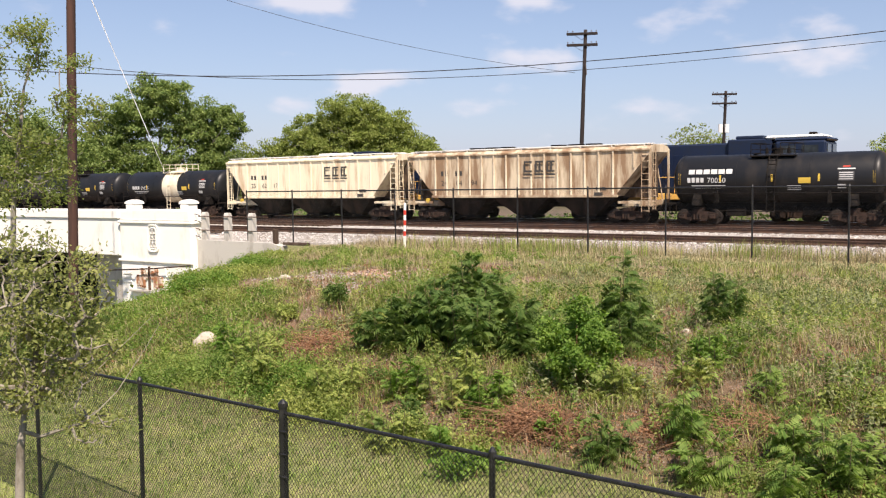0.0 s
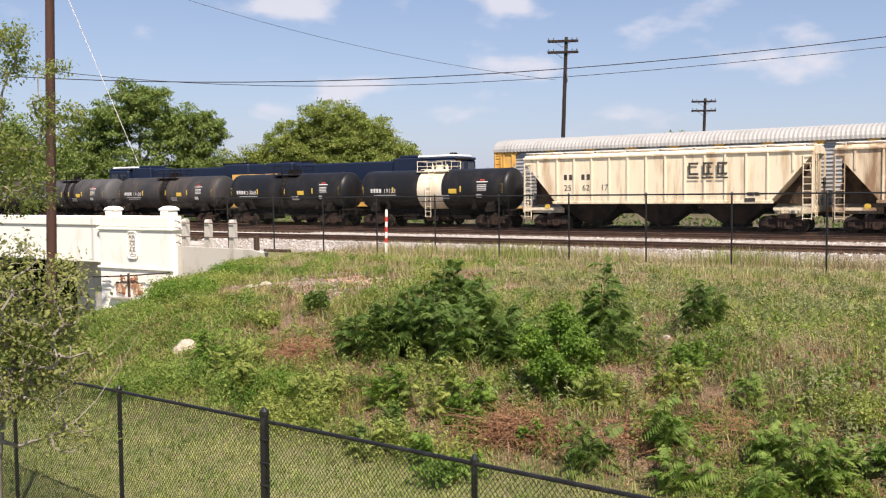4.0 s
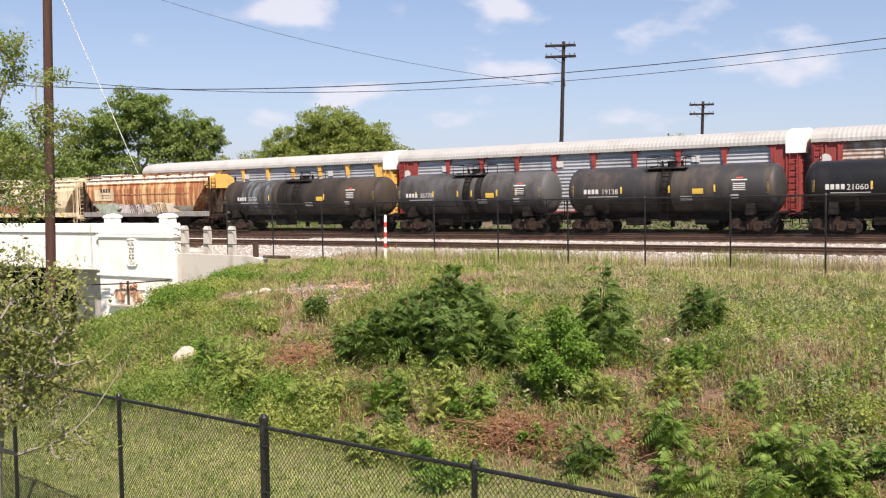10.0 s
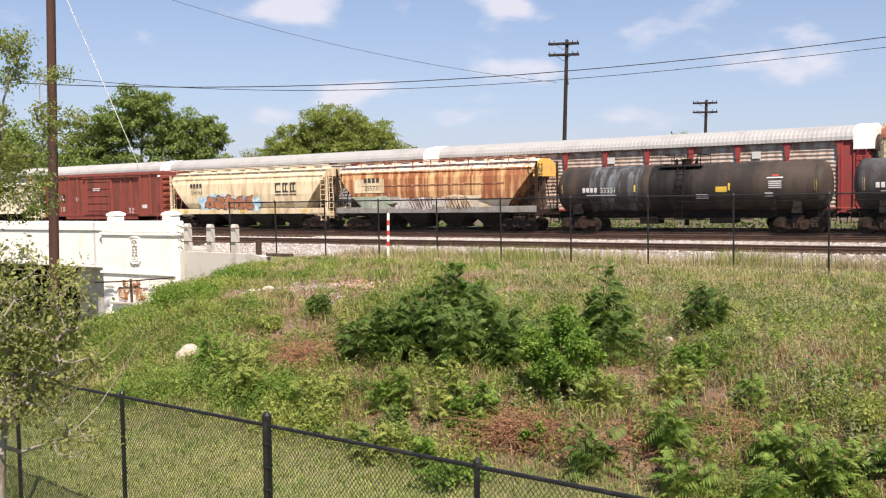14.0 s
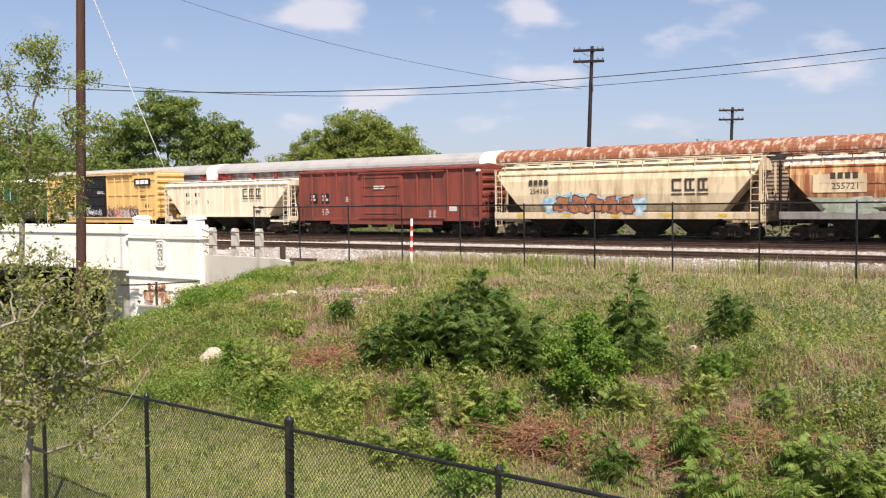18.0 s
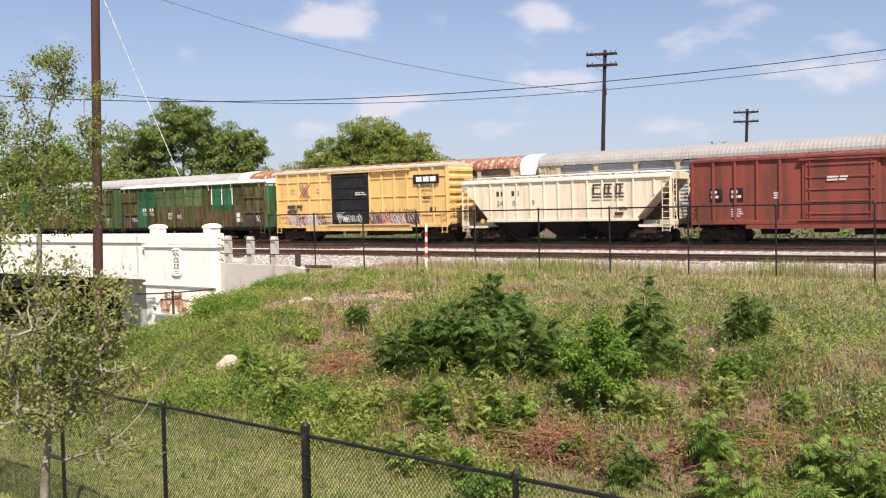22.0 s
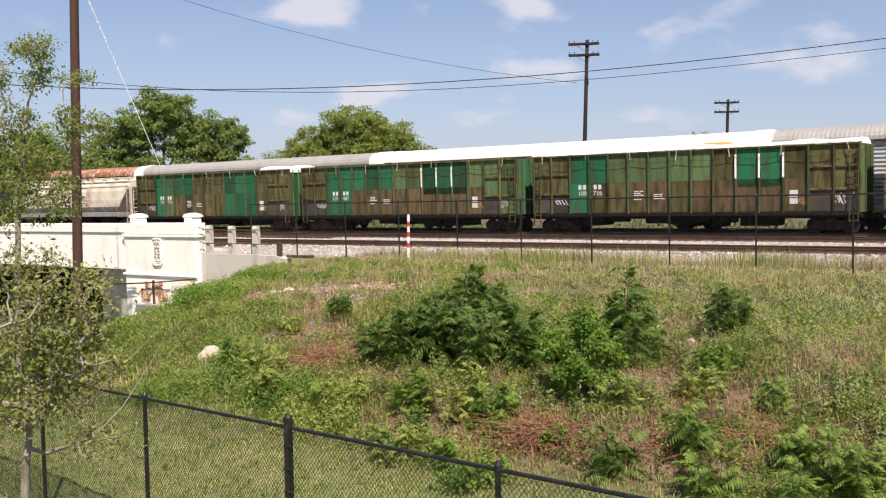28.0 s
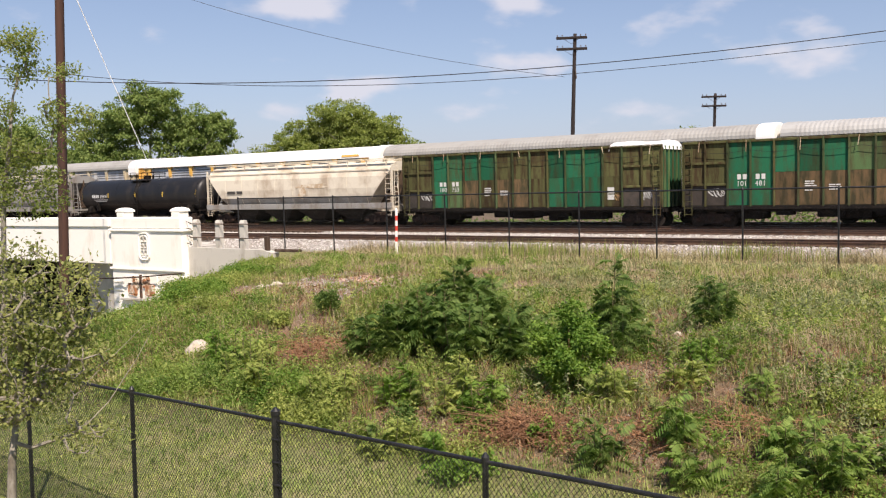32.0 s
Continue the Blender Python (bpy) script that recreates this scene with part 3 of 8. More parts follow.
        part("side_handrail", bm, M_UNDER, car)
    # brake gear under the tank
    bm = BM()
    rod(bm, (-0.9, 0.45, 0.75), (0.3, 0.45, 0.75), 0.17, 10)
    box(bm, 0.7, 1.1, -0.6, -0.1, 0.55, 0.9, 0.02)
    rod(bm, (-hl * 0.6, -0.7, 0.62), (hl * 0.5, -0.7, 0.62), 0.03, 5)
    rod(bm, (0.0, 0, 0.95), (0.0, 0, 0.22), 0.14, 10)
    box(bm, -2.6, -1.5, -0.7, 0.5, 0.34, 0.8, 0.03)
    box(bm, 1.5, 2.9, -0.6, 0.6, 0.38, 0.8, 0.03)
    part("brake_gear", bm, M_UNDER, car)
    # walkway on top
    pm = platform_paint or M_UNDER
    top = zc + r
    bm = BM()
    box(bm, -1.25, 1.15, -0.95, -0.45, top - 0.16, top - 0.11)
    box(bm, -1.25, 1.15, 0.45, 0.95, top - 0.16, top - 0.11)
    box(bm, -1.25, -1.0, -0.45, 0.45, top + 0.01, top + 0.05)
    part("walkway", bm, pm, car)
    bm = BM()
    for y in (-0.92, 0.92):
        for x in (-1.2, -0.4, 0.35, 1.1):
            rod(bm, (x, y, top - 0.14), (x, y, top + 0.55), 0.022, 5)
        rod(bm, (-1.2, y, top + 0.55), (-0.4, y, top + 0.55), 0.022, 5)
        rod(bm, (0.35, y, top + 0.55), (1.1, y, top + 0.55), 0.022, 5)
        rod(bm, (-1.2, y, top + 0.22), (1.1, y, top + 0.22), 0.018, 5)
    for x in (-1.2, 1.1):
        rod(bm, (x, -0.92, top + 0.55), (x, 0.92, top + 0.55), 0.022, 5)
    part("walkway_railing", bm, pm, car)
    bm = BM()
    rod(bm, (0, 0, top - 0.05), (0, 0, top + 0.26), 0.26, 14)
    rod(bm, (0, 0, top + 0.26), (0, 0, top + 0.31), 0.30, 14)
    part("manway", bm, pm, car)
    for x in (-0.62, 0.55):
        bm = BM()
        rod(bm, (x, 0.1, top - 0.05), (x, 0.1, top + 0.22), 0.09, 8)
        rod(bm, (x, 0.1, top + 0.20), (x, 0.1, top + 0.34), 0.05, 8)
        part("valve", bm, pm, car)
    for y in (-1.46, 1.46):
        bm = BM()
        for u in (-0.21, 0.21):
            rod(bm, (u, y, 0.55), (u, y, 2.4), 0.024, 5)
            rod(bm, (u, y, 2.4), (u, math.copysign(0.95, y), top - 0.12), 0.024, 5)
        for i in range(6):
            rod(bm, (-0.21, y, 0.62 + i * 0.33), (0.21, y, 0.62 + i * 0.33), 0.02, 5)
        for i in range(4):
            f = i / 4 + 0.12
            yy, z = y + (math.copysign(0.95, y) - y) * f, 2.4 + (top - 2.52) * f
            rod(bm, (-0.21, yy, z), (0.21, yy, z), 0.02, 5)
        part("ladder", bm, M_CREAM_NEW if platform_paint else M_UNDER, car)

    # dark drips under the walkway
    ring(0.0, 0.55, r + 0.004, M_SOOT, "stain_band", "dark spill running down the tank")

    # paint marks that follow the curve of the tank
    def on(z, off=0.012):
        return -math.sqrt(max(0.01, r * r - (z - zc) ** 2)) - off

    def mark(name, x, z, w, h, m, lab=""):
        bm = BM()
        k = 3
        vs = [[bm.verts.new((x + dx, on(z - h / 2 + h * i / k), z - h / 2 + h * i / k)) for dx in (-w / 2, w / 2)] for i in range(k + 1)]
        for i in range(k):
            bm.faces.new((vs[i][0], vs[i][1], vs[i + 1][1], vs[i + 1][0]))
        return part(name, bm, m, car, lab)
    xs = [(-hl + 0.62) + (2 * hl - 1.24) * i / (strip_count - 1) for i in range(strip_count)]
    for i, x in enumerate(xs):
        big = i in (0, strip_count - 1)
        if band and abs(x - band[0]) < band[1] / 2 + 0.1:
            continue
        mark("reflector_strip", x + (0 if big else rnd.uniform(-0.4, 0.4)), 2.42, 0.10, 0.62 if big else 0.40, M_REFLECT, "yellow reflective strip")
    x0 = -hl * 0.60
    words(number, 0.42, M_STENCIL, car, "car_number", x0 + 0.45, on(2.22) - 0.004, 2.20, "white stencilled car number")
    for i in range(4):
        mark("reporting_mark", x0 - 1.10 + 0.25 * i, 2.36, 0.18, 0.27, M_STENCIL, "white stencilled block")
    for x, w, m in stains:
        ring(x, w, r + 0.006, m, "stain_band", "dark spill running down the tank" if m is M_SOOT else "weathered streaks round the tank")
    for i in range(2):
        mark("stencilled_line", x0, 2.05 - 0.13 * i, 1.9 - 0.4 * i, 0.05, M_STENCIL)
    if marks:
        mark("placard", hl * 0.30, 2.28, 0.62, 0.30, M_REFLECT, "yellow painted placard")
        mark("data_panel", hl * 0.66, 2.48, 0.78, 0.48, M_GREYTANK if paint is not M_GREYTANK else M_BLACK, "grey stencilled data panel")
        for i in range(4):
            mark("stencilled_line", hl * 0.66, 2.66 - 0.11 * i, 0.66, 0.045, M_STENCIL)
        mark("stencilled_line", hl * 0.66, 2.86, 0.85, 0.065, M_STENCIL)
        mark("red_mark", hl * 0.66, 2.98, 0.36, 0.07, M_REDMARK)
        for i in range(3):
            mark("stencilled_line", hl * 0.05 + 0.9, 2.0 - 0.1 * i, 0.7, 0.045, M_STENCIL)
        mark("notice_plate", hl * 0.62, 1.96, 0.42, 0.22, M_STENCIL)
    if slogan:
        for i in range(6):
            mark("owner_emblem", x0 - 0.95 + i * 0.42, 2.82, 0.35, 0.26, M_STENCIL, "white block of the owner's emblem")
    return car


tank_car("black tank car with white emblem blocks and orange strips", -19.0, -6.6, M_BLACK, "70050", 3, slogan=True, r=1.36, strip_count=5)
tank_car("glossy black tank car with a cream band and cream railing", -68.95, -55.5, M_BLACK, "19133", 4, band=(0.0, 1.95), platform_paint=M_CREAM_NEW)
tank_car("black tank car with yellow strips and dark walkway", -82.0, -68.95, M_BLACK, "210601", 5)
tank_car("weathered dark grey tank car with brown stains", -95.7, -82.0, M_BLACK2, "19138", 6, stains=((-0.1, 0.9, M_SOOT),))
tank_car("grey tank car with yellow strips and black bottom", -108.65, -95.7, M_GREYTANK, "35778", 7, strip_count=8, stains=((0.9, 0.5, M_SOOT),))
tank_car("long sooty brown-grey tank car with a black ladder", -125.5, -108.65, M_BROWNTANK, "33351", 8, strip_count=4, stains=((-3.9, 3.2, M_PALESTREAK), (-1.0, 1.6, M_SOOT), (0.3, 0.8, M_SOOT)))
tank_car("plain black tank car with small yellow writing", -307.5, -290.1, M_BLACK, "69697", 9, marks=False, r=1.38)


# --- covered hopper cars ---
def end_frames(car, hl, paint, top, sill):
    """Corner posts, ladders, end sills and brake wheel of a hopper car."""
    for sx in (-1, 1):
        bm = BM()
        for y in (-1.42, 1.42):
            box(bm, sx * hl - 0.05, sx * hl + 0.05, y - 0.05, y + 0.05, 1.0, top)
        box(bm, sx * hl - 0.06, sx * hl + 0.06, -1.5, 1.5, 0.95, 1.25)
        box(bm, min(sx * hl, sx * (hl - 2.2)), max(sx * hl, sx * (hl - 2.2)), -0.35, 0.35, 0.85, 1.2)
        for y in (-0.5, 0.5):
            rod(bm, (sx * hl, y, 1.2), (sx * (hl - 0.4), y, top - 0.6), 0.035, 5)
        part("end_frame", bm, paint, car)
        # added dark plate that fills in the shade below the slope sheet
        bm = BM()
        web = [(sx * (hl - 2.3), sill + 0.30), (sx * (hl - 0.12), sill + 0.30), (sx * (hl - 0.12), top - 0.20)]
        extrude_profile(bm, web, -0.06, 0.06, axis="y")
        bmesh.ops.recalc_face_normals(bm, faces=bm.faces)
        part("end_web", bm, M_WEB, car, "dark plate standing in for shade under the slope sheet")
        ladder(car, sx * (hl - 0.28), -1.54, 0.55, top - 0.25, 0.45, paint)
        ladder(car, sx * (hl + 0.08), -1.05, 0.7, top - 0.1, 0.42, paint, along="y")
        for y in (-1.44, 1.44):
            bm = BM()
            box(bm, min(sx * hl, sx * (hl - 2.0)), max(sx * hl, sx * (hl - 2.0)), y - 0.06, y + 0.06, sill - 0.03, sill + 0.12)
            part("end_sill", bm, paint, car)
    bm = BM()
    for i in range(12):
        a, b2 = 2 * math.pi * i / 12, 2 * math.pi * (i + 1) / 12
        rod(bm, (hl + 0.14, 0.6 + 0.28 * math.cos(a), 2.5 + 0.28 * math.sin(a)), (hl + 0.14, 0.6 + 0.28 * math.cos(b2), 2.5 + 0.28 * math.sin(b2)), 0.02, 4)
    rod(bm, (hl, 0.6, 2.5), (hl + 0.14, 0.6, 2.5), 0.03, 5)
    part("brake_wheel", bm, M_UNDER, car)


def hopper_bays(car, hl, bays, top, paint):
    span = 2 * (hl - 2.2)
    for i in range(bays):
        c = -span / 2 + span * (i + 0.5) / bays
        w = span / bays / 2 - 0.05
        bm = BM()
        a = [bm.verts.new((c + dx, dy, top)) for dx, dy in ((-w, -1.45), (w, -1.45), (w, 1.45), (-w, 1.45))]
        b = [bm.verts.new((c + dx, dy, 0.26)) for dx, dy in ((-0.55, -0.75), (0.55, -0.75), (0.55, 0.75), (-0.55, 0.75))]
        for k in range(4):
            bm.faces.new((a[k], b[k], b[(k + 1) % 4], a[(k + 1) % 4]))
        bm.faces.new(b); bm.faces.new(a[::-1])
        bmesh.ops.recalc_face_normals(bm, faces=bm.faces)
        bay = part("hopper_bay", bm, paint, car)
        bm = BM()
        box(bm, c - 0.62, c + 0.62, -0.85, 0.85, 0.10, 0.26, 0.02)
        rod(bm, (c, -1.25, 0.18), (c, 1.25, 0.18), 0.04, 6)
        part("outlet_gate", bm, M_UNDER, bay)
    bm = BM()
    box(bm, -hl, hl, -0.3, 0.3, 0.82, 1.12)
    part("centre_sill", bm, M_UNDER, car)


def cut_ends(bm, hl, top_z, low_z, inset):
    """Cuts a prism's lower ends to the slope of the hopper sheets."""
    for sx in (-1, 1):
        d = Vector((-sx * inset, 0, low_z - top_z)).normalized()
        nrm = Vector((d.z, 0, -d.x)) * (1 if sx < 0 else -1)
        if nrm.x * sx < 0:
            nrm = -nrm
        res = bmesh.ops.bisect_plane(bm, geom=bm.verts[:] + bm.edges[:] + bm.faces[:], plane_co=(sx * hl, 0, top_z), plane_no=nrm, clear_outer=True)
        edges = [e for e in res["geom_cut"] if isinstance(e, bmesh.types.BMEdge)]
        bmesh.ops.edgeloop_fill(bm, edges=edges)


def ribbed_hopper(label, a, b, paint, number, ribs, seed, top=4.50, sill=1.48, emblem_at=2.2, emblem_size=0.70, bay_paint=None):
    car = rail_car("covered_hopper", label, a, b)
    hl = (b - a) / 2 - 0.45
    bm = BM()
    extrude_profile(bm, [(-1.50, sill), (1.50, sill), (1.50, top - 0.28), (1.25, top - 0.10), (0.6, top), (-0.6, top), (-1.25, top - 0.10), (-1.50, top - 0.28)], -hl, hl)
    bmesh.ops.recalc_face_normals(bm, faces=bm.faces)
    cut_ends(bm, hl, top - 0.45, sill, 2.2)
    bmesh.ops.recalc_face_normals(bm, faces=bm.faces)
    part("body", bm, paint, car)
    bm = BM()
    box(bm, -0.055, 0.055, -0.075, 0.0, sill, top - 0.34, 0.012)
    rib = part("side_rib", bm, M_CREAM_RIB if paint is M_CREAM_DIRTY else paint, car)
    rib.matrix_basis = pose(-hl + 2.3, -1.50, 0)
    n = ribs
    for side in (-1, 1):
        for i in range(n):
            x = -hl + 2.3 + (2 * hl - 4.6) * i / (n - 1)
            if side == -1 and i == 0:
                continue
            share(rib, car, pose(x, side * 1.50, 0, 0, 0, 0 if side < 0 else 180))
    bm = BM()
    for sx in (-1, 1):
        box(bm, sx * (hl - 1.0) - 0.05, sx * (hl - 1.0) + 0.05, -1.56, -1.5, top - 1.35, top - 0.34)
    part("corner_rib", bm, paint, car)
    for y in (-1.5, 1.5):
        bm = BM()
        box(bm, -hl, hl, y - 0.10, y + 0.10, top - 0.36, top - 0.24, 0.02)
        part("top_chord", bm, paint, car)
        bm = BM()
        box(bm, -hl + 2.0, hl - 2.0, y - 0.09, y + 0.09, sill - 0.06, sill + 0.10, 0.015)
        part("side_sill", bm, paint, car)
    bm = BM()
    box(bm, -hl + 0.5, hl - 0.5, -0.36, 0.36, top + 0.0, top + 0.10, 0.03)
    part("hatch_cover", bm, M_WHITE, car, "pale trough hatch along the roof")
    for y in (-0.95, 0.95):
        bm = BM()
        box(bm, -hl, hl, y - 0.22, y + 0.22, top + 0.02, top + 0.06)
        for i in range(9):
            x = -hl + 0.5 + (2 * hl - 1) * i / 8
            box(bm, x - 0.03, x + 0.03, y - 0.2, y + 0.2, top - 0.12, top + 0.02)
        part("running_board", bm, M_WHITE, car)
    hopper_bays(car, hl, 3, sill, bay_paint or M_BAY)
    end_frames(car, hl, paint, top - 0.3, sill - 0.4)
    emblem(car, M_DARKSTENCIL, emblem_at, 3.35 if top > 4.2 else 3.1, emblem_size, -1.585, 1.14)
    pairs = [number[i:i + 2] for i in range(0, 6, 2)]
    for i, d in enumerate(pairs):
        words(d, 0.50, M_DARKSTENCIL, car, "car_number", -hl + 3.0 + i * 1.18, -1.515, 2.22, "dark stencilled car number")
    for x in (-hl + 3.0, -hl + 4.15):
        for dx in (-0.16, 0.18):
            plate("reporting_mark", car, M_DARKSTENCIL, x + dx, 3.02, 0.20, 0.32, -1.5, label="dark stencilled block")
    stencil_lines(car, M_DARKSTENCIL, hl - 3.0, 2.0, 0.8, 2, -1.51, seed=seed)
    plate("notice_plate", car, M_DARKSTENCIL, hl - 3.2, 1.62, 0.55, 0.2, -1.6)
    bm = BM()
    rod(bm, (-hl + 1.6, -1.5, 1.25), (-hl + 1.6, -1.42, 1.25), 0.16, 10)
    part("round_mark", bm, M_REFLECT, car)
    return car


ribbed_hopper("grimy cream ribbed covered hopper car streaked with brown rust", -37.4, -19.1, M_CREAM_DIRTY, "240494", 15, 11, emblem_at=1.5)
ribbed_hopper("cream ribbed covered hopper car with dark emblem blocks", -55.4, -37.5, M_CREAM, "256217", 12, 12, emblem_at=3.0)
ribbed_hopper("short pale cream ribbed covered hopper car with dark emblem blocks", -193.4, -177.9, M_CREAM_NEW, "240319", 11, 13, top=4.05, sill=1.25, emblem_at=3.4, emblem_size=0.66, bay_paint=M_UNDER)


def smooth_hopper(label, a, b, paint, number, seed, top=4.42, sill=1.20, roof=None, low=None, emblem_on=True, rail=True, sill_paint=None):
    """A hopper car with rounded, rib-free sides."""
    car = rail_car("covered_hopper", label, a, b)
    hl = (b - a) / 2 - 0.45
    prof = [(-0.9, sill), (0.9, sill), (1.30, sill + 0.25), (1.52, sill + 0.75), (1.58, sill + 1.35), (1.55, top - 1.0), (1.40, top - 0.55),
            (1.12, top - 0.22), (0.6, top), (-0.6, top), (-1.12, top - 0.22), (-1.40, top - 0.55), (-1.55, top - 1.0), (-1.58, sill + 1.35), (-1.52, sill + 0.75), (-1.30, sill + 0.25)]
    bm = BM()
    extrude_profile(bm, prof, -hl + 0.15, hl - 0.15)
    bmesh.ops.recalc_face_normals(bm, faces=bm.faces)
    cut_ends(bm, hl - 0.15, top - 0.65, sill, 2.2)
    bmesh.ops.recalc_face_normals(bm, faces=bm.faces)
    if low:
        for f in bm.faces:
            if f.calc_center_median().z < sill + 1.0 and abs(f.normal.x) < 0.3:
                f.material_index = 1
    if roof:
        for f in bm.faces:
            if f.calc_center_median().z > top - 0.5 and abs(f.normal.x) < 0.3:
                f.material_index = 2
    part("body", bm, [paint, low or paint, roof or paint], car)
    # seams between the sheets
    n = 9
    for i in range(n):
        x = -hl + 2.2 + (2 * hl - 4.4) * i / (n - 1)
        bm = BM()
        pts = prof[10:]
        for p, q in zip(pts[:-1], pts[1:]):
            rod(bm, (x, p[0] - 0.004, p[1]), (x, q[0] - 0.004, q[1]), 0.018, 4, caps=False)
        part("seam", bm, paint, car)
    for y in (-1.54, 1.54):
        bm = BM()
        box(bm, -hl, hl, y - 0.08, y + 0.08, sill - 0.12, sill + 0.28, 0.02)
        part("side_sill", bm, sill_paint or low or paint, car)
        bm = BM()
        box(bm, -hl + 0.3, hl - 0.3, y * 0.92 - 0.06, y * 0.92 + 0.06, top - 0.62, top - 0.50, 0.02)
        part("cornice", bm, paint, car)
    if rail:
        for y in (-1.25, 1.25):
            bm = BM()
            box(bm, -hl, hl, y - 0.16, y + 0.16, top + 0.16, top + 0.21)
            for i in range(11):
                x = -hl + 0.6 + (2 * hl - 1.2) * i / 10
                rod(bm, (x, y, top - 0.30), (x, y, top + 0.16), 0.03, 5)
            part("running_board", bm, M_CREAM_NEW if paint is not M_RUST else M_RUSTROOF, car)
    for i in range(10):
        x = -hl + 1.2 + (2 * hl - 2.4) * i / 9
        bm = BM()
        rod(bm, (x, 0, top - 0.02), (x, 0, top + 0.10), 0.36, 14)
        part("roof_hatch", bm, roof or paint, car)
    hopper_bays(car, hl, 4, sill, M_UNDER)
    end_frames(car, hl, paint if paint is not M_RUST else M_TRUCK, top - 0.2, sill - 0.15)
    yy = -1.61
    if number:
        words(number, 0.46, M_DARKSTENCIL, car, "car_number", -hl + 3.3, yy, sill + 1.45, "dark stencilled car number")
        for i in range(4):
            plate("reporting_mark", car, M_DARKSTENCIL, -hl + 2.68 + i * 0.36, sill + 2.14, 0.25, 0.32, yy + 0.006, label="dark stencilled block")
    if emblem_on:
        emblem(car, M_DARKSTENCIL, hl - 3.9, 3.02, 0.72, -1.585, 1.05)
    return car, hl


c, hl = smooth_hopper("rust-eaten orange covered hopper car with graffiti along its sill", -142.5, -125.6, M_RUST, "255721", 21, roof=M_FLAKE, emblem_on=False, low=M_GREYPAINT, sill_paint=M_GREYLOW)
plate("number_panel", c, M_TANPAINT, -hl + 3.0, 2.95, 2.6, 0.95, -1.585, 0.015, "pale panel under the number")
blob_paint(c, M_GRAF_E, -hl + 3.6, 1.85, 3.4, 0.85, -1.63, 31)
blob_paint(c, M_GRAF_C, -hl + 7.0, 1.75, 4.2, 0.75, -1.635, 32)
blob_paint(c, M_TANPAINT, -hl + 10.6, 1.80, 3.6, 0.8, -1.63, 33)
bm = BM()
extrude_profile(bm, [(-1.56, 3.30), (1.56, 3.30), (1.55, 3.42), (1.40, 3.87), (1.12, 4.20), (0.6, 4.43), (-0.6, 4.43), (-1.12, 4.20), (-1.40, 3.87), (-1.55, 3.42)], hl - 0.16, hl - 0.06)
bmesh.ops.recalc_face_normals(bm, faces=bm.faces)
part("end_sheet", bm, M_RACKYEL, c, "bright yellow rounded end sheet")
bm = BM()
box(bm, -hl + 2.0, hl - 2.2, -1.60, -1.55, 2.92, 2.98)
part("side_seam", bm, M_RUSTROOF, c)
for k in range(7):
    scrawl(c, M_GRAF_DARK if k % 3 else M_STENCIL, -hl + 6.0 + k * 0.95, 1.72, 1.0, 0.75, -1.640 - 0.001 * k, 255 + k)
c, hl = smooth_hopper("cream covered hopper car with rust-red graffiti and dark emblem blocks", -160.3, -142.6, M_TANPAINT, "254365", 22)
sprayed_name(c, -hl + 7.0, 1.90, 5.2, 1.15, -1.632, 34, M_GRAF_A, M_GRAF_DARK, M_GRAF_B, 5)
for i in range(5):
    plate("sill_mark", c, M_REFLECT, -hl + 2.0 + i * 3.2, 1.30, 0.5, 0.16, -1.625)
c, hl = smooth_hopper("faded grey-cream covered hopper car with grey lower sides", -290.1, -270.6, M_GREYPAINT, "", 23, low=M_GREYLOW, emblem_on=False, top=4.35)
blob_paint(c, M_TANSTAIN, hl - 7.2, 2.75, 2.8, 0.30, -1.60, 38, "stain")
blob_paint(c, M_TANSTAIN, hl - 8.3, 2.35, 0.7, 0.9, -1.602, 39, "stain")
stencil_lines(c, M_DARKSTENCIL, -hl + 3.4, 2.4, 2.0, 1, -1.60, 0.22, seed=5)
smooth_hopper("grey weathered covered hopper car with plain sides", -325.0, -307.5, M_GREYLOW, "", 24, emblem_on=False, top=4.3)


# --- boxcars ---
def corrugated_end(car, x, sx, z0, z1, paint, n):
    bm = BM()
    box(bm, x - 0.04, x + 0.04, -1.50, 1.50, z0, z1)
    part("end_wall", bm, paint, car)
    bm = BM()
    h = (z1 - z0) / n
    prof = [(0, -h * 0.36), (0.10, -h * 0.16), (0.10, h * 0.16), (0, h * 0.36)]
    a = [bm.verts.new((sx * p, -1.40, q)) for p, q in prof]
    b = [bm.verts.new((sx * p, 1.40, q)) for p, q in prof]
    for i in range(3):
        bm.faces.new((a[i], a[i + 1], b[i + 1], b[i]))
    bm.faces.new(a); bm.faces.new(b[::-1])
    bmesh.ops.recalc_face_normals(bm, faces=bm.faces)
    first = part("end_corrugation", bm, paint, car)
    first.matrix_basis = pose(x + sx * 0.04, 0, z0 + h * 0.5)
    for i in range(1, n):
        share(first, car, pose(x + sx * 0.04, 0, z0 + h * (i + 0.5)))


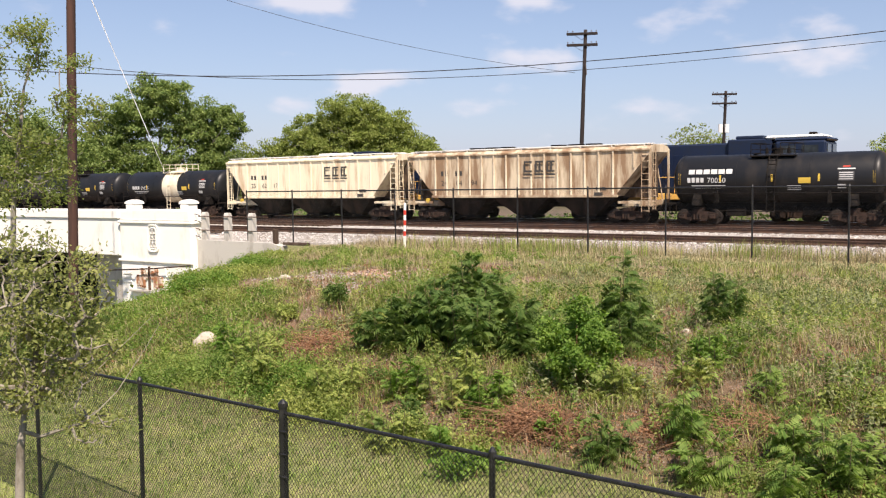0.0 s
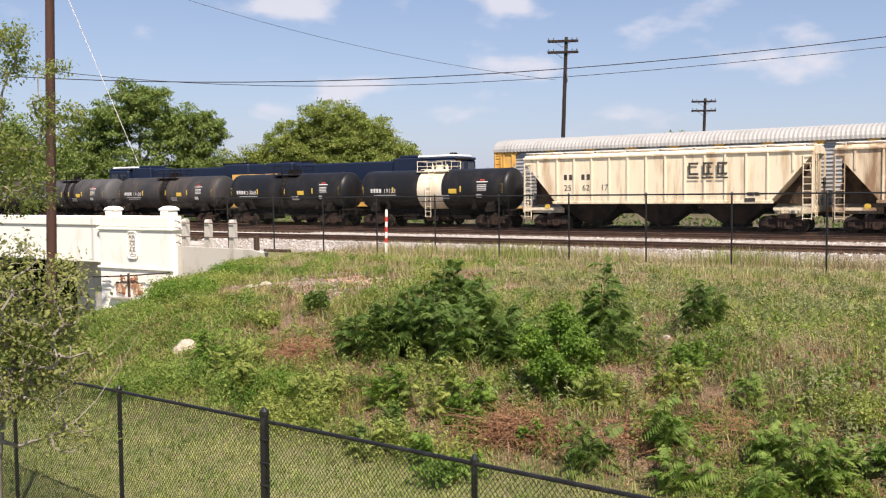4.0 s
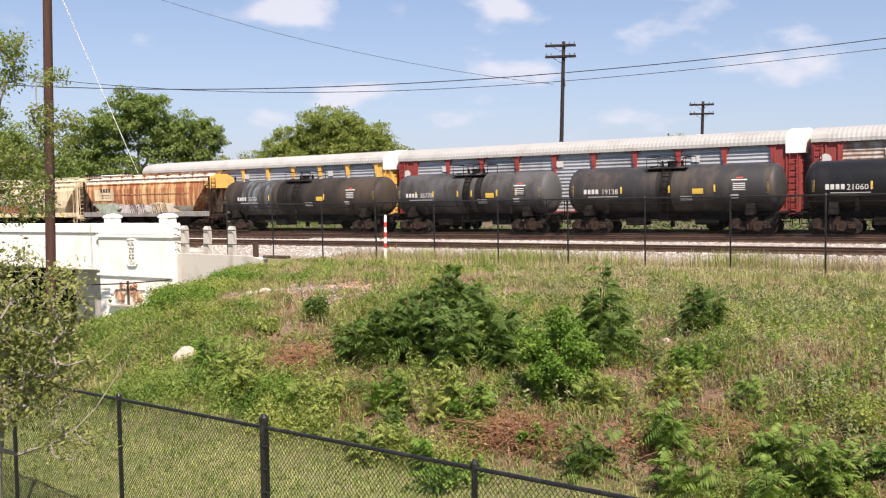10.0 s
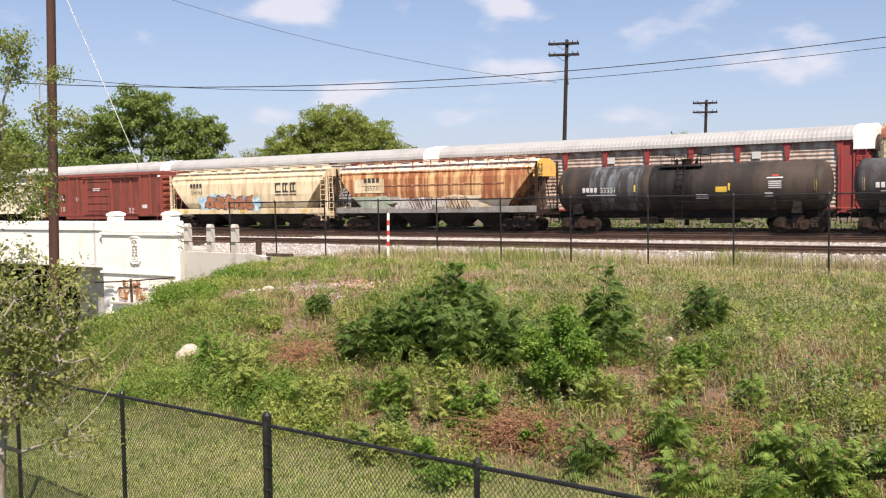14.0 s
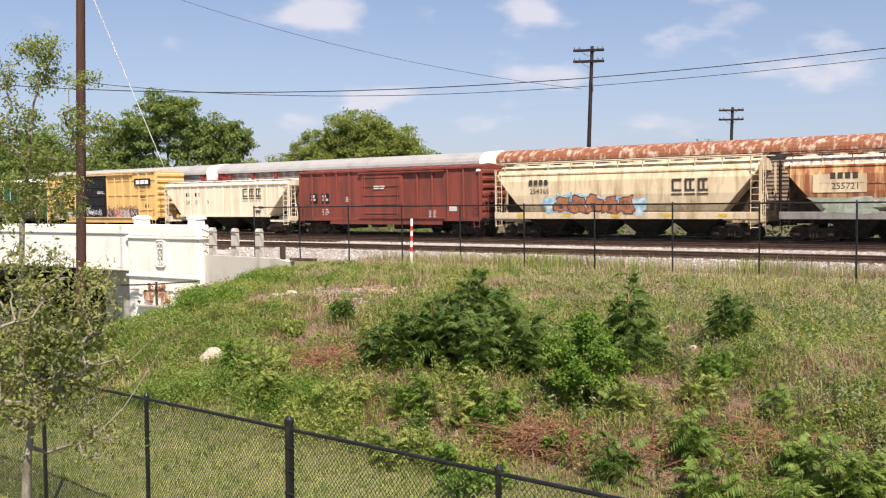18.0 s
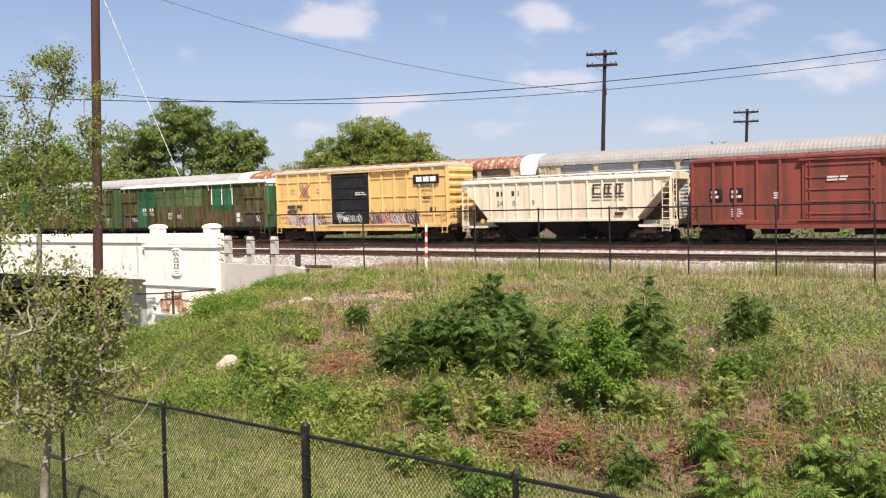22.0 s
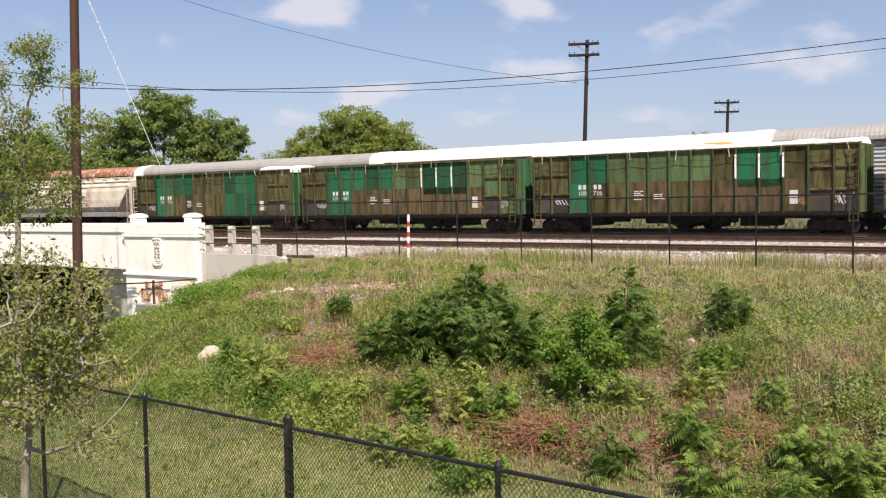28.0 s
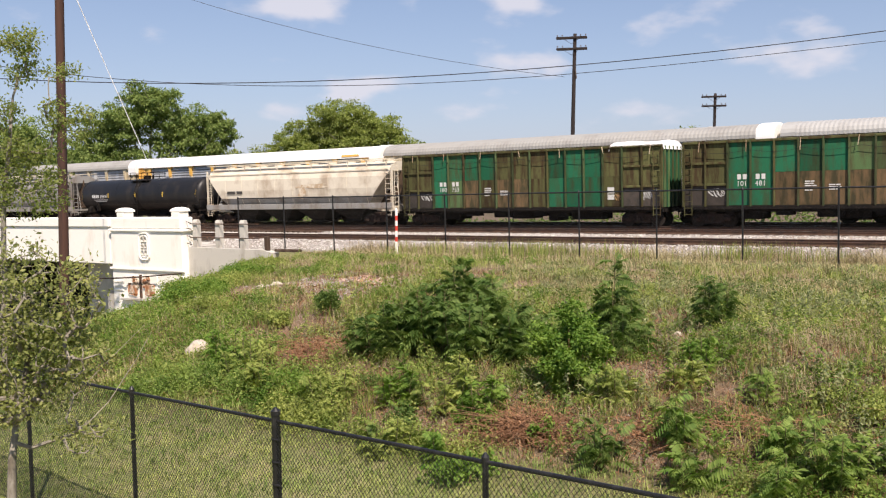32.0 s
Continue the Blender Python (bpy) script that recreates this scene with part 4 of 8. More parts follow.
def boxcar(label, a, b, paint, door_paint, roof_paint, top, door, ribs_l, ribs_r, sill=1.02, ends=7):
    car = rail_car("boxcar", label, a, b)
    hl = (b - a) / 2 - 0.62
    bm = BM()
    box(bm, -hl, hl, -1.46, 1.46, sill, top - 0.12)
    part("body", bm, paint, car)
    bm = BM()
    extrude_profile(bm, [(-1.58, top - 0.14), (1.58, top - 0.14), (1.58, top - 0.02), (0.0, top + 0.16), (-1.58, top - 0.02)], -hl - 0.06, hl + 0.06)
    bmesh.ops.recalc_face_normals(bm, faces=bm.faces)
    roof = part("roof", bm, roof_paint, car)
    bm = BM()
    extrude_profile(bm, [(-1.5, top - 0.02), (0.0, top + 0.155), (1.5, top - 0.02), (1.5, top + 0.03), (0, top + 0.20), (-1.5, top + 0.03)], -0.05, 0.05)
    bmesh.ops.recalc_face_normals(bm, faces=bm.faces)
    seam = part("roof_rib", bm, roof_paint, roof)
    seam.matrix_basis = pose(-hl + 0.3, 0, 0)
    for i in range(1, 14):
        share(seam, roof, pose(-hl + 0.3 + (2 * hl - 0.6) * i / 13, 0, 0))
    bm = BM()
    box(bm, -0.07, 0.07, -0.10, 0.0, sill + 0.05, top - 0.14, 0.015)
    rib = part("side_post", bm, paint, car)
    rib.matrix_basis = pose(-hl + 0.07, -1.46, 0)
    d0, d1 = door
    xs = [-hl + 0.07 + (d0 + hl - 0.14) * i / ribs_l for i in range(1, ribs_l + 1)] + [d1 + 0.07 + (hl - d1 - 0.14) * i / ribs_r for i in range(0, ribs_r + 1)]
    for x in xs:
        share(rib, car, pose(x, -1.46, 0))
    for i in range(10):
        share(rib, car, pose(-hl + 0.07 + (2 * hl - 0.14) * i / 9, 1.46, 0, 0, 0, 180))
    for y in (-1.52, 1.52):
        bm = BM()
        box(bm, -hl, hl, y - 0.07, y + 0.07, sill - 0.10, sill + 0.12, 0.015)
        box(bm, -hl * 0.62, hl * 0.62, y - 0.05, y + 0.05, sill - 0.34, sill - 0.10)
        part("side_sill", bm, paint, car)
    # door: panel with its own stiffeners, track and locks
    bm = BM()
    box(bm, d0, d1, -1.60, -1.48, sill + 0.16, top - 0.28, 0.02)
    dr = part("door", bm, door_paint, car)
    for i in range(5):
        bm = BM()
        z = sill + 0.45 + (top - sill - 1.0) * i / 4
        box(bm, d0 + 0.1, d1 - 0.1, -1.645, -1.60, z - 0.05, z + 0.05, 0.012)
        part("door_rib", bm, door_paint, dr)
    for x in (d0 + 0.28, d1 - 0.28):
        bm = BM()
        rod(bm, (x, -1.66, sill + 0.2), (x, -1.66, top - 0.35), 0.028, 6)
        part("lock_rod", bm, door_paint, dr)
    bm = BM()
    box(bm, d0 - 0.3, min(hl - 0.2, d1 + (d1 - d0) + 0.2), -1.68, -1.46, top - 0.30, top - 0.20, 0.01)
    part("door_track", bm, paint, car)
    bm = BM()
    box(bm, d0 - 0.3, min(hl - 0.2, d1 + (d1 - d0) + 0.2), -1.66, -1.46, sill + 0.06, sill + 0.15, 0.01)
    part("door_track", bm, paint, car)
    for sx in (-1, 1):
        corrugated_end(car, sx * (hl + 0.02), sx, sill, top - 0.16, paint, ends)
        ladder(car, sx * (hl - 0.25), -1.60, 0.5, sill + 1.25, 0.42, paint)
        ladder(car, sx * (hl + 0.20), -1.10, 0.7, sill + 1.6, 0.42, paint, along="y")
        bm = BM()
        box(bm, min(sx * hl, sx * (hl + 0.3)), max(sx * hl, sx * (hl + 0.3)), -1.45, 1.45, 0.86, 1.10, 0.02)
        part("end_sill", bm, M_UNDER, car)
    bm = BM()
    box(bm, -hl, hl, -0.35, 0.35, 0.68, 0.98)
    for i in range(9):
        x = -hl + 1 + (2 * hl - 2) * i / 8
        box(bm, x - 0.06, x + 0.06, -1.4, 1.4, 0.84, 0.96)
    rod(bm, (-1.6, -0.8, 0.62), (-0.4, -0.8, 0.62), 0.18, 10)
    for x0, x1, z in ((-4.4, -3.2, 0.36), (0.4, 1.8, 0.32), (2.6, 4.4, 0.40)):
        box(bm, x0, x1, -0.9, 0.6, z, 0.85, 0.03)
    part("underframe", bm, M_UNDER, car)
    return car, hl


c, hl = boxcar("oxide-red boxcar with a sliding door and ribbed ends", -177.75, -160.35, M_REDPAINT, M_REDPAINT, M_REDPAINT, 4.55, (-1.9, 1.6), 5, 5)
stencil_lines(c, M_STENCIL, -0.1, 3.35, 1.35, 2, -1.655, 0.09, seed=41)
for x in (-hl + 1.4, -hl + 2.55):
    plate("number_patch", c, M_BLACKDOOR, x, 2.55, 0.72, 0.75, -1.475, 0.012, "dark patch under the number")
    stencil_lines(c, M_STENCIL, x, 2.72, 0.55, 2, -1.49, 0.16, 0.10, seed=int(10 * x))
stencil_lines(c, M_STENCIL, -hl + 4.8, 2.6, 0.5, 3, -1.475, 0.08, seed=43)
stencil_lines(c, M_STENCIL, -hl + 2.6, 1.75, 0.7, 4, -1.475, 0.07, seed=44)
stencil_lines(c, M_STENCIL, hl - 3.8, 1.6, 0.8, 4, -1.475, 0.07, seed=45)
plate("notice_plate", c, M_STENCIL, hl - 2.2, 1.75, 0.62, 0.32, -1.47)
plate("end_plate", c, M_WHITE, hl - 0.1, 4.25, 0.35, 0.16, -1.57)

c, hl = boxcar("tall yellow boxcar with a black plug door and graffiti", -211.15, -193.5, M_YELLOW, M_BLACKDOOR, M_YELLOWROOF, 5.20, (-2.35, 1.25), 5, 6, ends=8)
for x0, x1 in ((-hl + 0.1, -2.45), (1.35, hl - 0.1)):
    for z in (1.80, 3.10, 4.40):
        bm = BM()
        box(bm, x0, x1, -1.515, -1.455, z - 0.045, z + 0.045, 0.012)
        part("side_stiffener", bm, M_YELLOW, c)
for k in range(9):
    scrawl(c, (M_GRAF_D, M_STENCIL, M_GRAF_DARK)[k % 3], (-hl + 1.6 + k * 0.55) if k < 5 else 1.9 + (k - 5) * 1.1, 1.45, 1.2, 0.8, -1.590 - 0.001 * k, 300 + k)
M_EMBLUE = mat("emblem_blue", (0.05, 0.07, 0.20), 0.6)
for dx, m in ((-0.42, M_EMBLUE), (0.42, M_REDMARK)):
    for off in (-0.10, 0.10):
        bm = BM()
        rod(bm, (-hl + 3.1 - dx + off * 1.4, -1.58, 3.20), (-hl + 3.1 + dx + off * 1.4, -1.58, 4.24), 0.030, 4)
        part("crossed_emblem", bm, m, c, "bar of a crossed-rails emblem in red and blue")
for x, txt in ((-hl + 1.7, "next\nload"), (-hl + 4.4, "any\nroad")):
    words(txt, 0.24, M_DARKSTENCIL, c, "slogan", x, -1.475, 3.75, "small dark slogan")
plate("emblem_panel", c, M_BLACKDOOR, hl - 1.75, 4.22, 2.2, 0.62, -1.565, 0.015, "black emblem panel")
for i in range(3):
    plate("emblem_block", c, M_WHITE, hl - 2.35 + i * 0.6, 4.22, 0.48, 0.34, -1.582, 0.01, "white block of the emblem")
words("Railcar Pooling\nExperts", 0.27, M_DARKSTENCIL, c, "slogan", hl - 1.75, -1.57, 3.62, "dark slogan")
stencil_lines(c, M_DARKSTENCIL, hl - 1.6, 2.9, 0.9, 1, -1.57, 0.12, seed=51)
stencil_lines(c, M_DARKSTENCIL, -hl + 2.0, 2.55, 1.6, 2, -1.57, 0.24, 0.15, seed=52)
stencil_lines(c, M_STENCIL, 0.6, 3.45, 1.1, 2, -1.655, 0.08, seed=53)
stencil_lines(c, M_STENCIL, -1.4, 2.0, 0.8, 3, -1.655, 0.08, seed=54)
blob_paint(c, M_GRAF_C, -hl + 3.3, 1.40, 4.2, 0.55, -1.572, 55)
for k in range(4):
    scrawl(c, M_GRAF_DARK if k % 2 else M_STENCIL, -hl + 1.9 + k * 0.95, 1.55, 1.0, 0.85, -1.576 - 0.001 * k, 155 + k)
blob_paint(c, M_STENCIL, -0.9, 1.55, 0.5, 0.3, -1.665, 56)
for k in range(3):
    scrawl(c, M_STENCIL, -1.3 + 0.8 * k, 1.55, 0.8, 0.6, -1.667, 165 + k)
blob_paint(c, M_GRAF_C, 3.7, 1.50, 4.4, 0.70, -1.572, 57)
for k in range(5):
    blob_paint(c, M_GRAF_D if k % 2 else M_GRAF_C, 1.9 + k * 0.85, 1.5, 0.8, 0.62, -1.575 - 0.001 * k, 175 + k)
    scrawl(c, M_GRAF_DARK, 1.9 + k * 0.85, 1.6, 0.9, 1.0, -1.583, 185 + k)
plate("notice_plate", c, M_DARKSTENCIL, hl - 1.3, 2.15, 0.5, 0.3, -1.47)


# --- tall green gondolas under a tarpaulin ---
def gondola(label, a, b, number, seed, pattern, top=4.62, tarp=None):
    rnd = random.Random(seed)
    car = rail_car("gondola", label, a, b)
    hl, sill = (b - a) / 2 - 0.62, 1.0
    n = len(pattern)
    w = 2 * hl / n
    kinds = {"d": M_DARKPANEL, "o": M_OLIVE, "b": M_BROWNPANEL, "g": M_GREENPANEL, "l": M_LIGHTGREEN}
    bm = BM()
    box(bm, -hl, hl, -1.40, 1.40, sill, top - 0.1)
    part("load_bin", bm, M_OLIVE, car)
    cache = {}
    for i, (up, down) in enumerate(pattern):
        end_bay = i < 2 or i >= n - 2
        split = sill + 0.10 + (top - sill) * (0.30 if end_bay else 0.48 if up + down != "gb" or i < 8 else 0.36)
        down = "d" if end_bay and down in "bo" else down
        for key, z0, z1 in ((up, split, top - 0.12), (down, sill + 0.08, split)):
            kk = (key, z0)
            if kk not in cache:
                bm = BM()
                box(bm, -w / 2 + 0.02, w / 2 - 0.02, -0.03, 0.0, z0, z1 - 0.01)
                cache[kk] = part("side_panel", bm, kinds[key], car)
                cache[kk].matrix_basis = pose(-hl + w * (i + 0.5), -1.43, 0)
            else:
                share(cache[kk], car, pose(-hl + w * (i + 0.5), -1.43, 0))
    posts = {}
    for side in (-1, 1):
        for i in range(n + 1):
            m = M_OLIVE if i < 2 or i > n - 1 or i % 5 == 4 else M_POSTGREEN
            if m.name not in posts:
                bm = BM()
                box(bm, -0.055, 0.055, -0.14, 0.0, sill, top - 0.02, 0.02)
                posts[m.name] = part("side_post", bm, m, car)
                posts[m.name].matrix_basis = pose(-hl + w * i, -1.46, 0)
            else:
                share(posts[m.name], car, pose(-hl + w * i, side * 1.46, 0, 0, 0, 0 if side < 0 else 180))
    for x0 in (-hl, hl - 2 * w):
        for z in (sill + 1.22, sill + 2.40):
            bm = BM()
            box(bm, x0, x0 + 2 * w, -1.55, -1.45, z - 0.065, z + 0.065, 0.015)
            part("stiffener", bm, M_OLIVE, car)
    for y in (-1.5, 1.5):
        bm = BM()
        box(bm, -hl - 0.05, hl + 0.05, y - 0.08, y + 0.08, sill - 0.16, sill + 0.05, 0.02)
        part("side_sill", bm, M_UNDER, car)
        bm = BM()
        box(bm, -hl - 0.05, hl + 0.05, y - 0.09, y + 0.09, top - 0.14, top, 0.02)
        part("top_chord", bm, M_OLIVE, car)
    for sx in (-1, 1):
        bm = BM()
        box(bm, sx * hl - 0.04, sx * hl + 0.04, -1.45, 1.45, sill, top - 0.1)
        part("end_wall", bm, M_GREENPANEL if sx > 0 else M_OLIVE, car)
        for i in range(5):
            y = -1.3 + 0.65 * i
            bm = BM()
            box(bm, min(sx * hl, sx * (hl + 0.14)), max(sx * hl, sx * (hl + 0.14)), y - 0.06, y + 0.06, sill, top - 0.1, 0.01)
            part("end_post", bm, M_LIGHTGREEN if sx > 0 else M_OLIVE, car)
        ladder(car, sx * (hl - 0.3), -1.62, 0.5, top - 0.3, 0.42, M_OLIVE)
    # tarpaulin, slightly domed, hanging over the rim
    tarp0, tarp1 = tarp or (0, 0)
    bm = BM()
    nx, ny = 36, 8
    def sag(i, j):
        v = -1 + 2 * j / ny
        x = tarp0 + (tarp1 - tarp0) * i / nx
        z = top + 0.01 + 0.22 * (1 - v ** 4) + 0.05 * math.sin(x * 2.1) * (1 - v * v) + rnd.uniform(-0.012, 0.012)
        return (x, v * 1.56, z)
    grid = [[bm.verts.new(sag(i, j)) for j in range(ny + 1)] for i in range(nx + 1)]
    for i in range(nx):
        for j in range(ny):
            bm.faces.new((grid[i][j], grid[i + 1][j], grid[i + 1][j + 1], grid[i][j + 1]))
    for j, sgn in ((0, -1), (ny, 1)):
        low = [bm.verts.new((grid[i][j].co.x, sgn * 1.60, top - 0.03 - 0.02 * rnd.random())) for i in range(nx + 1)]
        for i in range(nx):
            bm.faces.new((grid[i][j], grid[i + 1][j], low[i + 1], low[i]))
    for i in (0, nx):
        low = [bm.verts.new((grid[i][j].co.x + (0.08 if i else -0.08), grid[i][j].co.y, top - 0.30)) for j in range(ny + 1)]
        for j in range(ny):
            bm.faces.new((grid[i][j], grid[i][j + 1], low[j + 1], low[j]))
    bmesh.ops.recalc_face_normals(bm, faces=bm.faces)
    if tarp:
        part("tarpaulin", bm, M_TARP, car, "white tarpaulin tied over the load")
    else:
        bm.free()
    for i in range(7):
        x = -hl + 0.8 + (2 * hl - 1.6) * i / 6 + rnd.uniform(-0.2, 0.2)
        bm = BM()
        rod(bm, (x, -1.66, top - 0.02), (x + rnd.uniform(-0.1, 0.1), -1.64, top - rnd.uniform(0.35, 0.7)), 0.020, 5)
        part("strap", bm, M_CREAM_DIRTY, car, "pale tie-down strap")
    # sagging rope along the side
    bm = BM()
    k = 24
    p = None
    for i in range(k + 1):
        x = -hl + 0.8 + (2 * hl - 1.6) * i / k
        q = (x, -1.62, top - 0.55 - 0.16 * abs(math.sin(math.pi * i / 4)))
        if p:
            rod(bm, p, q, 0.012, 4, caps=False)
        p = q
    part("rope", bm, M_BLACKDOOR, car)
    for digits, u in ((number[:3], 2.62), (number[3:], 3.42)):
        words(digits, 0.40, M_STENCIL, car, "car_number", -hl + u * w, -1.467, 2.12, "white stencilled car number")
        for d in (-0.15, 0.15):
            plate("reporting_mark", car, M_STENCIL, -hl + u * w + d, 2.62, 0.20, 0.28, -1.466, 0.006)
    stencil_lines(car, M_STENCIL, -hl + 5.5 * w, 2.3, 0.6, 5, -1.466, 0.06, seed=seed + 1)
    stencil_lines(car, M_STENCIL, -hl + 6.5 * w, 2.1, 0.7, 3, -1.466, 0.06, seed=seed + 2)
    plate("notice_plate", car, M_STENCIL, hl - 2.6 * w, 2.02, 0.42, 0.36, -1.466)
    plate("notice_plate", car, M_STENCIL, hl - 2.6 * w, 1.62, 0.42, 0.30, -1.466)
    scrawl(car, M_STENCIL, -hl + 1.5 * w, 1.75, 0.9, 0.4, -1.468, seed + 3)
    scrawl(car, M_RUST, hl - 2.2 * w, 1.6, 0.5, 0.35, -1.468, seed + 4)
    scrawl(car, M_STENCIL, hl - 0.8 * w, 1.7, 0.6, 0.5, -1.468, seed + 5)
    bm = BM()
    box(bm, -hl, hl, -0.35, 0.35, 0.66, 0.98)
    for i in range(12):
        x = -hl + 1 + (2 * hl - 2) * i / 11
        box(bm, x - 0.07, x + 0.07, -1.4, 1.4, 0.70, 0.96)
    for x0, x1, z in ((-2.2, -0.9, 0.42), (0.6, 1.5, 0.50), (2.2, 3.0, 0.46), (-4.3, -3.4, 0.52)):
        box(bm, x0, x1, -1.25, -0.5, z, 0.8, 0.03)
    box(bm, -hl, hl, -1.38, 1.38, 0.72, 0.99)
    for x0, x1, z in ((-6.4, -5.0, 0.30), (-1.0, 0.4, 0.34), (3.2, 5.2, 0.28), (1.6, 2.2, 0.2)):
        box(bm, x0, x1, -1.0, 0.6, z, 0.75, 0.03)
    part("underframe", bm, M_UNDER, car)
    for xx in pattern_white.get(number, ()):
        plate("white_bar", car, M_WHITE, -hl + xx * w, 3.55, 0.10, 1.3, -1.605, 0.006, "white painted bar on a post")
    return car


pattern_white = {"100736": (10, 11, 12), "101481": (9, 10, 11), "100753": ()}
gondola("tall olive and green patched gondola under a white tarpaulin", -231.3, -211.2, "100736", 61,
        ["ob", "ob", "gg", "go", "lo", "lb", "lb", "lo", "lb", "ob", "gb", "gb", "ob", "oo", "oo"], tarp=(-9.5, 9.4))
gondola("tall bright and olive green patched gondola with white bars", -251.05, -231.3, "101481", 62,
        ["ob", "ob", "gg", "gg", "gb", "gb", "gb", "lb", "lb", "gb", "gb", "gb", "lb", "lb", "ll"])
gondola("tall olive gondola with bright green panels and a scrap of tarpaulin", -270.6, -251.05, "100753", 63,
        ["ob", "ob", "gg", "gl", "gb", "go", "ob", "ob", "oo", "gg", "gg", "gg", "oo", "ob", "ob"], tarp=(6.0, 9.2))


# --- far train: two locomotives and covered automobile carriers ---
def auto_rack(label, i, posts, panels, roof_m, end_m, ribs=True, cap=True):
    a = -8.22 + 28.6 * (i - 1)
    b = a + 28.6
    car = rail_car("auto_carrier", label, a, b, "automobile train on the far track", True)
    hl, sill, edge, peak = 14.0, 0.95, 5.03, 5.72
    bm = BM()
    box(bm, -hl, hl, -1.45, 1.45, 0.80, 1.10)
    part("deck", bm, end_m, car)
    bm = BM()
    box(bm, -hl + 0.3, hl - 0.3, -1.30, 1.30, 1.1, edge)
    part("inner_wall", bm, panels, car)
    n = 9
    w = 2 * (hl - 1.5) / n
    bm = BM()
    k = 32
    zs = [1.15 + (edge - 0.25 - 1.15) * j / k for j in range(k + 1)]
    ring = []
    for j, z in enumerate(zs):
        d = -0.035 if j % 2 else -0.075
        ring.append([bm.verts.new((x, d, z)) for x in (-w / 2 + 0.05, w / 2 - 0.05)])
    for j in range(k):
        bm.faces.new((ring[j][0], ring[j][1], ring[j + 1][1], ring[j + 1][0]))
    side = part("screen_panel", bm, panels, car, "ridged galvanised screen")
    side.matrix_basis = pose(-hl + 1.5 + w / 2, -1.36, 0)
    for j in range(n):
        if j:
            share(side, car, pose(-hl + 1.5 + w * (j + 0.5), -1.36, 0))
        share(side, car, pose(-hl + 1.5 + w * (j + 0.5), 1.36, 0, 0, 0, 180))
    bm = BM()
    box(bm, -0.10, 0.10, -0.16, 0.0, 1.1, edge - 0.05, 0.02)
    post = part("post", bm, posts if posts is not M_RACKYEL else M_RACKTAN, car)
    bm = BM()
    extrude_profile(bm, [(-0.11, 0), (0.11, 0), (0.15, 0.62), (0.36, 0.86), (0.36, 1.0), (-0.36, 1.0), (-0.36, 0.86), (-0.15, 0.62)], -0.18, -0.02, axis="y")
    bmesh.ops.recalc_face_normals(bm, faces=bm.faces)
    gusset = part("post_gusset", bm, posts, car)
    post.matrix_basis, gusset.matrix_basis = pose(-hl + 1.5, -1.38, 0), pose(-hl + 1.5, -1.38, edge - 1.05)
    for j in range(n + 1):
        if j:
            share(post, car, pose(-hl + 1.5 + w * j, -1.38, 0))
            share(gusset, car, pose(-hl + 1.5 + w * j, -1.38, edge - 1.05))
        share(post, car, pose(-hl + 1.5 + w * j, 1.38, 0, 0, 0, 180))
    for y in (-1.5, 1.5):
        bm = BM()
        box(bm, -hl, hl, y - 0.07, y + 0.07, edge - 0.10, edge + 0.02, 0.02)
        part("top_rail", bm, posts if roof_m is not M_RUSTROOF else M_RACKBROWN, car)
        bm = BM()
        box(bm, -hl, hl, y - 0.08, y + 0.08, 0.78, 1.14, 0.02)
        part("side_sill", bm, end_m, car)
    # ends: framed coloured bulkhead and doors
    for sx in (-1, 1):
        e = sx * hl
        bm = BM()
        box(bm, min(e, e - sx * 1.45), max(e, e - sx * 1.45), -1.50, -1.34, 1.1, edge - 0.06, 0.03)
        box(bm, min(e, e - sx * 1.45), max(e, e - sx * 1.45), 1.34, 1.50, 1.1, edge - 0.06, 0.03)
        part("end_side", bm, end_m, car)
        for dx in (0.06, 0.75, 1.40):
            bm = BM()
            box(bm, e - sx * dx - 0.05, e - sx * dx + 0.05, -1.57, -1.50, 1.1, edge - 0.08, 0.01)
            part("end_post", bm, end_m, car)
        bm = BM()
        box(bm, e - 0.05, e + 0.05, -1.5, 1.5, 1.1, edge + 0.12, 0.02)
        door = part("end_door", bm, end_m, car)
        bm = BM()
        box(bm, min(e, e + sx * 0.1), max(e, e + sx * 0.1), -1.4, 1.4, -0.04, 0.04)
        rib = part("door_rib", bm, end_m, door)
        rib.matrix_basis = pose(0, 0, 1.4)
        for j in range(1, 6):
            share(rib, door, pose(0, 0, 1.4 + 0.62 * j))
        ladder(car, e - sx * 0.35, -1.62, 0.6, edge - 0.3, 0.42, end_m)
        bm = BM()
        box(bm, min(e, e + sx * 0.12), max(e, e + sx * 0.12), -1.42, 1.42, 0.7, 1.1)
        part("end_sill", bm, M_UNDER, car)
    # roof: arched sheet with cross ribs
    arch = [(-1.64, edge - 0.20), (-1.62, edge), (-1.50, edge + 0.22), (-1.25, edge + 0.42), (-0.8, edge + 0.58), (0, peak), (0.8, edge + 0.58), (1.25, edge + 0.42), (1.50, edge + 0.22), (1.62, edge), (1.64, edge - 0.20)]
    bm = BM()
    step = 0.125 if ribs else 0.7
    m = int(2 * (hl - 0.75) / step)
    rows = []
    for j in range(m + 1):
        x = -hl + 0.75 + 2 * (hl - 0.75) * j / m
        lift = ((0.040 if i == 1 else 0.018) if j % 2 else 0.0) if ribs else 0.0
        rows.append([bm.verts.new((x, y * (1 + lift * 0.3), z + lift)) for y, z in arch])
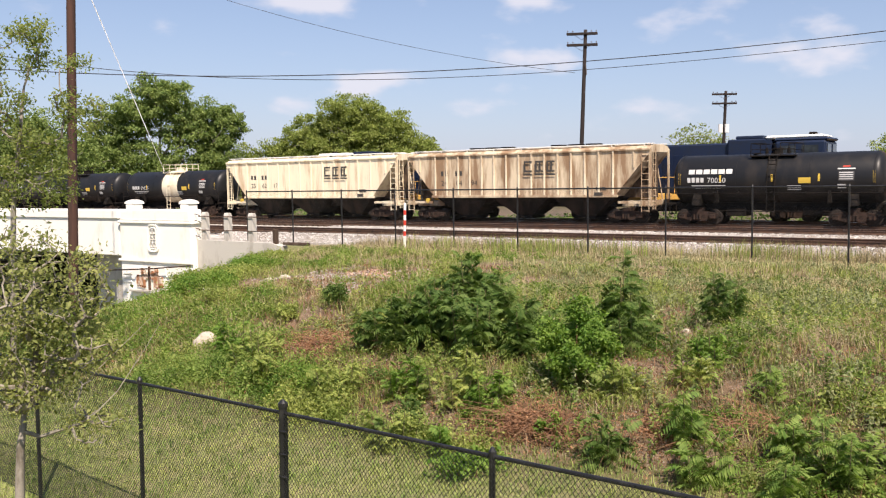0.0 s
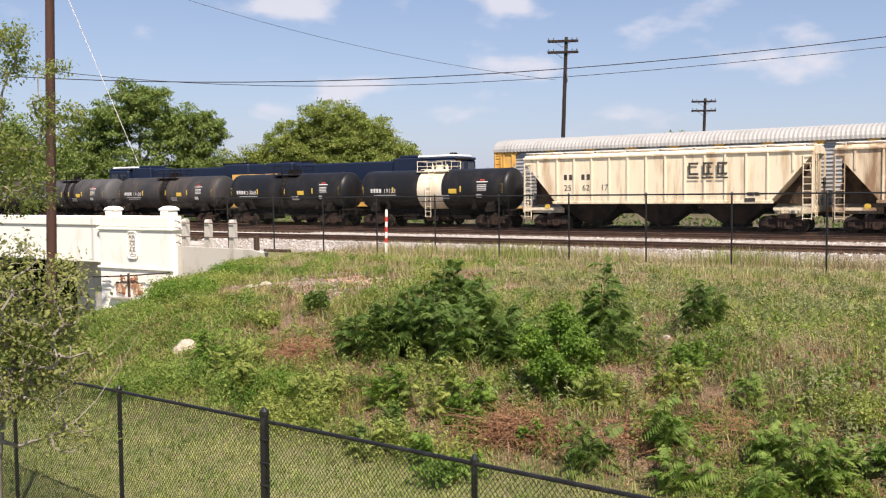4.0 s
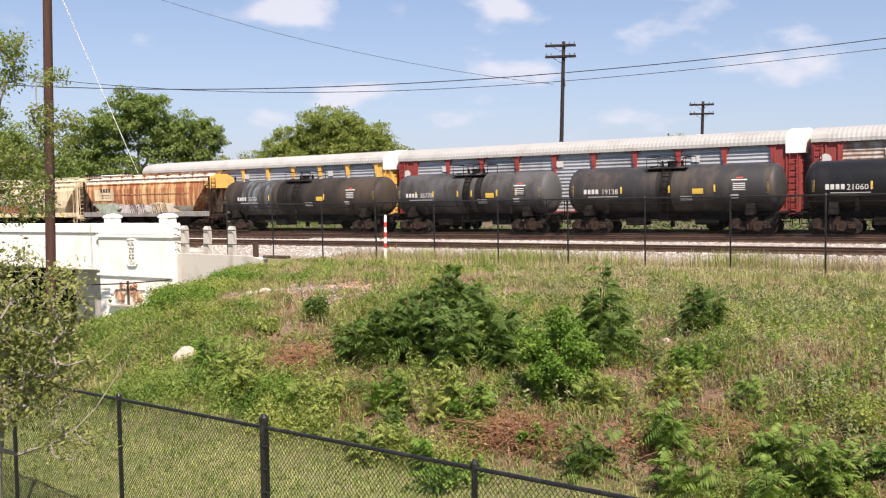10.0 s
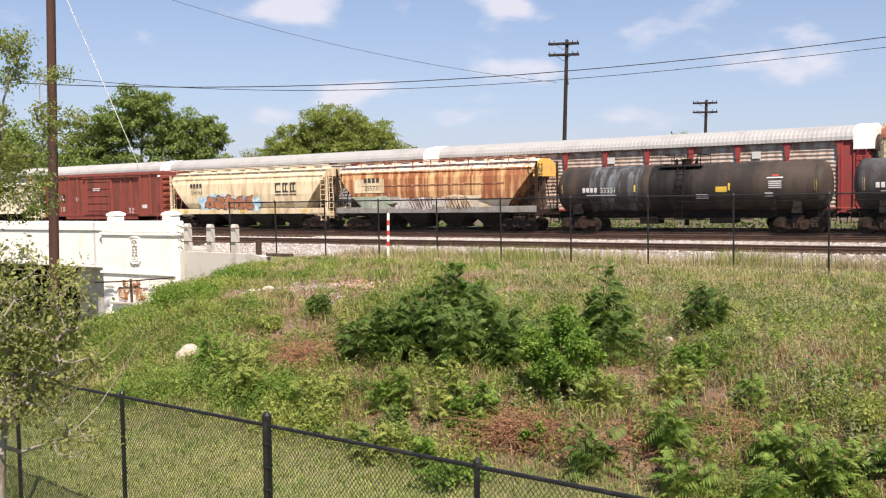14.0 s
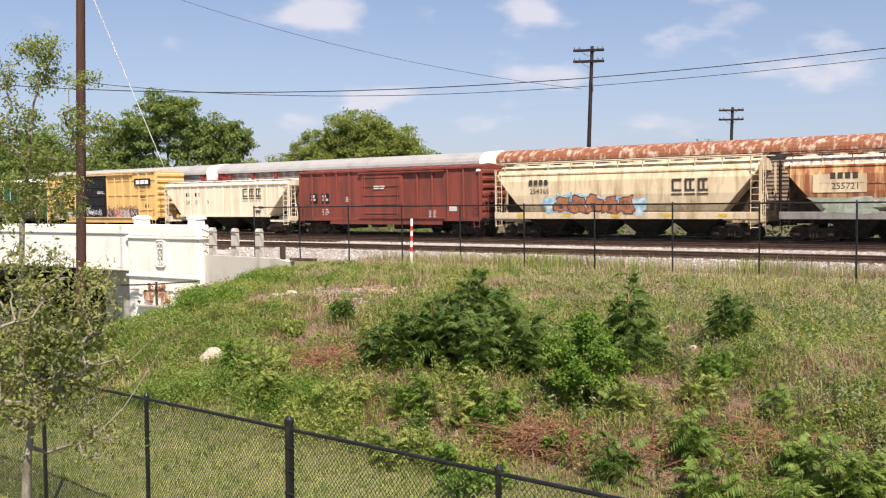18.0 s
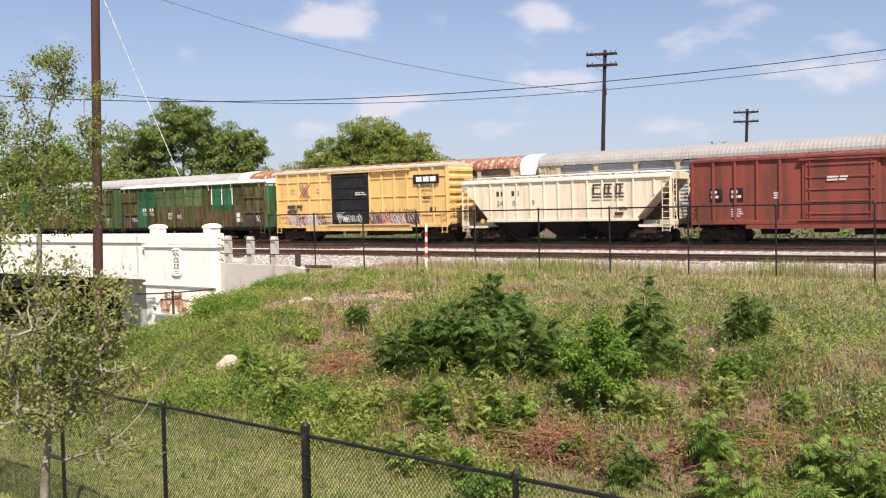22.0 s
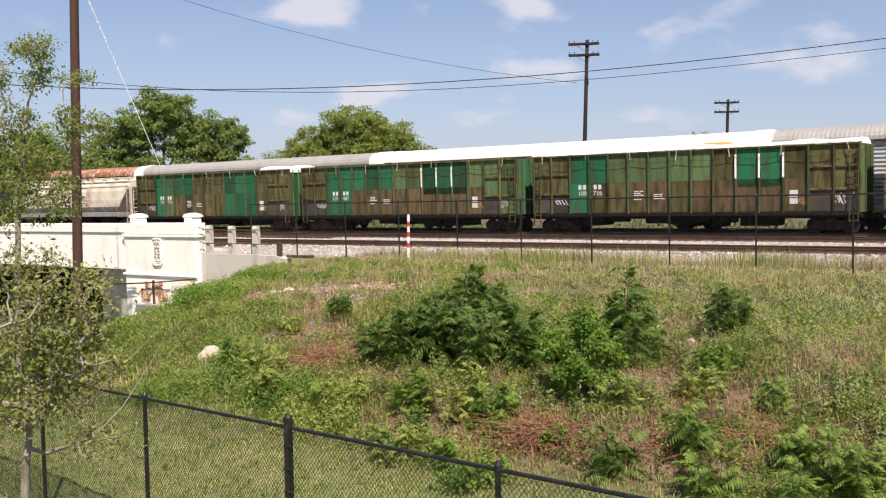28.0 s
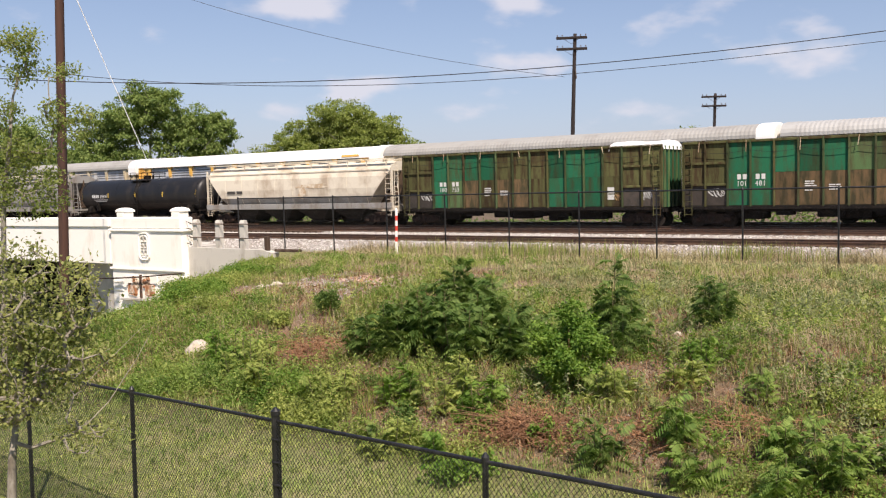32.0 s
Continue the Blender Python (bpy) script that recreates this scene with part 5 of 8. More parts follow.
    for j in range(m):
        for q in range(len(arch) - 1):
            bm.faces.new((rows[j][q], rows[j + 1][q], rows[j + 1][q + 1], rows[j][q + 1]))
    part("roof", bm, roof_m, car, smooth=False)
    for sx in (-1, 1):
        bm = BM()
        white = cap and sx > 0
        x0, x1 = sorted((sx * (hl - 0.78), sx * (hl + (0.26 if white else 0.02))))
        skin = [(y * 1.015, z + 0.05) for y, z in arch]
        extrude_profile(bm, [(-1.66, edge - 0.72)] + skin + [(1.66, edge - 0.72)] if white else [(y, z + 0.03) for y, z in arch], x0, x1)
        bmesh.ops.recalc_face_normals(bm, faces=bm.faces)
        part("roof_end_cap", bm, M_ROOFWHITE if (cap and sx > 0) else roof_m, car, "smooth white roof end cap" if cap and sx > 0 else "")
    for j in range(3):
        plate("notice_plate", car, M_STENCIL, -hl + 4 + j * 9, 4.2, 0.5, 0.4, -1.48)
    return car, hl


auto_rack("automobile carrier with silver ridged roof and yellow posts", 1, M_RACKYEL, M_GALV, M_ROOFSILVER, M_RACKYEL)
for i in (2, 3):
    c, hl = auto_rack("automobile carrier with silver ridged roof and dark red posts", i, M_RACKRED, M_GALV if i == 2 else M_RACKRUSTY, M_ROOFSILVER, M_RACKRED)
    bm = BM()
    rod(bm, (-hl + 0.75, -1.60, 3.9), (-hl + 0.75, -1.575, 3.9), 0.30, 20)
    part("round_emblem", bm, M_STENCIL, c, "white round emblem")
auto_rack("automobile carrier with a rusted roof and brown screens", 4, M_RACKTAN, M_RACKBROWN, M_RUSTROOF, M_RACKTAN)
auto_rack("automobile carrier with a grey ridged roof and tan posts", 5, M_RACKTAN, M_GALV, M_ROOFGREY, M_RACKTAN)
c, hl = auto_rack("automobile carrier with a smooth white roof and yellow ends", 6, M_RACKYEL, M_GALV, M_ROOFWHITE, M_RACKYEL, ribs=False)
plate("roof_patch", c, M_RACKYEL, hl - 2.6, 5.02, 1.7, 0.16, -1.645, 0.02, "yellow patch under the roof edge")
auto_rack("automobile carrier with a grey ridged roof and tan posts", 7, M_RACKTAN, M_GALV, M_ROOFGREY, M_RACKTAN)
auto_rack("automobile carrier with a silver ridged roof and tan posts", 8, M_RACKTAN, M_GALV, M_ROOFSILVER, M_RACKTAN)


def locomotive(label, a, b, cab):
    """cab: +1 when the cab is at the car's +x end."""
    car = rail_car("diesel_locomotive", label, a, b, "automobile train on the far track", True)
    car["category"] = "locomotive"
    hl = (b - a) / 2 - 0.5
    def X(v):
        return v * cab
    def bx(name, x0, x1, y0, y1, z0, z1, m, bev=0.04, parent=None, lab=""):
        bm = BM()
        xa, xb = sorted((X(x0), X(x1)))
        box(bm, xa, xb, y0, y1, z0, z1, bev)
        return part(name, bm, m, parent or car, lab)
    bx("frame", -hl, hl, -1.5, 1.5, 1.15, 1.55, M_RACKYEL)
    bx("fuel_tank", -2.6, 2.6, -1.35, 1.35, 0.45, 1.15, M_UNDER, 0.12)
    hood = bx("hood", -hl + 0.9, hl - 5.0, -0.95, 0.95, 1.55, 4.55, M_BLUE, 0.10)
    bx("hood_end", -hl + 0.5, -hl + 3.4, -1.35, 1.35, 3.1, 4.72, M_BLUE, 0.10, lab="flared radiator section")
    bx("hood_stripe", -hl + 0.88, -hl + 2.6, -0.965, 0.965, 1.6, 2.6, M_RACKYEL, 0.0, lab="yellow stripe")
    bx("hood_patch", -hl + 0.45, -hl + 2.4, -1.362, 1.362, 2.75, 3.85, M_RACKYEL, 0.0, lab="yellow end panel")
    for k in range(3):
        bm = BM()
        x0 = hl - 9.9 + 0.55 * k
        q4 = [bm.verts.new((X(x0 + dx), -0.972, z)) for dx, z in ((0, 1.7), (0.34, 1.7), (0.95, 3.2), (0.61, 3.2))]
        bm.faces.new(q4)
        part("hood_stripe", bm, M_RACKYEL, car, "slanted yellow stripe")
    bx("dynamic_brake_box", hl - 7.8, hl - 5.2, -1.2, 1.2, 3.6, 4.72, M_BLUE, 0.08)
    c = bx("cab", hl - 5.0, hl - 2.2, -1.48, 1.48, 1.55, 4.52, M_BLUE, 0.12)
    bx("cab_roof", hl - 5.05, hl - 2.1, -1.40, 1.40, 4.50, 4.68, M_BLUE, 0.08)
    # added white slab: the sun's highlight on the blue cab roof
    bx("roof_unit", hl - 5.6, hl - 2.4, -1.25, 1.25, 4.66, 4.86, M_ROOFWHITE, 0.10, lab="white slab imitating sunlight on the cab roof")
    bx("roof_shed", hl - 7.4, hl - 5.8, -0.9, 0.9, 4.72, 4.92, M_BLUE, 0.05)
    bx("horn", hl - 3.4, hl - 3.0, -0.25, 0.25, 4.86, 5.04, M_UNDER, 0.05)
    bx("nose", hl - 2.2, hl - 0.7, -1.0, 1.0, 1.55, 3.35, M_RACKYEL, 0.18, lab="yellow nose")
    for z0 in (3.55,):
        for x0 in (hl - 4.7, hl - 3.5):
            for y in (-1.49, 1.46):
                bx("cab_window", x0, x0 + 0.9, y, y + 0.03, z0, z0 + 0.7, M_GLASS, 0.0, c)
        for y in (-1.15, 0.25):
            bx("windshield", hl - 2.21, hl - 2.17, y, y + 0.9, 3.6, 4.3, M_GLASS, 0.0, c)
    for i in range(3):
        bm = BM()
        x = X(-hl + 1.5 + i * 1.3)
        rod(bm, (x, 0, 4.70), (x, 0, 4.86), 0.55, 18)
        part("roof_fan", bm, M_UNDER, car)
    bm = BM()
    rod(bm, (X(hl - 6.5), 0, 4.7), (X(hl - 6.5), 0, 4.95), 0.2, 10)
    part("exhaust_stack", bm, M_UNDER, car)
    bm = BM()
    for y in (-1.46, 1.46):
        for i in range(12):
            x = X(-hl + 0.3 + (2 * hl - 5.6) * i / 11)
            rod(bm, (x, y, 1.55), (x, y, 2.55), 0.022, 5)
        rod(bm, (X(-hl + 0.3), y, 2.55), (X(hl - 5.3), y, 2.55), 0.025, 5)
    part("handrail", bm, M_RACKYEL, car)
    for i in range(14):
        x = X(-hl + 3.8 + (2 * hl - 11.8) * i / 13)
        bm = BM()
        box(bm, x - 0.30, x + 0.30, -0.98, -0.95, 1.75, 3.9, 0.01)
        part("hood_door", bm, M_BLUE, car)
    for sx in (-1, 1):
        bm = BM()
        box(bm, min(sx * hl, sx * (hl + 0.12)), max(sx * hl, sx * (hl + 0.12)), -1.45, 1.45, 0.5, 1.5, 0.03)
        part("pilot", bm, M_UNDER, car)
    return car


locomotive("dark blue diesel locomotive with yellow stripes, cab trailing", -30.6, -8.5, 1)
locomotive("dark blue diesel locomotive with yellow nose, cab leading", -52.4, -30.6, -1)


def motions():
    """The cars go along the line, and their wheels roll on the rails."""
    every = [2 * k / 30 for k in range(481)]
    for thing_, s, q, way in MOVING:
        walk(thing_, [(t, rail_pose(s + way(t), q)) for t in (0, 2, 4, 6, 8, 10, 12, 14, 16, 18, 20, 22, 24, 26, 28, 30, 32)])
        rolls = [(t, math.degrees(way(t) / 0.42)) for t in every]
        for w, x in ROLLING[thing_]:
            walk(w, [(t, pose(x, 0, 0.42, 0, a, 0)) for t, a in rolls])

# ================= ground =================
def bank_profile(q):
    return float(np.interp(q, (-40, 7.6, 8.8, 11.3, 12.5, 14.5, 16.5, 20, 24, 29), (-2.8, -2.55, -2.45, -2.0, -1.75, -1.05, -0.55, -0.40, -0.28, -0.22)))


def bed_profile(q):
    return float(np.interp(q, (29, 33, 34.8, 36.4, 39.7, 41.0, 43.6, 45.5, 58.2, 60.0, 64.0, 5000), (-0.22, -0.50, -0.66, -0.20, -0.20, -0.55, -0.60, -0.20 - DROP, -0.20 - DROP, -0.85, -0.8, -0.8)))


def lump(x, y, sc):
    return noise.noise(Vector((x * sc, y * sc, 0.37)))


OPEN_A, OPEN_B = -61.0, -40.45      # the roadway under the bridge


def ground_h(s, q):
    """Height of the ground in the railway's frame."""
    if q <= 29:
        left = max(0.0, -16.0 - s)
        base = bank_profile(q - min(left * 0.40, 8.0) * (1 if q > 8 else 0))
        lawn = -2.0 - 2.4 * float(np.interp(-s, (26, 42), (0, 1)))
        crest = -0.22 - float(np.interp(-s, (25, 30.8, 33.5, 38, 41, 46), (0, 0.50, 1.05, 2.2, 3.6, 4.2)))
        f = (base + 2.0) / 1.78
        h = lawn + f * (max(crest, lawn) - lawn) if f > 0 else lawn + (base + 2.0)
        if q > 9 and s < -8:
            fan = -s * 28.0 / q
            if fan > 25:
                edge = float(np.interp(fan, (25, 28, 30.8, 33.5, 37.9, 41, 46, 60), (0.6, -0.35, -1.0, -1.65, -2.75, -3.5, -4.3, -4.4)))
                h = min(h, 2.54 - (2.54 - edge) * q / 28.0 - float(np.interp(fan, (25, 29, 33), (0.06, 0.26, 0.46))))
                h = max(h, -4.4)
        rough = float(np.interp(q, (10.5, 13, 24, 29), (0.25, 1, 1, 0.4))) * (1.0 if s > -24 else 0.4)
        h += rough * (0.16 * lump(s, q, 0.35) + 0.09 * lump(s + 40, q, 1.1) + 0.04 * lump(s, q + 9, 2.7))
        return h
    if OPEN_A < s < OPEN_B and q < 61:
        return -4.4
    h = bed_profile(q)
    if q < 34:
        h += 0.05 * lump(s, q, 1.3)
    if q > 70:
        h += 0.3 * lump(s, q, 0.02)
    return h


SOIL_SPOTS = [(-18.2, 21.2, 3.2, 2.6), (-16.2, 18.4, 1.2, 1.4), (-15.1, 16.4, 1.0, 1.0), (-23.5, 25.2, 2.2, 1.1), (-13.2, 14.6, 1.1, 1.2), (-7.1, 12.9, 1.5, 0.7), (-4.9, 13.2, 1.0, 0.6), (-6.2, 16.9, 0.8, 1.0), (-6.9, 19.0, 0.8, 1.5), (-4.95, 12.75, 0.6, 0.4),
              (-4.3, 14.9, 0.6, 0.3), (-2.2, 15.6, 0.5, 0.3), (-9.5, 12.9, 0.7, 0.5), (-20.2, 20.2, 1.6, 1.4), (-6.0, 15.2, 1.0, 0.5), (-1.0, 14.3, 0.8, 0.5), (-8.6, 13.6, 0.9, 0.35), (-0.2, 16.3, 0.5, 0.3), (-3.2, 16.6, 0.9, 0.5), (-11.8, 13.9, 0.7, 0.7),
              (-15.5, 25.0, 3.2, 1.6), (-11.0, 26.2, 3.0, 1.1), (-7.0, 25.6, 2.2, 1.0), (-19.5, 25.6, 2.6, 1.2), (-2.5, 26.4, 2.0, 0.8), (-13.0, 22.2, 1.8, 1.0)]


def soil_amount(s, q):
    v = 0.0
    for a, b, ra, rb in SOIL_SPOTS:
        d = ((s - a) / ra) ** 2 + ((q - b) / rb) ** 2
        v = max(v, math.exp(-d * 0.9))
    v += (0.40 * lump(s * 1.0, q * 1.6, 0.8) + 0.55 * lump(s, q * 1.5, 2.1)) if 12 < q < 29 else 0
    return max(0.0, min(1.0, v))


def ground_material():
    m = bpy.data.materials.new("ground_cover")
    m.use_nodes = True
    n, l = m.node_tree.nodes, m.node_tree.links
    b = n["Principled BSDF"]
    b.inputs["Roughness"].default_value = 0.95
    b.inputs["Specular IOR Level"].default_value = 0.15
    co = n.new("ShaderNodeTexCoord")
    at = n.new("ShaderNodeAttribute"); at.attribute_name = "zone"
    sp = n.new("ShaderNodeSeparateColor")
    l.new(at.outputs["Color"], sp.inputs[0])

    def nz(scale, detail=6):
        t = n.new("ShaderNodeTexNoise"); t.inputs["Scale"].default_value = scale; t.inputs["Detail"].default_value = detail
        t.inputs["Roughness"].default_value = 0.65
        l.new(co.outputs["Object"], t.inputs["Vector"])
        return t.outputs[0]

    def step(src, a, bb):
        r = n.new("ShaderNodeMapRange"); r.inputs[1].default_value = a; r.inputs[2].default_value = bb
        l.new(src, r.inputs[0])
        return r.outputs[0]

    def mix(f, c1, c2, mode="MIX"):
        x = n.new("ShaderNodeMix"); x.data_type = "RGBA"; x.blend_type = mode
        if isinstance(f, float):
            x.inputs[0].default_value = f
        else:
            l.new(f, x.inputs[0])
        for i, c in ((6, c1), (7, c2)):
            if isinstance(c, tuple):
                x.inputs[i].default_value = (*c, 1)
            else:
                l.new(c, x.inputs[i])
        return x.outputs[2]
    grass = mix(step(nz(0.8), 0.4, 0.62), (0.070, 0.074, 0.030), (0.135, 0.100, 0.056))
    grass = mix(step(nz(7.0), 0.42, 0.70), grass, (0.090, 0.060, 0.038))
    grass = mix(step(nz(24.0, 4), 0.50, 0.66), grass, (0.060, 0.066, 0.028))
    soil = mix(step(nz(3.0), 0.35, 0.65), (0.130, 0.080, 0.050), (0.235, 0.160, 0.105))
    soil = mix(step(nz(26.0, 3), 0.54, 0.68), soil, (0.36, 0.32, 0.28))
    soil = mix(step(nz(11.0, 4), 0.55, 0.72), soil, (0.105, 0.085, 0.055))
    stone = mix(step(nz(22.0, 3), 0.42, 0.6), (0.22, 0.20, 0.185), (0.56, 0.53, 0.50))
    stone = mix(step(nz(0.5), 0.45, 0.7), stone, (0.30, 0.25, 0.20))
    brown = mix(step(nz(14.0, 3), 0.4, 0.65), (0.10, 0.066, 0.046), (0.20, 0.15, 0.115))
    la = n.new("ShaderNodeAttribute"); la.attribute_name = "lawn"
    lawn = mix(step(nz(1.4), 0.4, 0.62), (0.185, 0.205, 0.080), (0.255, 0.235, 0.120))
    lawn = mix(step(nz(18.0, 4), 0.50, 0.68), lawn, (0.095, 0.110, 0.042))
    grass = mix(la.outputs["Fac"], grass, lawn)
    c = mix(sp.outputs[0], grass, soil)
    c = mix(sp.outputs[1], c, stone)
    c = mix(sp.outputs[2], c, brown)
    l.new(c, b.inputs["Base Color"])
    bp = n.new("ShaderNodeBump"); bp.inputs["Strength"].default_value = 0.8; bp.inputs["Distance"].default_value = 0.06
    l.new(nz(14.0, 5), bp.inputs["Height"]); l.new(bp.outputs[0], b.inputs["Normal"])
    return m


def build_ground():
    ss = list(np.arange(-1500, -120, 120)) + list(np.arange(-120, -62, 4)) + [-61.2, -60.8] + list(np.arange(-58, -42, 2)) + [-40.6, -40.3] + list(np.arange(-40, 6, 0.33)) + list(np.arange(6, 40, 3)) + list(np.arange(40, 1600, 130))
    qs = list(np.arange(-900, -40, 100)) + list(np.arange(-40, 4, 5)) + list(np.arange(4, 10.5, 0.8)) + list(np.arange(10.5, 30, 0.33)) + list(np.arange(30, 48, 0.6)) + list(np.arange(48, 61, 1.0)) + [61.2, 64, 70, 80, 100, 130, 170, 230, 320, 450, 700, 1100, 1800, 2800]
    ns, nq = len(ss), len(qs)
    co = np.array([(s, q, ground_h(s, q)) for s in ss for q in qs], dtype=np.float32)
    idx = np.arange(ns * nq).reshape(ns, nq)
    faces = np.stack([idx[:-1, :-1], idx[1:, :-1], idx[1:, 1:], idx[:-1, 1:]], -1).reshape(-1, 4)
    me = bpy.data.meshes.new("ground")
    me.from_pydata(co.tolist(), [], faces.tolist())
    zone = me.color_attributes.new("zone", "FLOAT_COLOR", "POINT")
    vals = np.zeros((ns * nq, 4), dtype=np.float32)
    for k, (s, q, h) in enumerate(co):
        vals[k, 3] = 1
        if q < 30.5:
            vals[k, 0] = soil_amount(s, q)
        elif q < 64:
            shoulder = float(np.interp(q, (30.5, 34.0, 35.2, 36.2), (0, 0.12, 0.75, 1)))
            vals[k, 1] = shoulder
            vals[k, 2] = max(0.0, 1 - abs(q - 38.05) / 2.6) * 1.3 + 0.9 * max(0.0, 1 - abs(q - 47.5) / 2.0) + (0.9 if q > 49.5 else 0)
            vals[k, 2] = min(1.0, vals[k, 2])
        elif q < 95:
            vals[k, 1] = 0.15
            vals[k, 2] = 0.7
    zone.data.foreach_set("color", vals.ravel())
    lawn = me.attributes.new("lawn", "FLOAT", "POINT")
    lawn.data.foreach_set("value", np.interp(co[:, 1], (-50, 11.0, 12.4, 23.5, 26.0, 33.0, 34.0), (1, 1, 0, 0, 0.8, 0.8, 0)).astype(np.float32))
    me.polygons.foreach_set("use_smooth", [True] * len(me.polygons))
    me.materials.append(ground_material())
    g = new("ground", me)
    g.matrix_basis = LINE
    return tagged(g, "grassy embankment and lawn with bare soil and ballast", "ground", kind="structure")


build_ground()

# ---- railway tracks ----
M_RAIL = mat("rusty_rail", (0.13, 0.075, 0.05), 0.6, 0.4, spots=(0.07, 0.045, 0.035), amount=0.5, scale=3.0)
M_RAILHEAD = mat("polished_railhead", (0.45, 0.43, 0.41), 0.3, 0.9)
M_TIE = mat("creosoted_tie", (0.070, 0.048, 0.036), 0.95, spots=(0.14, 0.105, 0.082), amount=0.5, scale=2.5, stretch=(1, 0.3, 1), bump=0.2, spec=0.1)


def railway_track(q, label, polished):
    t = thing("railway_track", label, "track", LINE @ pose(0, q, -DROP if polished else 0), "tracks side by side", "structure")
    for y in (-0.753, 0.753):
        bm = BM()
        prof = [(-0.07, -0.17), (0.07, -0.17), (0.07, -0.15), (0.012, -0.13), (0.012, -0.05), (0.036, -0.035), (0.036, 0.0), (-0.036, 0.0), (-0.036, -0.035), (-0.012, -0.05), (-0.012, -0.13), (-0.07, -0.15)]
        extrude_profile(bm, [(a + y, b) for a, b in prof], -170, 90)
        bmesh.ops.recalc_face_normals(bm, faces=bm.faces)
        if polished:
            for f in bm.faces:
                if f.normal.z > 0.9 and f.calc_center_median().z > -0.01:
                    f.material_index = 1
        part("rail", bm, [M_RAIL, M_RAILHEAD], t)
    n = int(260 / 0.52)
    rnd = random.Random(int(q * 10))
    vs, fs = [], []
    for i in range(n):
        x = -170 + i * 0.52 + rnd.uniform(-0.03, 0.03)
        o = len(vs)
        w, e, z = 0.115, 1.30 + rnd.uniform(-0.05, 0.05), -0.172 + rnd.uniform(-0.012, 0.0)
        for dx in (-w, w):
            for dy in (-e, e):
                for dz in (-0.16, 0):
                    vs.append((x + dx, dy, z + dz))
        fs += [tuple(o + k for k in f) for f in ((0, 1, 3, 2), (4, 6, 7, 5), (0, 4, 5, 1), (2, 3, 7, 6), (1, 5, 7, 3))]
    me = bpy.data.meshes.new("ties")
    me.from_pydata(vs, [], fs)
    me.materials.append(M_TIE)
    o = new("ties", me)
    o.parent = t
    tagged(o, "dark weathered wooden ties", kind="stuff")
    return t


railway_track(38.05, "empty rusty siding on dark wooden ties", False)
railway_track(47.5, "empty main track on wooden ties", True)
railway_track(Q_NEAR, "main track under the freight train", True)
railway_track(Q_FAR, "far track under the automobile train", True)

# ---- fences ----
M_FENCE = mat("black_vinyl_fence", (0.012, 0.012, 0.013), 0.4, spots=(0.03, 0.03, 0.03), amount=0.4, scale=6.0)
M_MESH = mat("black_mesh_wire", (0.02, 0.021, 0.02), 0.5)


def diamond_mesh(bm, x0, x1, z0, z1, cell_w, cell_h, r):
    """Two families of slanting wires."""
    slope = cell_h / cell_w
    run = (z1 - z0) / slope
    k = int((x1 - x0 + run) / cell_w) + 1
    for i in range(k):
        for sgn in (1, -1):
            a = x0 - run + i * cell_w if sgn > 0 else x0 + i * cell_w
            b = a + sgn * run
            za, zb = z0, z1
            xa, xb = a, b
            if xa == xb:
                continue
            def clip(x, za=za, xa=xa, xb=xb):
                return z0 + (z1 - z0) * (x - xa) / (xb - xa)
            lo, hi = min(xa, xb), max(xa, xb)
            lo2, hi2 = max(lo, x0), min(hi, x1)
            if hi2 - lo2 < 0.02:
                continue
            rod(bm, (lo2, 0.003 * sgn, clip(lo2)), (hi2, 0.003 * sgn, clip(hi2)), r, 3, caps=False)


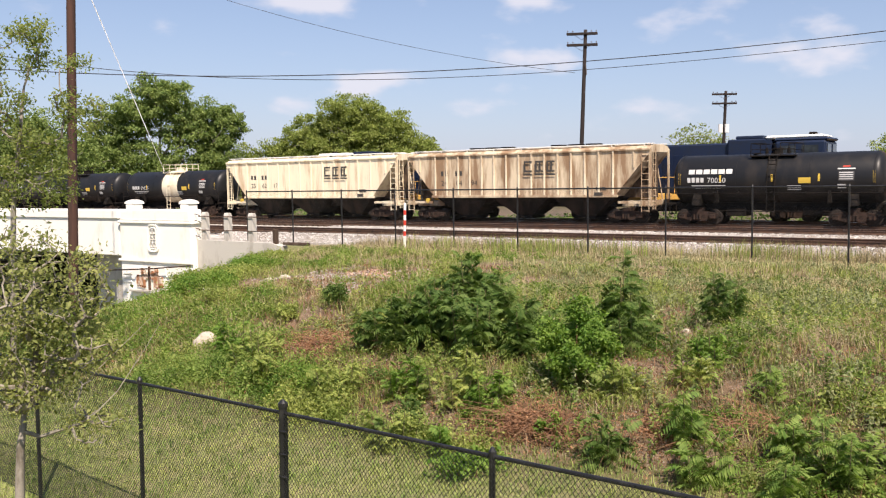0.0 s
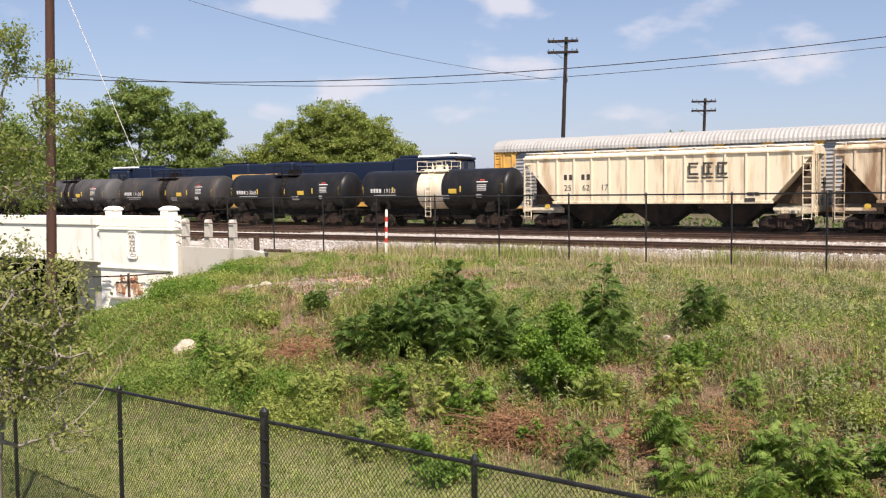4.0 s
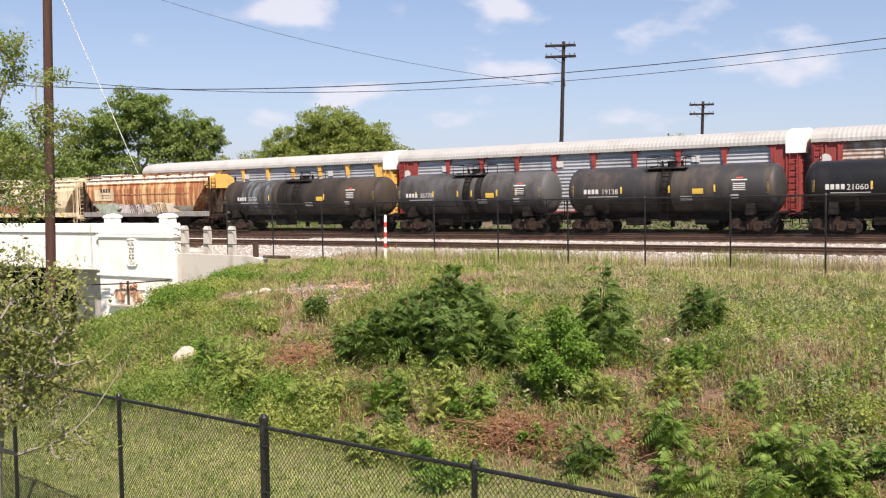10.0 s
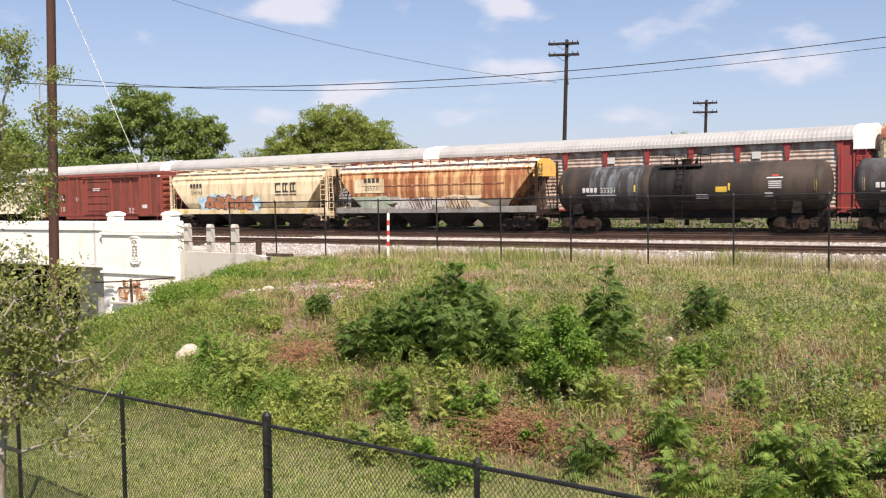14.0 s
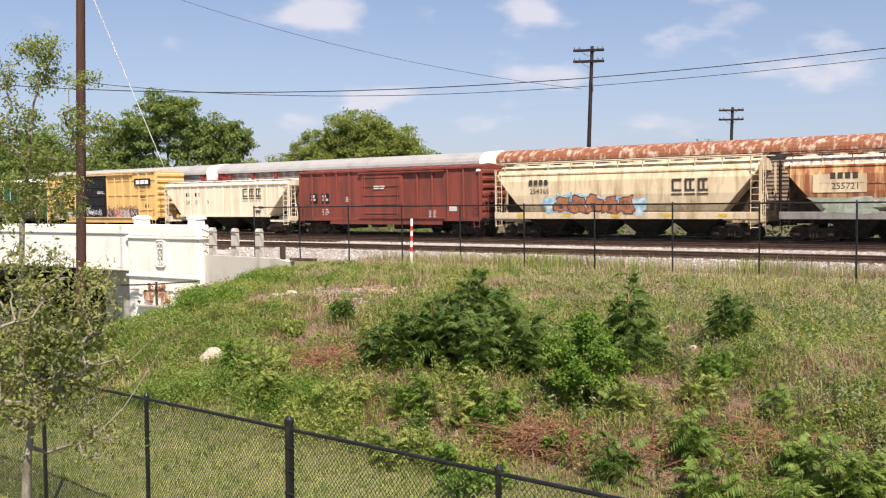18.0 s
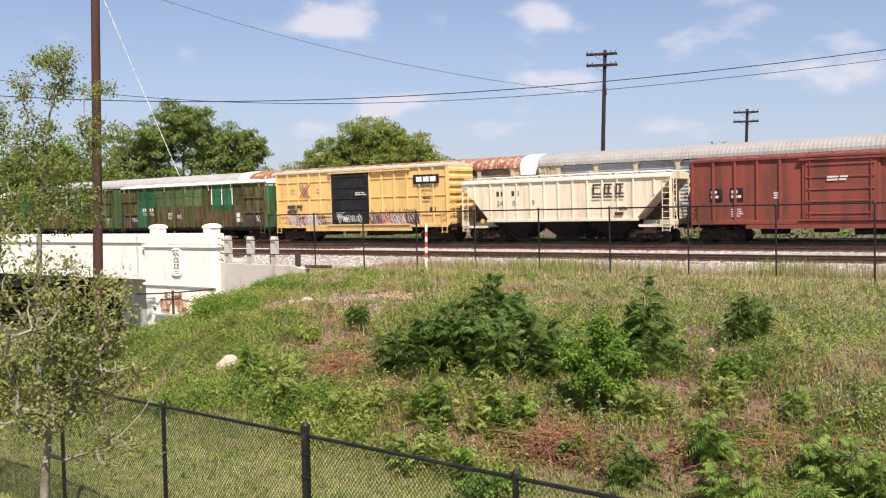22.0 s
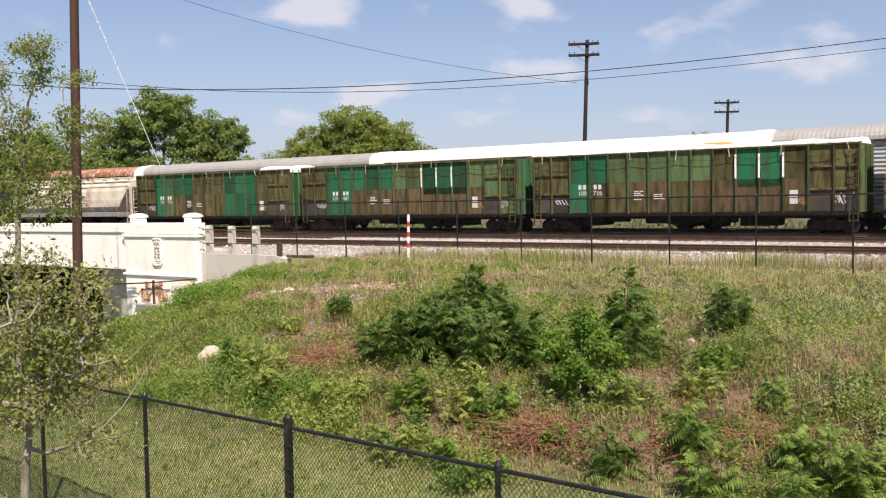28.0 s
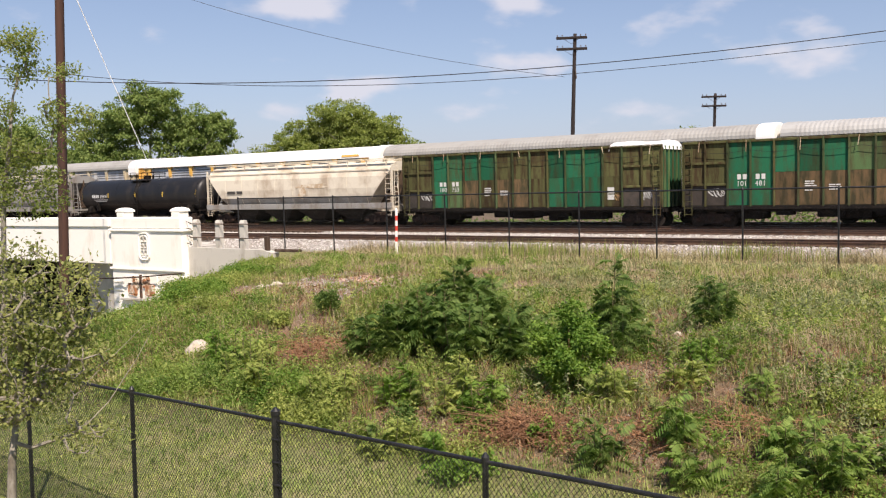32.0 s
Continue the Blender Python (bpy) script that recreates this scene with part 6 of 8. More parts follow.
def near_fence():
    """A fence that leaves the line of the railway by a few degrees and falls with the lawn; x runs along it."""
    base = pose(-1.857, 10.34, 0.404, 0, 0, -40.38)
    f = thing("chain_link_fence", "black vinyl-coated chain-link fence across the lawn", "fence", base)
    back = LINE.inverted() @ base
    fall, step = 0.0385, 3.05
    xs = [step * k for k in range(-7, 5)]

    def lawn(x):
        p = back @ Vector((x, 0, 0))
        q = LINE @ Vector((p.x, p.y, ground_h(p.x, p.y)))
        return q.z - 0.404

    def lean(bm):
        for v in bm.verts:
            v.co.z += fall * v.co.x
    for x in xs:
        thick = abs(x) < 0.01
        top = fall * x + (0.10 if thick else 0.03)
        bm = BM()
        rod(bm, (x, 0, lawn(x) - 0.15), (x, 0, top), 0.050 if thick else 0.031, 12)
        p = part("post", bm, M_FENCE, f, "thick terminal post" if thick else "")
        bm = BM()
        rod(bm, (x, 0, top - 0.03), (x, 0, top + 0.02), 0.058 if thick else 0.039, 12)
        rod(bm, (x, 0, top + 0.02), (x, 0, top + 0.06), 0.053 if thick else 0.037, 12, r2=0.015)
        part("cap", bm, M_FENCE, p)
        if thick:
            for k in range(7):
                z = -0.21 - 0.27 * k
                bm = BM()
                rod(bm, (x, 0, z - 0.015), (x, 0, z + 0.015), 0.058, 12)
                rod(bm, (x, -0.05, z), (x + 0.09, -0.02, z), 0.014, 6)
                part("tension_band", bm, M_FENCE, p)
            bm = BM()
            rod(bm, (x + 0.09, -0.015, -2.12), (x + 0.09, -0.015, -0.03), 0.008, 6)
            part("tension_bar", bm, M_FENCE, p)
    bm = BM()
    rod(bm, (xs[0], 0, fall * xs[0]), (xs[-1], 0, fall * xs[-1]), 0.022, 10)
    part("top_rail", bm, M_FENCE, f)
    bm = BM()
    rod(bm, (xs[0], -0.03, fall * xs[0] - 2.18), (xs[-1], -0.03, fall * xs[-1] - 2.18), 0.006, 4)
    part("bottom_wire", bm, M_MESH, f)
    bm = BM()
    for a, b in zip(xs[:-1], xs[1:]):
        diamond_mesh(bm, a, b, -2.20, 0.015, 0.056, 0.066, 0.0030)
    lean(bm)
    o = part("wire_mesh", bm, M_MESH, f, "woven black wire mesh")
    o.location = (0, -0.030, 0)


def crest_fence():
    f = thing("chain_link_fence", "black chain-link fence along the top of the embankment", "fence", LINE @ pose(0, 30.6, 0))
    n = 20
    for i in range(n):
        x = -32.4 + 2.98 * i
        bm = BM()
        z0 = ground_h(x, 30.6) - 0.2
        rod(bm, (x, 0, z0), (x, 0, 2.20), 0.032, 8)
        p = part("post", bm, M_FENCE, f)
        bm = BM()
        rod(bm, (x, 0, 2.18), (x, 0, 2.26), 0.05, 8, r2=0.02)
        part("cap", bm, M_FENCE, p)
    x1 = -32.4 + 2.98 * (n - 1)
    bm = BM()
    rod(bm, (-32.4, 0, 2.18), (x1, 0, 2.18), 0.028, 8)
    part("top_rail", bm, M_FENCE, f)
    bm = BM()
    diamond_mesh(bm, -32.4, x1, -0.2, 2.17, 0.11, 0.11, 0.0016)
    o = part("wire_mesh", bm, M_MESH, f, "fine black wire mesh")
    o.location = (0, -0.04, 0)


near_fence()
crest_fence()

# marker post
mk = thing("marker_post", "white post with red bands beside the fence", "post", upright(-22.55, 30.0, -0.25))
bm = BM(); rod(bm, (0, 0, 0.0), (0.03, 0, 1.88), 0.055, 12); rod(bm, (0.03, 0, 1.88), (0.03, 0, 1.92), 0.055, 12, r2=0.02)
part("post", bm, M_WHITE, mk)
M_REDBAND = mat("red_band", (0.55, 0.05, 0.03), 0.5)
for z in (0.55, 1.0, 1.42):
    bm = BM(); rod(bm, (0.03 * z / 1.88, 0, z), (0.03 * z / 1.88, 0, z + 0.20), 0.060, 12)
    part("band", bm, M_REDBAND, mk, "red band")

# ---- the concrete road bridge ----
M_CONC = mat("whitewashed_concrete", (0.85, 0.83, 0.77), 0.8, spots=(0.68, 0.63, 0.54), amount=0.28, scale=0.9, stretch=(1, 1, 0.35), bump=0.12, grain=0.06)
M_CONC2 = mat("weathered_concrete", (0.50, 0.475, 0.43), 0.85, spots=(0.34, 0.31, 0.27), amount=0.5, scale=1.4, stretch=(1, 1, 0.4), bump=0.2, grain=0.12)
M_RELIEF = mat("relief_rust", (0.30, 0.13, 0.06), 0.9, spots=(0.62, 0.55, 0.46), amount=0.55, scale=4.0, bump=0.2)
M_IRON = mat("dark_iron", (0.05, 0.04, 0.035), 0.7, 0.3, spots=(0.16, 0.08, 0.05), amount=0.6, scale=6.0)




def bridge():
    b = thing("road_bridge", "white concrete bridge with square end pylon over a road", "bridge", LINE @ pose(0, 28.0, 0), kind="structure")

    def bx(name, x0, x1, y0, y1, z0, z1, m=M_CONC, bev=0.03, parent=None, lab=""):
        bm = BM()
        box(bm, x0, x1, y0, y1, z0, z1, bev)
        return part(name, bm, m, parent or b, lab)
    # span: fascia girder and parapet
    bx("fascia", -66, -38.9, 0.10, 0.80, -0.92, 0.92)
    bx("parapet_coping", -66, -38.85, 0.02, 0.88, 0.92, 1.38, M_CONC, 0.04)
    # end pylon
    py = bx("pylon", -38.70, -33.42, 0.0, 0.75, -5.0, 0.80, M_CONC, 0.05)
    bx("pylon_cornice", -38.80, -33.32, -0.08, 0.82, 0.72, 0.84, M_CONC, 0.03)
    bx("pylon_top", -38.65, -33.46, -0.02, 0.75, 0.84, 1.40, M_CONC, 0.06)
    bx("belt_course", -38.80, -33.32, -0.09, 0.02, -1.16, -1.04, M_CONC, 0.03)
    for x in (-37.97, -33.92):
        bm = BM()
        box(bm, x - 0.30, x + 0.30, 0.06, 0.66, 1.38, 1.66, 0.05)
        f = part("finial", bm, M_CONC, b)
        bm = BM()
        pts = [(0.35, 1.66), (0.35, 1.73), (0.30, 1.79), (0.19, 1.85), (0.07, 1.87)]
        rings = [[bm.verts.new((x + r * cx, 0.375 + r * 0.9 * cy, z)) for cx, cy in ((-1, -1), (1, -1), (1, 1), (-1, 1))] for r, z in pts]
        for i in range(4):
            for k in range(4):
                bm.faces.new((rings[i][k], rings[i][(k + 1) % 4], rings[i + 1][(k + 1) % 4], rings[i + 1][k]))
        bm.faces.new(rings[-1]); bm.faces.new(rings[0][::-1])
        part("finial_cap", bm, M_CONC, f)
    # shield relief: an upright oval frame with scrolls
    sh = bx("shield_relief", -36.42, -35.78, -0.03, 0.01, -0.62, 0.62, M_CONC, 0.02, lab="weathered ornamental relief")
    for off, w in ((0.0, 0.045), (0.13, 0.03)):
        pts = []
        for k in range(25):
            a = 2 * math.pi * k / 24
            pts.append((-36.1 + (0.36 - off) * max(-1, min(1, 1.35 * math.cos(a))), -0.05, 0.02 + (0.64 - off) * max(-1, min(1, 1.12 * math.sin(a)))))
        bm = BM()
        tube(bm, pts, w, 5)
        part("relief_frame", bm, M_CONC, sh)
    for z, r in ((0.34, 0.13), (0.02, 0.10), (-0.30, 0.13)):
        for x in (-36.22, -35.98):
            bm = BM()
            tube(bm, [(x + r * 0.8 * math.cos(k * 0.7), -0.06, z + r * math.sin(k * 0.7)) for k in range(9)], 0.028, 5)
            part("scroll", bm, M_CONC2, sh)
    # framed plaque with two rusted figures
    pl = bx("plaque", -37.6, -35.25, -0.05, 0.01, -2.50, -1.40, M_CONC, 0.02)
    for sx in (-1, 1):
        for lab, x0, x1, z0, z1 in (("body", 0.32, 0.62, -2.40, -1.62), ("wing", 0.58, 0.98, -2.36, -1.78), ("head", 0.40, 0.66, -1.66, -1.42), ("scroll", 0.14, 0.34, -2.0, -1.55)):
            xa, xb = sorted((-36.42 + sx * x0, -36.42 + sx * x1))
            bx("plaque_figure", xa, xb, -0.13, -0.04, z0, z1, M_RELIEF, 0.08, pl, "rust-stained ornamental block")
    bx("plaque_bar", -36.46, -36.38, -0.15, -0.04, -2.55, -1.35, M_IRON, 0.0, pl)
    bx("plaque_sill", -37.9, -35.0, -0.20, 0.0, -2.62, -2.50, M_CONC2, 0.02, pl)
    for z in (-1.75, -1.95, -2.15):
        for x in (-38.2, -34.6):
            bx("plaque_groove", x - 0.35, x + 0.35, -0.04, 0.0, z - 0.05, z + 0.05, M_CONC, 0.01)
    # a low cable running past the pylon
    bm = BM()
    tube(bm, [(-42.5 + 9.3 * k / 10, -0.28, -1.72 + 0.55 * k / 10 - 0.10 * math.sin(math.pi * k / 10)) for k in range(11)], 0.035, 5)
    part("cable", bm, M_IRON, b, "thin black cable")
    # abutment inside the opening, far abutment, deck
    bx("abutment", -40.45, -38.8, 0.9, 34.0, -5.0, -0.75, M_CONC2, 0.03)
    bx("abutment", -62.6, -61.0, 0.2, 34.0, -5.0, -0.92, M_CONC2, 0.03)
    bx("deck", -66, -38.8, 0.85, 34.0, -0.92, -0.42, M_CONC2, 0.0)
    bx("pier", -43.0, -40.45, 1.6, 2.3, -5.0, -0.92, M_CONC2, 0.03)
    # wing wall with its railing
    bm = BM()
    extrude_profile(bm, [(-33.42, -3.0), (-28.0, -3.0), (-28.0, -0.18), (-28.6, -0.05), (-33.42, 0.0)], 0.35, 0.75, axis="y")
    bmesh.ops.recalc_face_normals(bm, faces=bm.faces)
    part("wing_wall", bm, M_CONC2, b, "stained grey concrete wing wall")
    bm = BM()
    extrude_profile(bm, [(-0.14, 0.0), (0.14, 0.0), (0.12, 1.18), (0.06, 1.30), (-0.06, 1.30), (-0.12, 1.18)], -0.14, 0.14)
    bmesh.ops.recalc_face_normals(bm, faces=bm.faces)
    p = part("railing_post", bm, M_CONC2, b, "weathered tapered concrete post")
    p.matrix_basis = pose(-33.02, 0.55, -0.02)
    for x in (-31.5, -29.93):
        share(p, b, pose(x, 0.55, -0.05))
    for z in (0.45, 1.08):
        bm = BM()
        rod(bm, (-33.3, 0.38, z), (-28.8, 0.38, z), 0.022, 6)
        part("railing_bar", bm, M_IRON, b)
    for x in (-33.2,):
        for z in (0.2, 0.55, 0.9, 1.2):
            bm = BM()
            rod(bm, (x - 0.25, 0.3, z), (x + 0.1, 0.3, z - 0.08), 0.018, 5)
            part("bracket", bm, M_IRON, b)
    bx("timber_stub", -28.0, -26.6, 0.45, 0.7, -0.12, 0.0, M_TIE, 0.02)
    bx("stub_post", -28.6, -28.4, 0.45, 0.65, -0.1, 0.55, M_TIE, 0.02)


bridge()
M_ASPHALT = mat("asphalt", (0.055, 0.054, 0.052), 0.9, spots=(0.09, 0.088, 0.085), amount=0.5, scale=3.0, bump=0.2)
bm = BM()
box(bm, -59.5, -42.2, 12.0, 62.0, -4.38, -4.34)
rd = part("road", bm, M_ASPHALT)
rd.matrix_basis = LINE
tagged(rd, "asphalt road passing under the bridge", "road", kind="structure")

# ---- poles and wires ----
M_POLE = mat("weathered_pole", (0.072, 0.034, 0.024), 0.9, spots=(0.030, 0.018, 0.015), amount=0.6, scale=4.0, stretch=(1, 1, 0.08), bump=0.3)
M_POLEDARK = mat("dark_creosoted_pole", (0.030, 0.021, 0.019), 0.9, spots=(0.016, 0.012, 0.011), amount=0.6, scale=4.0, stretch=(1, 1, 0.08), bump=0.3)
M_WIRE = mat("black_cable", (0.02, 0.02, 0.022), 0.6)
M_INSUL = mat("insulator", (0.10, 0.075, 0.06), 0.3)


def utility_pole(x, y, z0, z1, arms, label, r0=0.19, r1=0.13, lean=0.0, arm_w=2.5, turn=-20.0, wood=None):
    wood = wood or M_POLE
    p = thing("utility_pole", label, "utility pole", pose(x, y, z0))
    h = z1 - z0
    bm = BM()
    n = 9
    tube(bm, [(lean * i / n, 0, h * i / n) for i in range(n + 1)], [r0 + (r1 - r0) * i / n for i in range(n + 1)], 10)
    part("pole", bm, wood, p, smooth=True)
    for za in arms:
        bm = BM()
        box(bm, -arm_w / 2, arm_w / 2, -0.07, 0.07, -0.09, 0.09, 0.01)
        box(bm, -arm_w / 2, arm_w / 2, 0.30, 0.42, -0.09, 0.09, 0.01)
        arm = part("crossarm", bm, wood, p)
        arm.matrix_basis = pose(lean * za / h, -0.18, h - za, 0, 0, turn)
        for u in (-0.46, -0.30, 0.30, 0.46):
            bm = BM()
            rod(bm, (u * arm_w, 0, 0.07), (u * arm_w, 0, 0.17), 0.02, 6)
            rod(bm, (u * arm_w, 0, 0.15), (u * arm_w, 0, 0.27), 0.06, 8, r2=0.03)
            part("insulator", bm, M_INSUL, arm)
        for u in (-0.28, 0.28):
            bm = BM()
            rod(bm, (u * arm_w, -0.07, -0.05), (0, -0.03, -0.55), 0.018, 5)
            part("brace", bm, wood, arm)
    return p


pole_a = utility_pole(-14.0, 34.0, -4.2, 14.0, (0.7,), "tall brown wooden utility pole beside the bridge", 0.19, 0.15, 0.45)
pole_b = utility_pole(12.0, 80.0, -1.2, 15.4, (0.35, 1.3), "wooden utility pole with two crossarms behind the tracks", 0.21, 0.15, 0.35, 2.65, -14.0, M_POLEDARK)
pole_c = utility_pole(30.6, 100.0, -1.2, 11.9, (0.35, 1.35), "distant wooden utility pole with two crossarms and a transformer", 0.20, 0.15, 0.2, 2.6, -14.0, M_POLEDARK)
for dx in (-0.35, 0.35):
    bm = BM()
    rod(bm, (dx, -0.2, 8.6), (dx, -0.2, 9.5), 0.24, 10)
    part("transformer", bm, M_WHITE, pole_c, "pale grey transformer can")
bm = BM()
rod(bm, (0.35, -0.3, 13.6), (0.42, -0.3, 12.7), 0.05, 6)
part("cutout", bm, M_INSUL, pole_b)


def cable(pts, r, material, label):
    bm = BM()
    tube(bm, pts, r, 5)
    return tagged(part("overhead_wire", bm, material), label, "wire", "overhead wires")


def sagging(fn, x0, x1, y, r, label, n=40):
    cable([(x0 + (x1 - x0) * i / n, y, fn(x0 + (x1 - x0) * i / n)) for i in range(n + 1)], r, M_WIRE, label)


def aloft(a, b, c, d):
    """Heights of a wire that hangs beyond the far track."""
    return lambda x: 3.2 + 1.5 * (a - 3.2) + b * x + c / 1.5 * x ** 2 + d / 2.25 * x ** 3


sagging(aloft(9.731, 0.05005, 0.001589, -0.0000089), -90, 90, 90.0, 0.046, "thick black overhead cable spanning the tracks")
sagging(aloft(9.291, 0.03695, 0.002269, -0.0000244), -66, 66, 90.3, 0.032, "thin black overhead cable spanning the tracks")
sagging(aloft(10.869, -0.18349, 0.004115, 0.0), -60, 12.9, 90.1, 0.021, "thin wire falling to meet the lower cable")

# ================= plants =================
def leaf_material(name, base, second, rough=0.6, through=0.35):
    m = bpy.data.materials.new(name)
    m.use_nodes = True
    n, l = m.node_tree.nodes, m.node_tree.links
    b = n["Principled BSDF"]
    b.inputs["Roughness"].default_value = rough
    b.inputs["Specular IOR Level"].default_value = 0.14
    g = n.new("ShaderNodeNewGeometry")
    mx = n.new("ShaderNodeMix"); mx.data_type = "RGBA"
    mx.inputs[6].default_value = (*base, 1); mx.inputs[7].default_value = (*second, 1)
    co = n.new("ShaderNodeTexCoord")
    nz = n.new("ShaderNodeTexNoise"); nz.inputs["Scale"].default_value = 1.3; nz.inputs["Detail"].default_value = 3
    l.new(co.outputs["Object"], nz.inputs["Vector"])
    mr = n.new("ShaderNodeMapRange"); mr.inputs[1].default_value = 0.35; mr.inputs[2].default_value = 0.65; mr.inputs[3].default_value = -0.3; mr.inputs[4].default_value = 0.5
    l.new(nz.outputs[0], mr.inputs[0])
    ad = n.new("ShaderNodeMath"); ad.operation = "MULTIPLY_ADD"; ad.use_clamp = True
    ad.inputs[1].default_value = 0.8
    l.new(g.outputs["Random Per Island"], ad.inputs[0]); l.new(mr.outputs[0], ad.inputs[2])
    l.new(ad.outputs[0], mx.inputs[0])
    l.new(mx.outputs[2], b.inputs["Base Color"])
    tr = n.new("ShaderNodeBsdfTranslucent")
    hs = n.new("ShaderNodeHueSaturation"); hs.inputs["Saturation"].default_value = 1.15; hs.inputs["Value"].default_value = 1.5
    l.new(mx.outputs[2], hs.inputs["Color"]); l.new(hs.outputs[0], tr.inputs[0])
    ms = n.new("ShaderNodeMixShader"); ms.inputs[0].default_value = through
    l.new(b.outputs[0], ms.inputs[1]); l.new(tr.outputs[0], ms.inputs[2])
    l.new(ms.outputs[0], n["Material Output"].inputs[0])
    return m


L_FAR = leaf_material("far_tree_leaves", (0.105, 0.165, 0.046), (0.250, 0.310, 0.100))
L_FAR2 = leaf_material("far_round_tree_leaves", (0.155, 0.205, 0.048), (0.285, 0.325, 0.100))
L_PALE = leaf_material("pale_young_leaves", (0.14, 0.185, 0.055), (0.27, 0.30, 0.095), through=0.5)
L_APPLE = leaf_material("small_tree_leaves", (0.140, 0.172, 0.052), (0.360, 0.370, 0.145), through=0.45)
L_CREST = leaf_material("yellowing_blades", (0.285, 0.245, 0.120), (0.480, 0.420, 0.245), through=0.3)
L_SUMAC = leaf_material("dark_compound_leaves", (0.060, 0.115, 0.026), (0.170, 0.235, 0.066))
L_BRIGHT = leaf_material("bright_shrub_leaves", (0.085, 0.172, 0.028), (0.215, 0.310, 0.066))
L_WEED = leaf_material("weed_leaves", (0.140, 0.195, 0.044), (0.350, 0.385, 0.115))
L_FERN = leaf_material("fern_leaves", (0.085, 0.155, 0.032), (0.250, 0.330, 0.085))
L_GREYWEED = leaf_material("grey_green_weed_leaves", (0.165, 0.195, 0.090), (0.330, 0.350, 0.175))
L_GRASS = leaf_material("green_blades", (0.150, 0.195, 0.056), (0.370, 0.380, 0.150))
L_DRY = leaf_material("dry_blades", (0.25, 0.195, 0.110), (0.42, 0.35, 0.22), through=0.25)
L_LAWN = leaf_material("lawn_blades", (0.165, 0.245, 0.064), (0.370, 0.400, 0.145))
L_DEAD = leaf_material("dead_brown_leaves", (0.15, 0.070, 0.038), (0.36, 0.20, 0.11), through=0.15)
# translucent white puts the steel wire's sun glint into its colour
M_GUY = leaf_material("pale_guy_sleeve", (0.80, 0.80, 0.80), (0.85, 0.85, 0.85), through=0.5)
cable([Vector((-13.65, 34.0, 11.35)).lerp(Vector((-38.7, 132.0, -0.9)), k / 12) for k in range(13)], 0.024, M_GUY, "pale guy wire slanting down from the pole")
M_TWIG = mat("dry_twig", (0.30, 0.165, 0.092), 0.9, spots=(0.19, 0.095, 0.052), amount=0.5, scale=8.0, random_tint=0.2)
M_BARK = mat("grey_bark", (0.26, 0.235, 0.195), 0.9, spots=(0.13, 0.11, 0.085), amount=0.5, scale=9.0, stretch=(1, 1, 0.3), bump=0.3, spec=0.15)
M_SHOOT = mat("pale_shoot_bark", (0.36, 0.32, 0.26), 0.85, spots=(0.24, 0.20, 0.16), amount=0.5, scale=12.0)
M_STALK = mat("green_stalk", (0.13, 0.12, 0.05), 0.8)
RNG = np.random.default_rng(7)


def leaf_cloud(name, pos, size, material, parent, up=0.4, long=1.6, vary=0.4, lean=None):
    """Each place becomes one small bent leaf of two halves."""
    n = len(pos)
    d = RNG.normal(size=(n, 3)); d[:, 2] -= 0.25
    if lean is not None:
        d += lean
    d /= np.linalg.norm(d, axis=1, keepdims=True)
    nr = RNG.normal(size=(n, 3)); nr[:, 2] = np.abs(nr[:, 2]) + up
    side = np.cross(d, nr); side /= np.linalg.norm(side, axis=1, keepdims=True) + 1e-9
    nn = np.cross(side, d)
    sz = size * (1 + vary * (RNG.random((n, 1)) * 2 - 1))
    p = np.asarray(pos)
    v = np.stack([p, p + d * sz * 0.5 * long + side * sz * 0.42 + nn * sz * 0.10, p + d * sz * long - nn * sz * 0.12, p + d * sz * 0.5 * long - side * sz * 0.42 + nn * sz * 0.10], 1).reshape(-1, 3)
    f = (np.arange(n)[:, None] * 4 + np.array([[0, 1, 2, 3]])).astype(np.int32)
    me = bpy.data.meshes.new(name)
    me.vertices.add(n * 4); me.vertices.foreach_set("co", v.astype(np.float32).ravel())
    me.loops.add(n * 4); me.loops.foreach_set("vertex_index", f.ravel())
    me.polygons.add(n); me.polygons.foreach_set("loop_start", np.arange(0, n * 4, 4, dtype=np.int32))
    me.update(calc_edges=True)
    me.materials.append(material)
    o = new(name, me)
    if parent is not None:
        o.parent = parent
    return o


def lobed_points(lobes, count, clump, per):
    """Places in clumps near the skins of ellipsoid lobes."""
    vol = np.array([(a[3] * a[4] * a[5]) ** 0.66 for a in lobes])
    out = []
    k = max(1, count // per)
    for i in RNG.choice(len(lobes), size=k, p=vol / vol.sum()):
        cx, cy, cz, rx, ry, rz = lobes[i]
        d = RNG.normal(size=3); d /= np.linalg.norm(d)
        rr = RNG.uniform(0.35, 1.0) ** 0.5
        c = np.array([cx + d[0] * rx * rr, cy + d[1] * ry * rr, cz + d[2] * rz * rr])
        m = int(per * RNG.uniform(0.5, 1.5))
        out.append(c + RNG.normal(size=(m, 3)) * clump * np.array([1, 1, 0.65]))
    return np.concatenate(out)


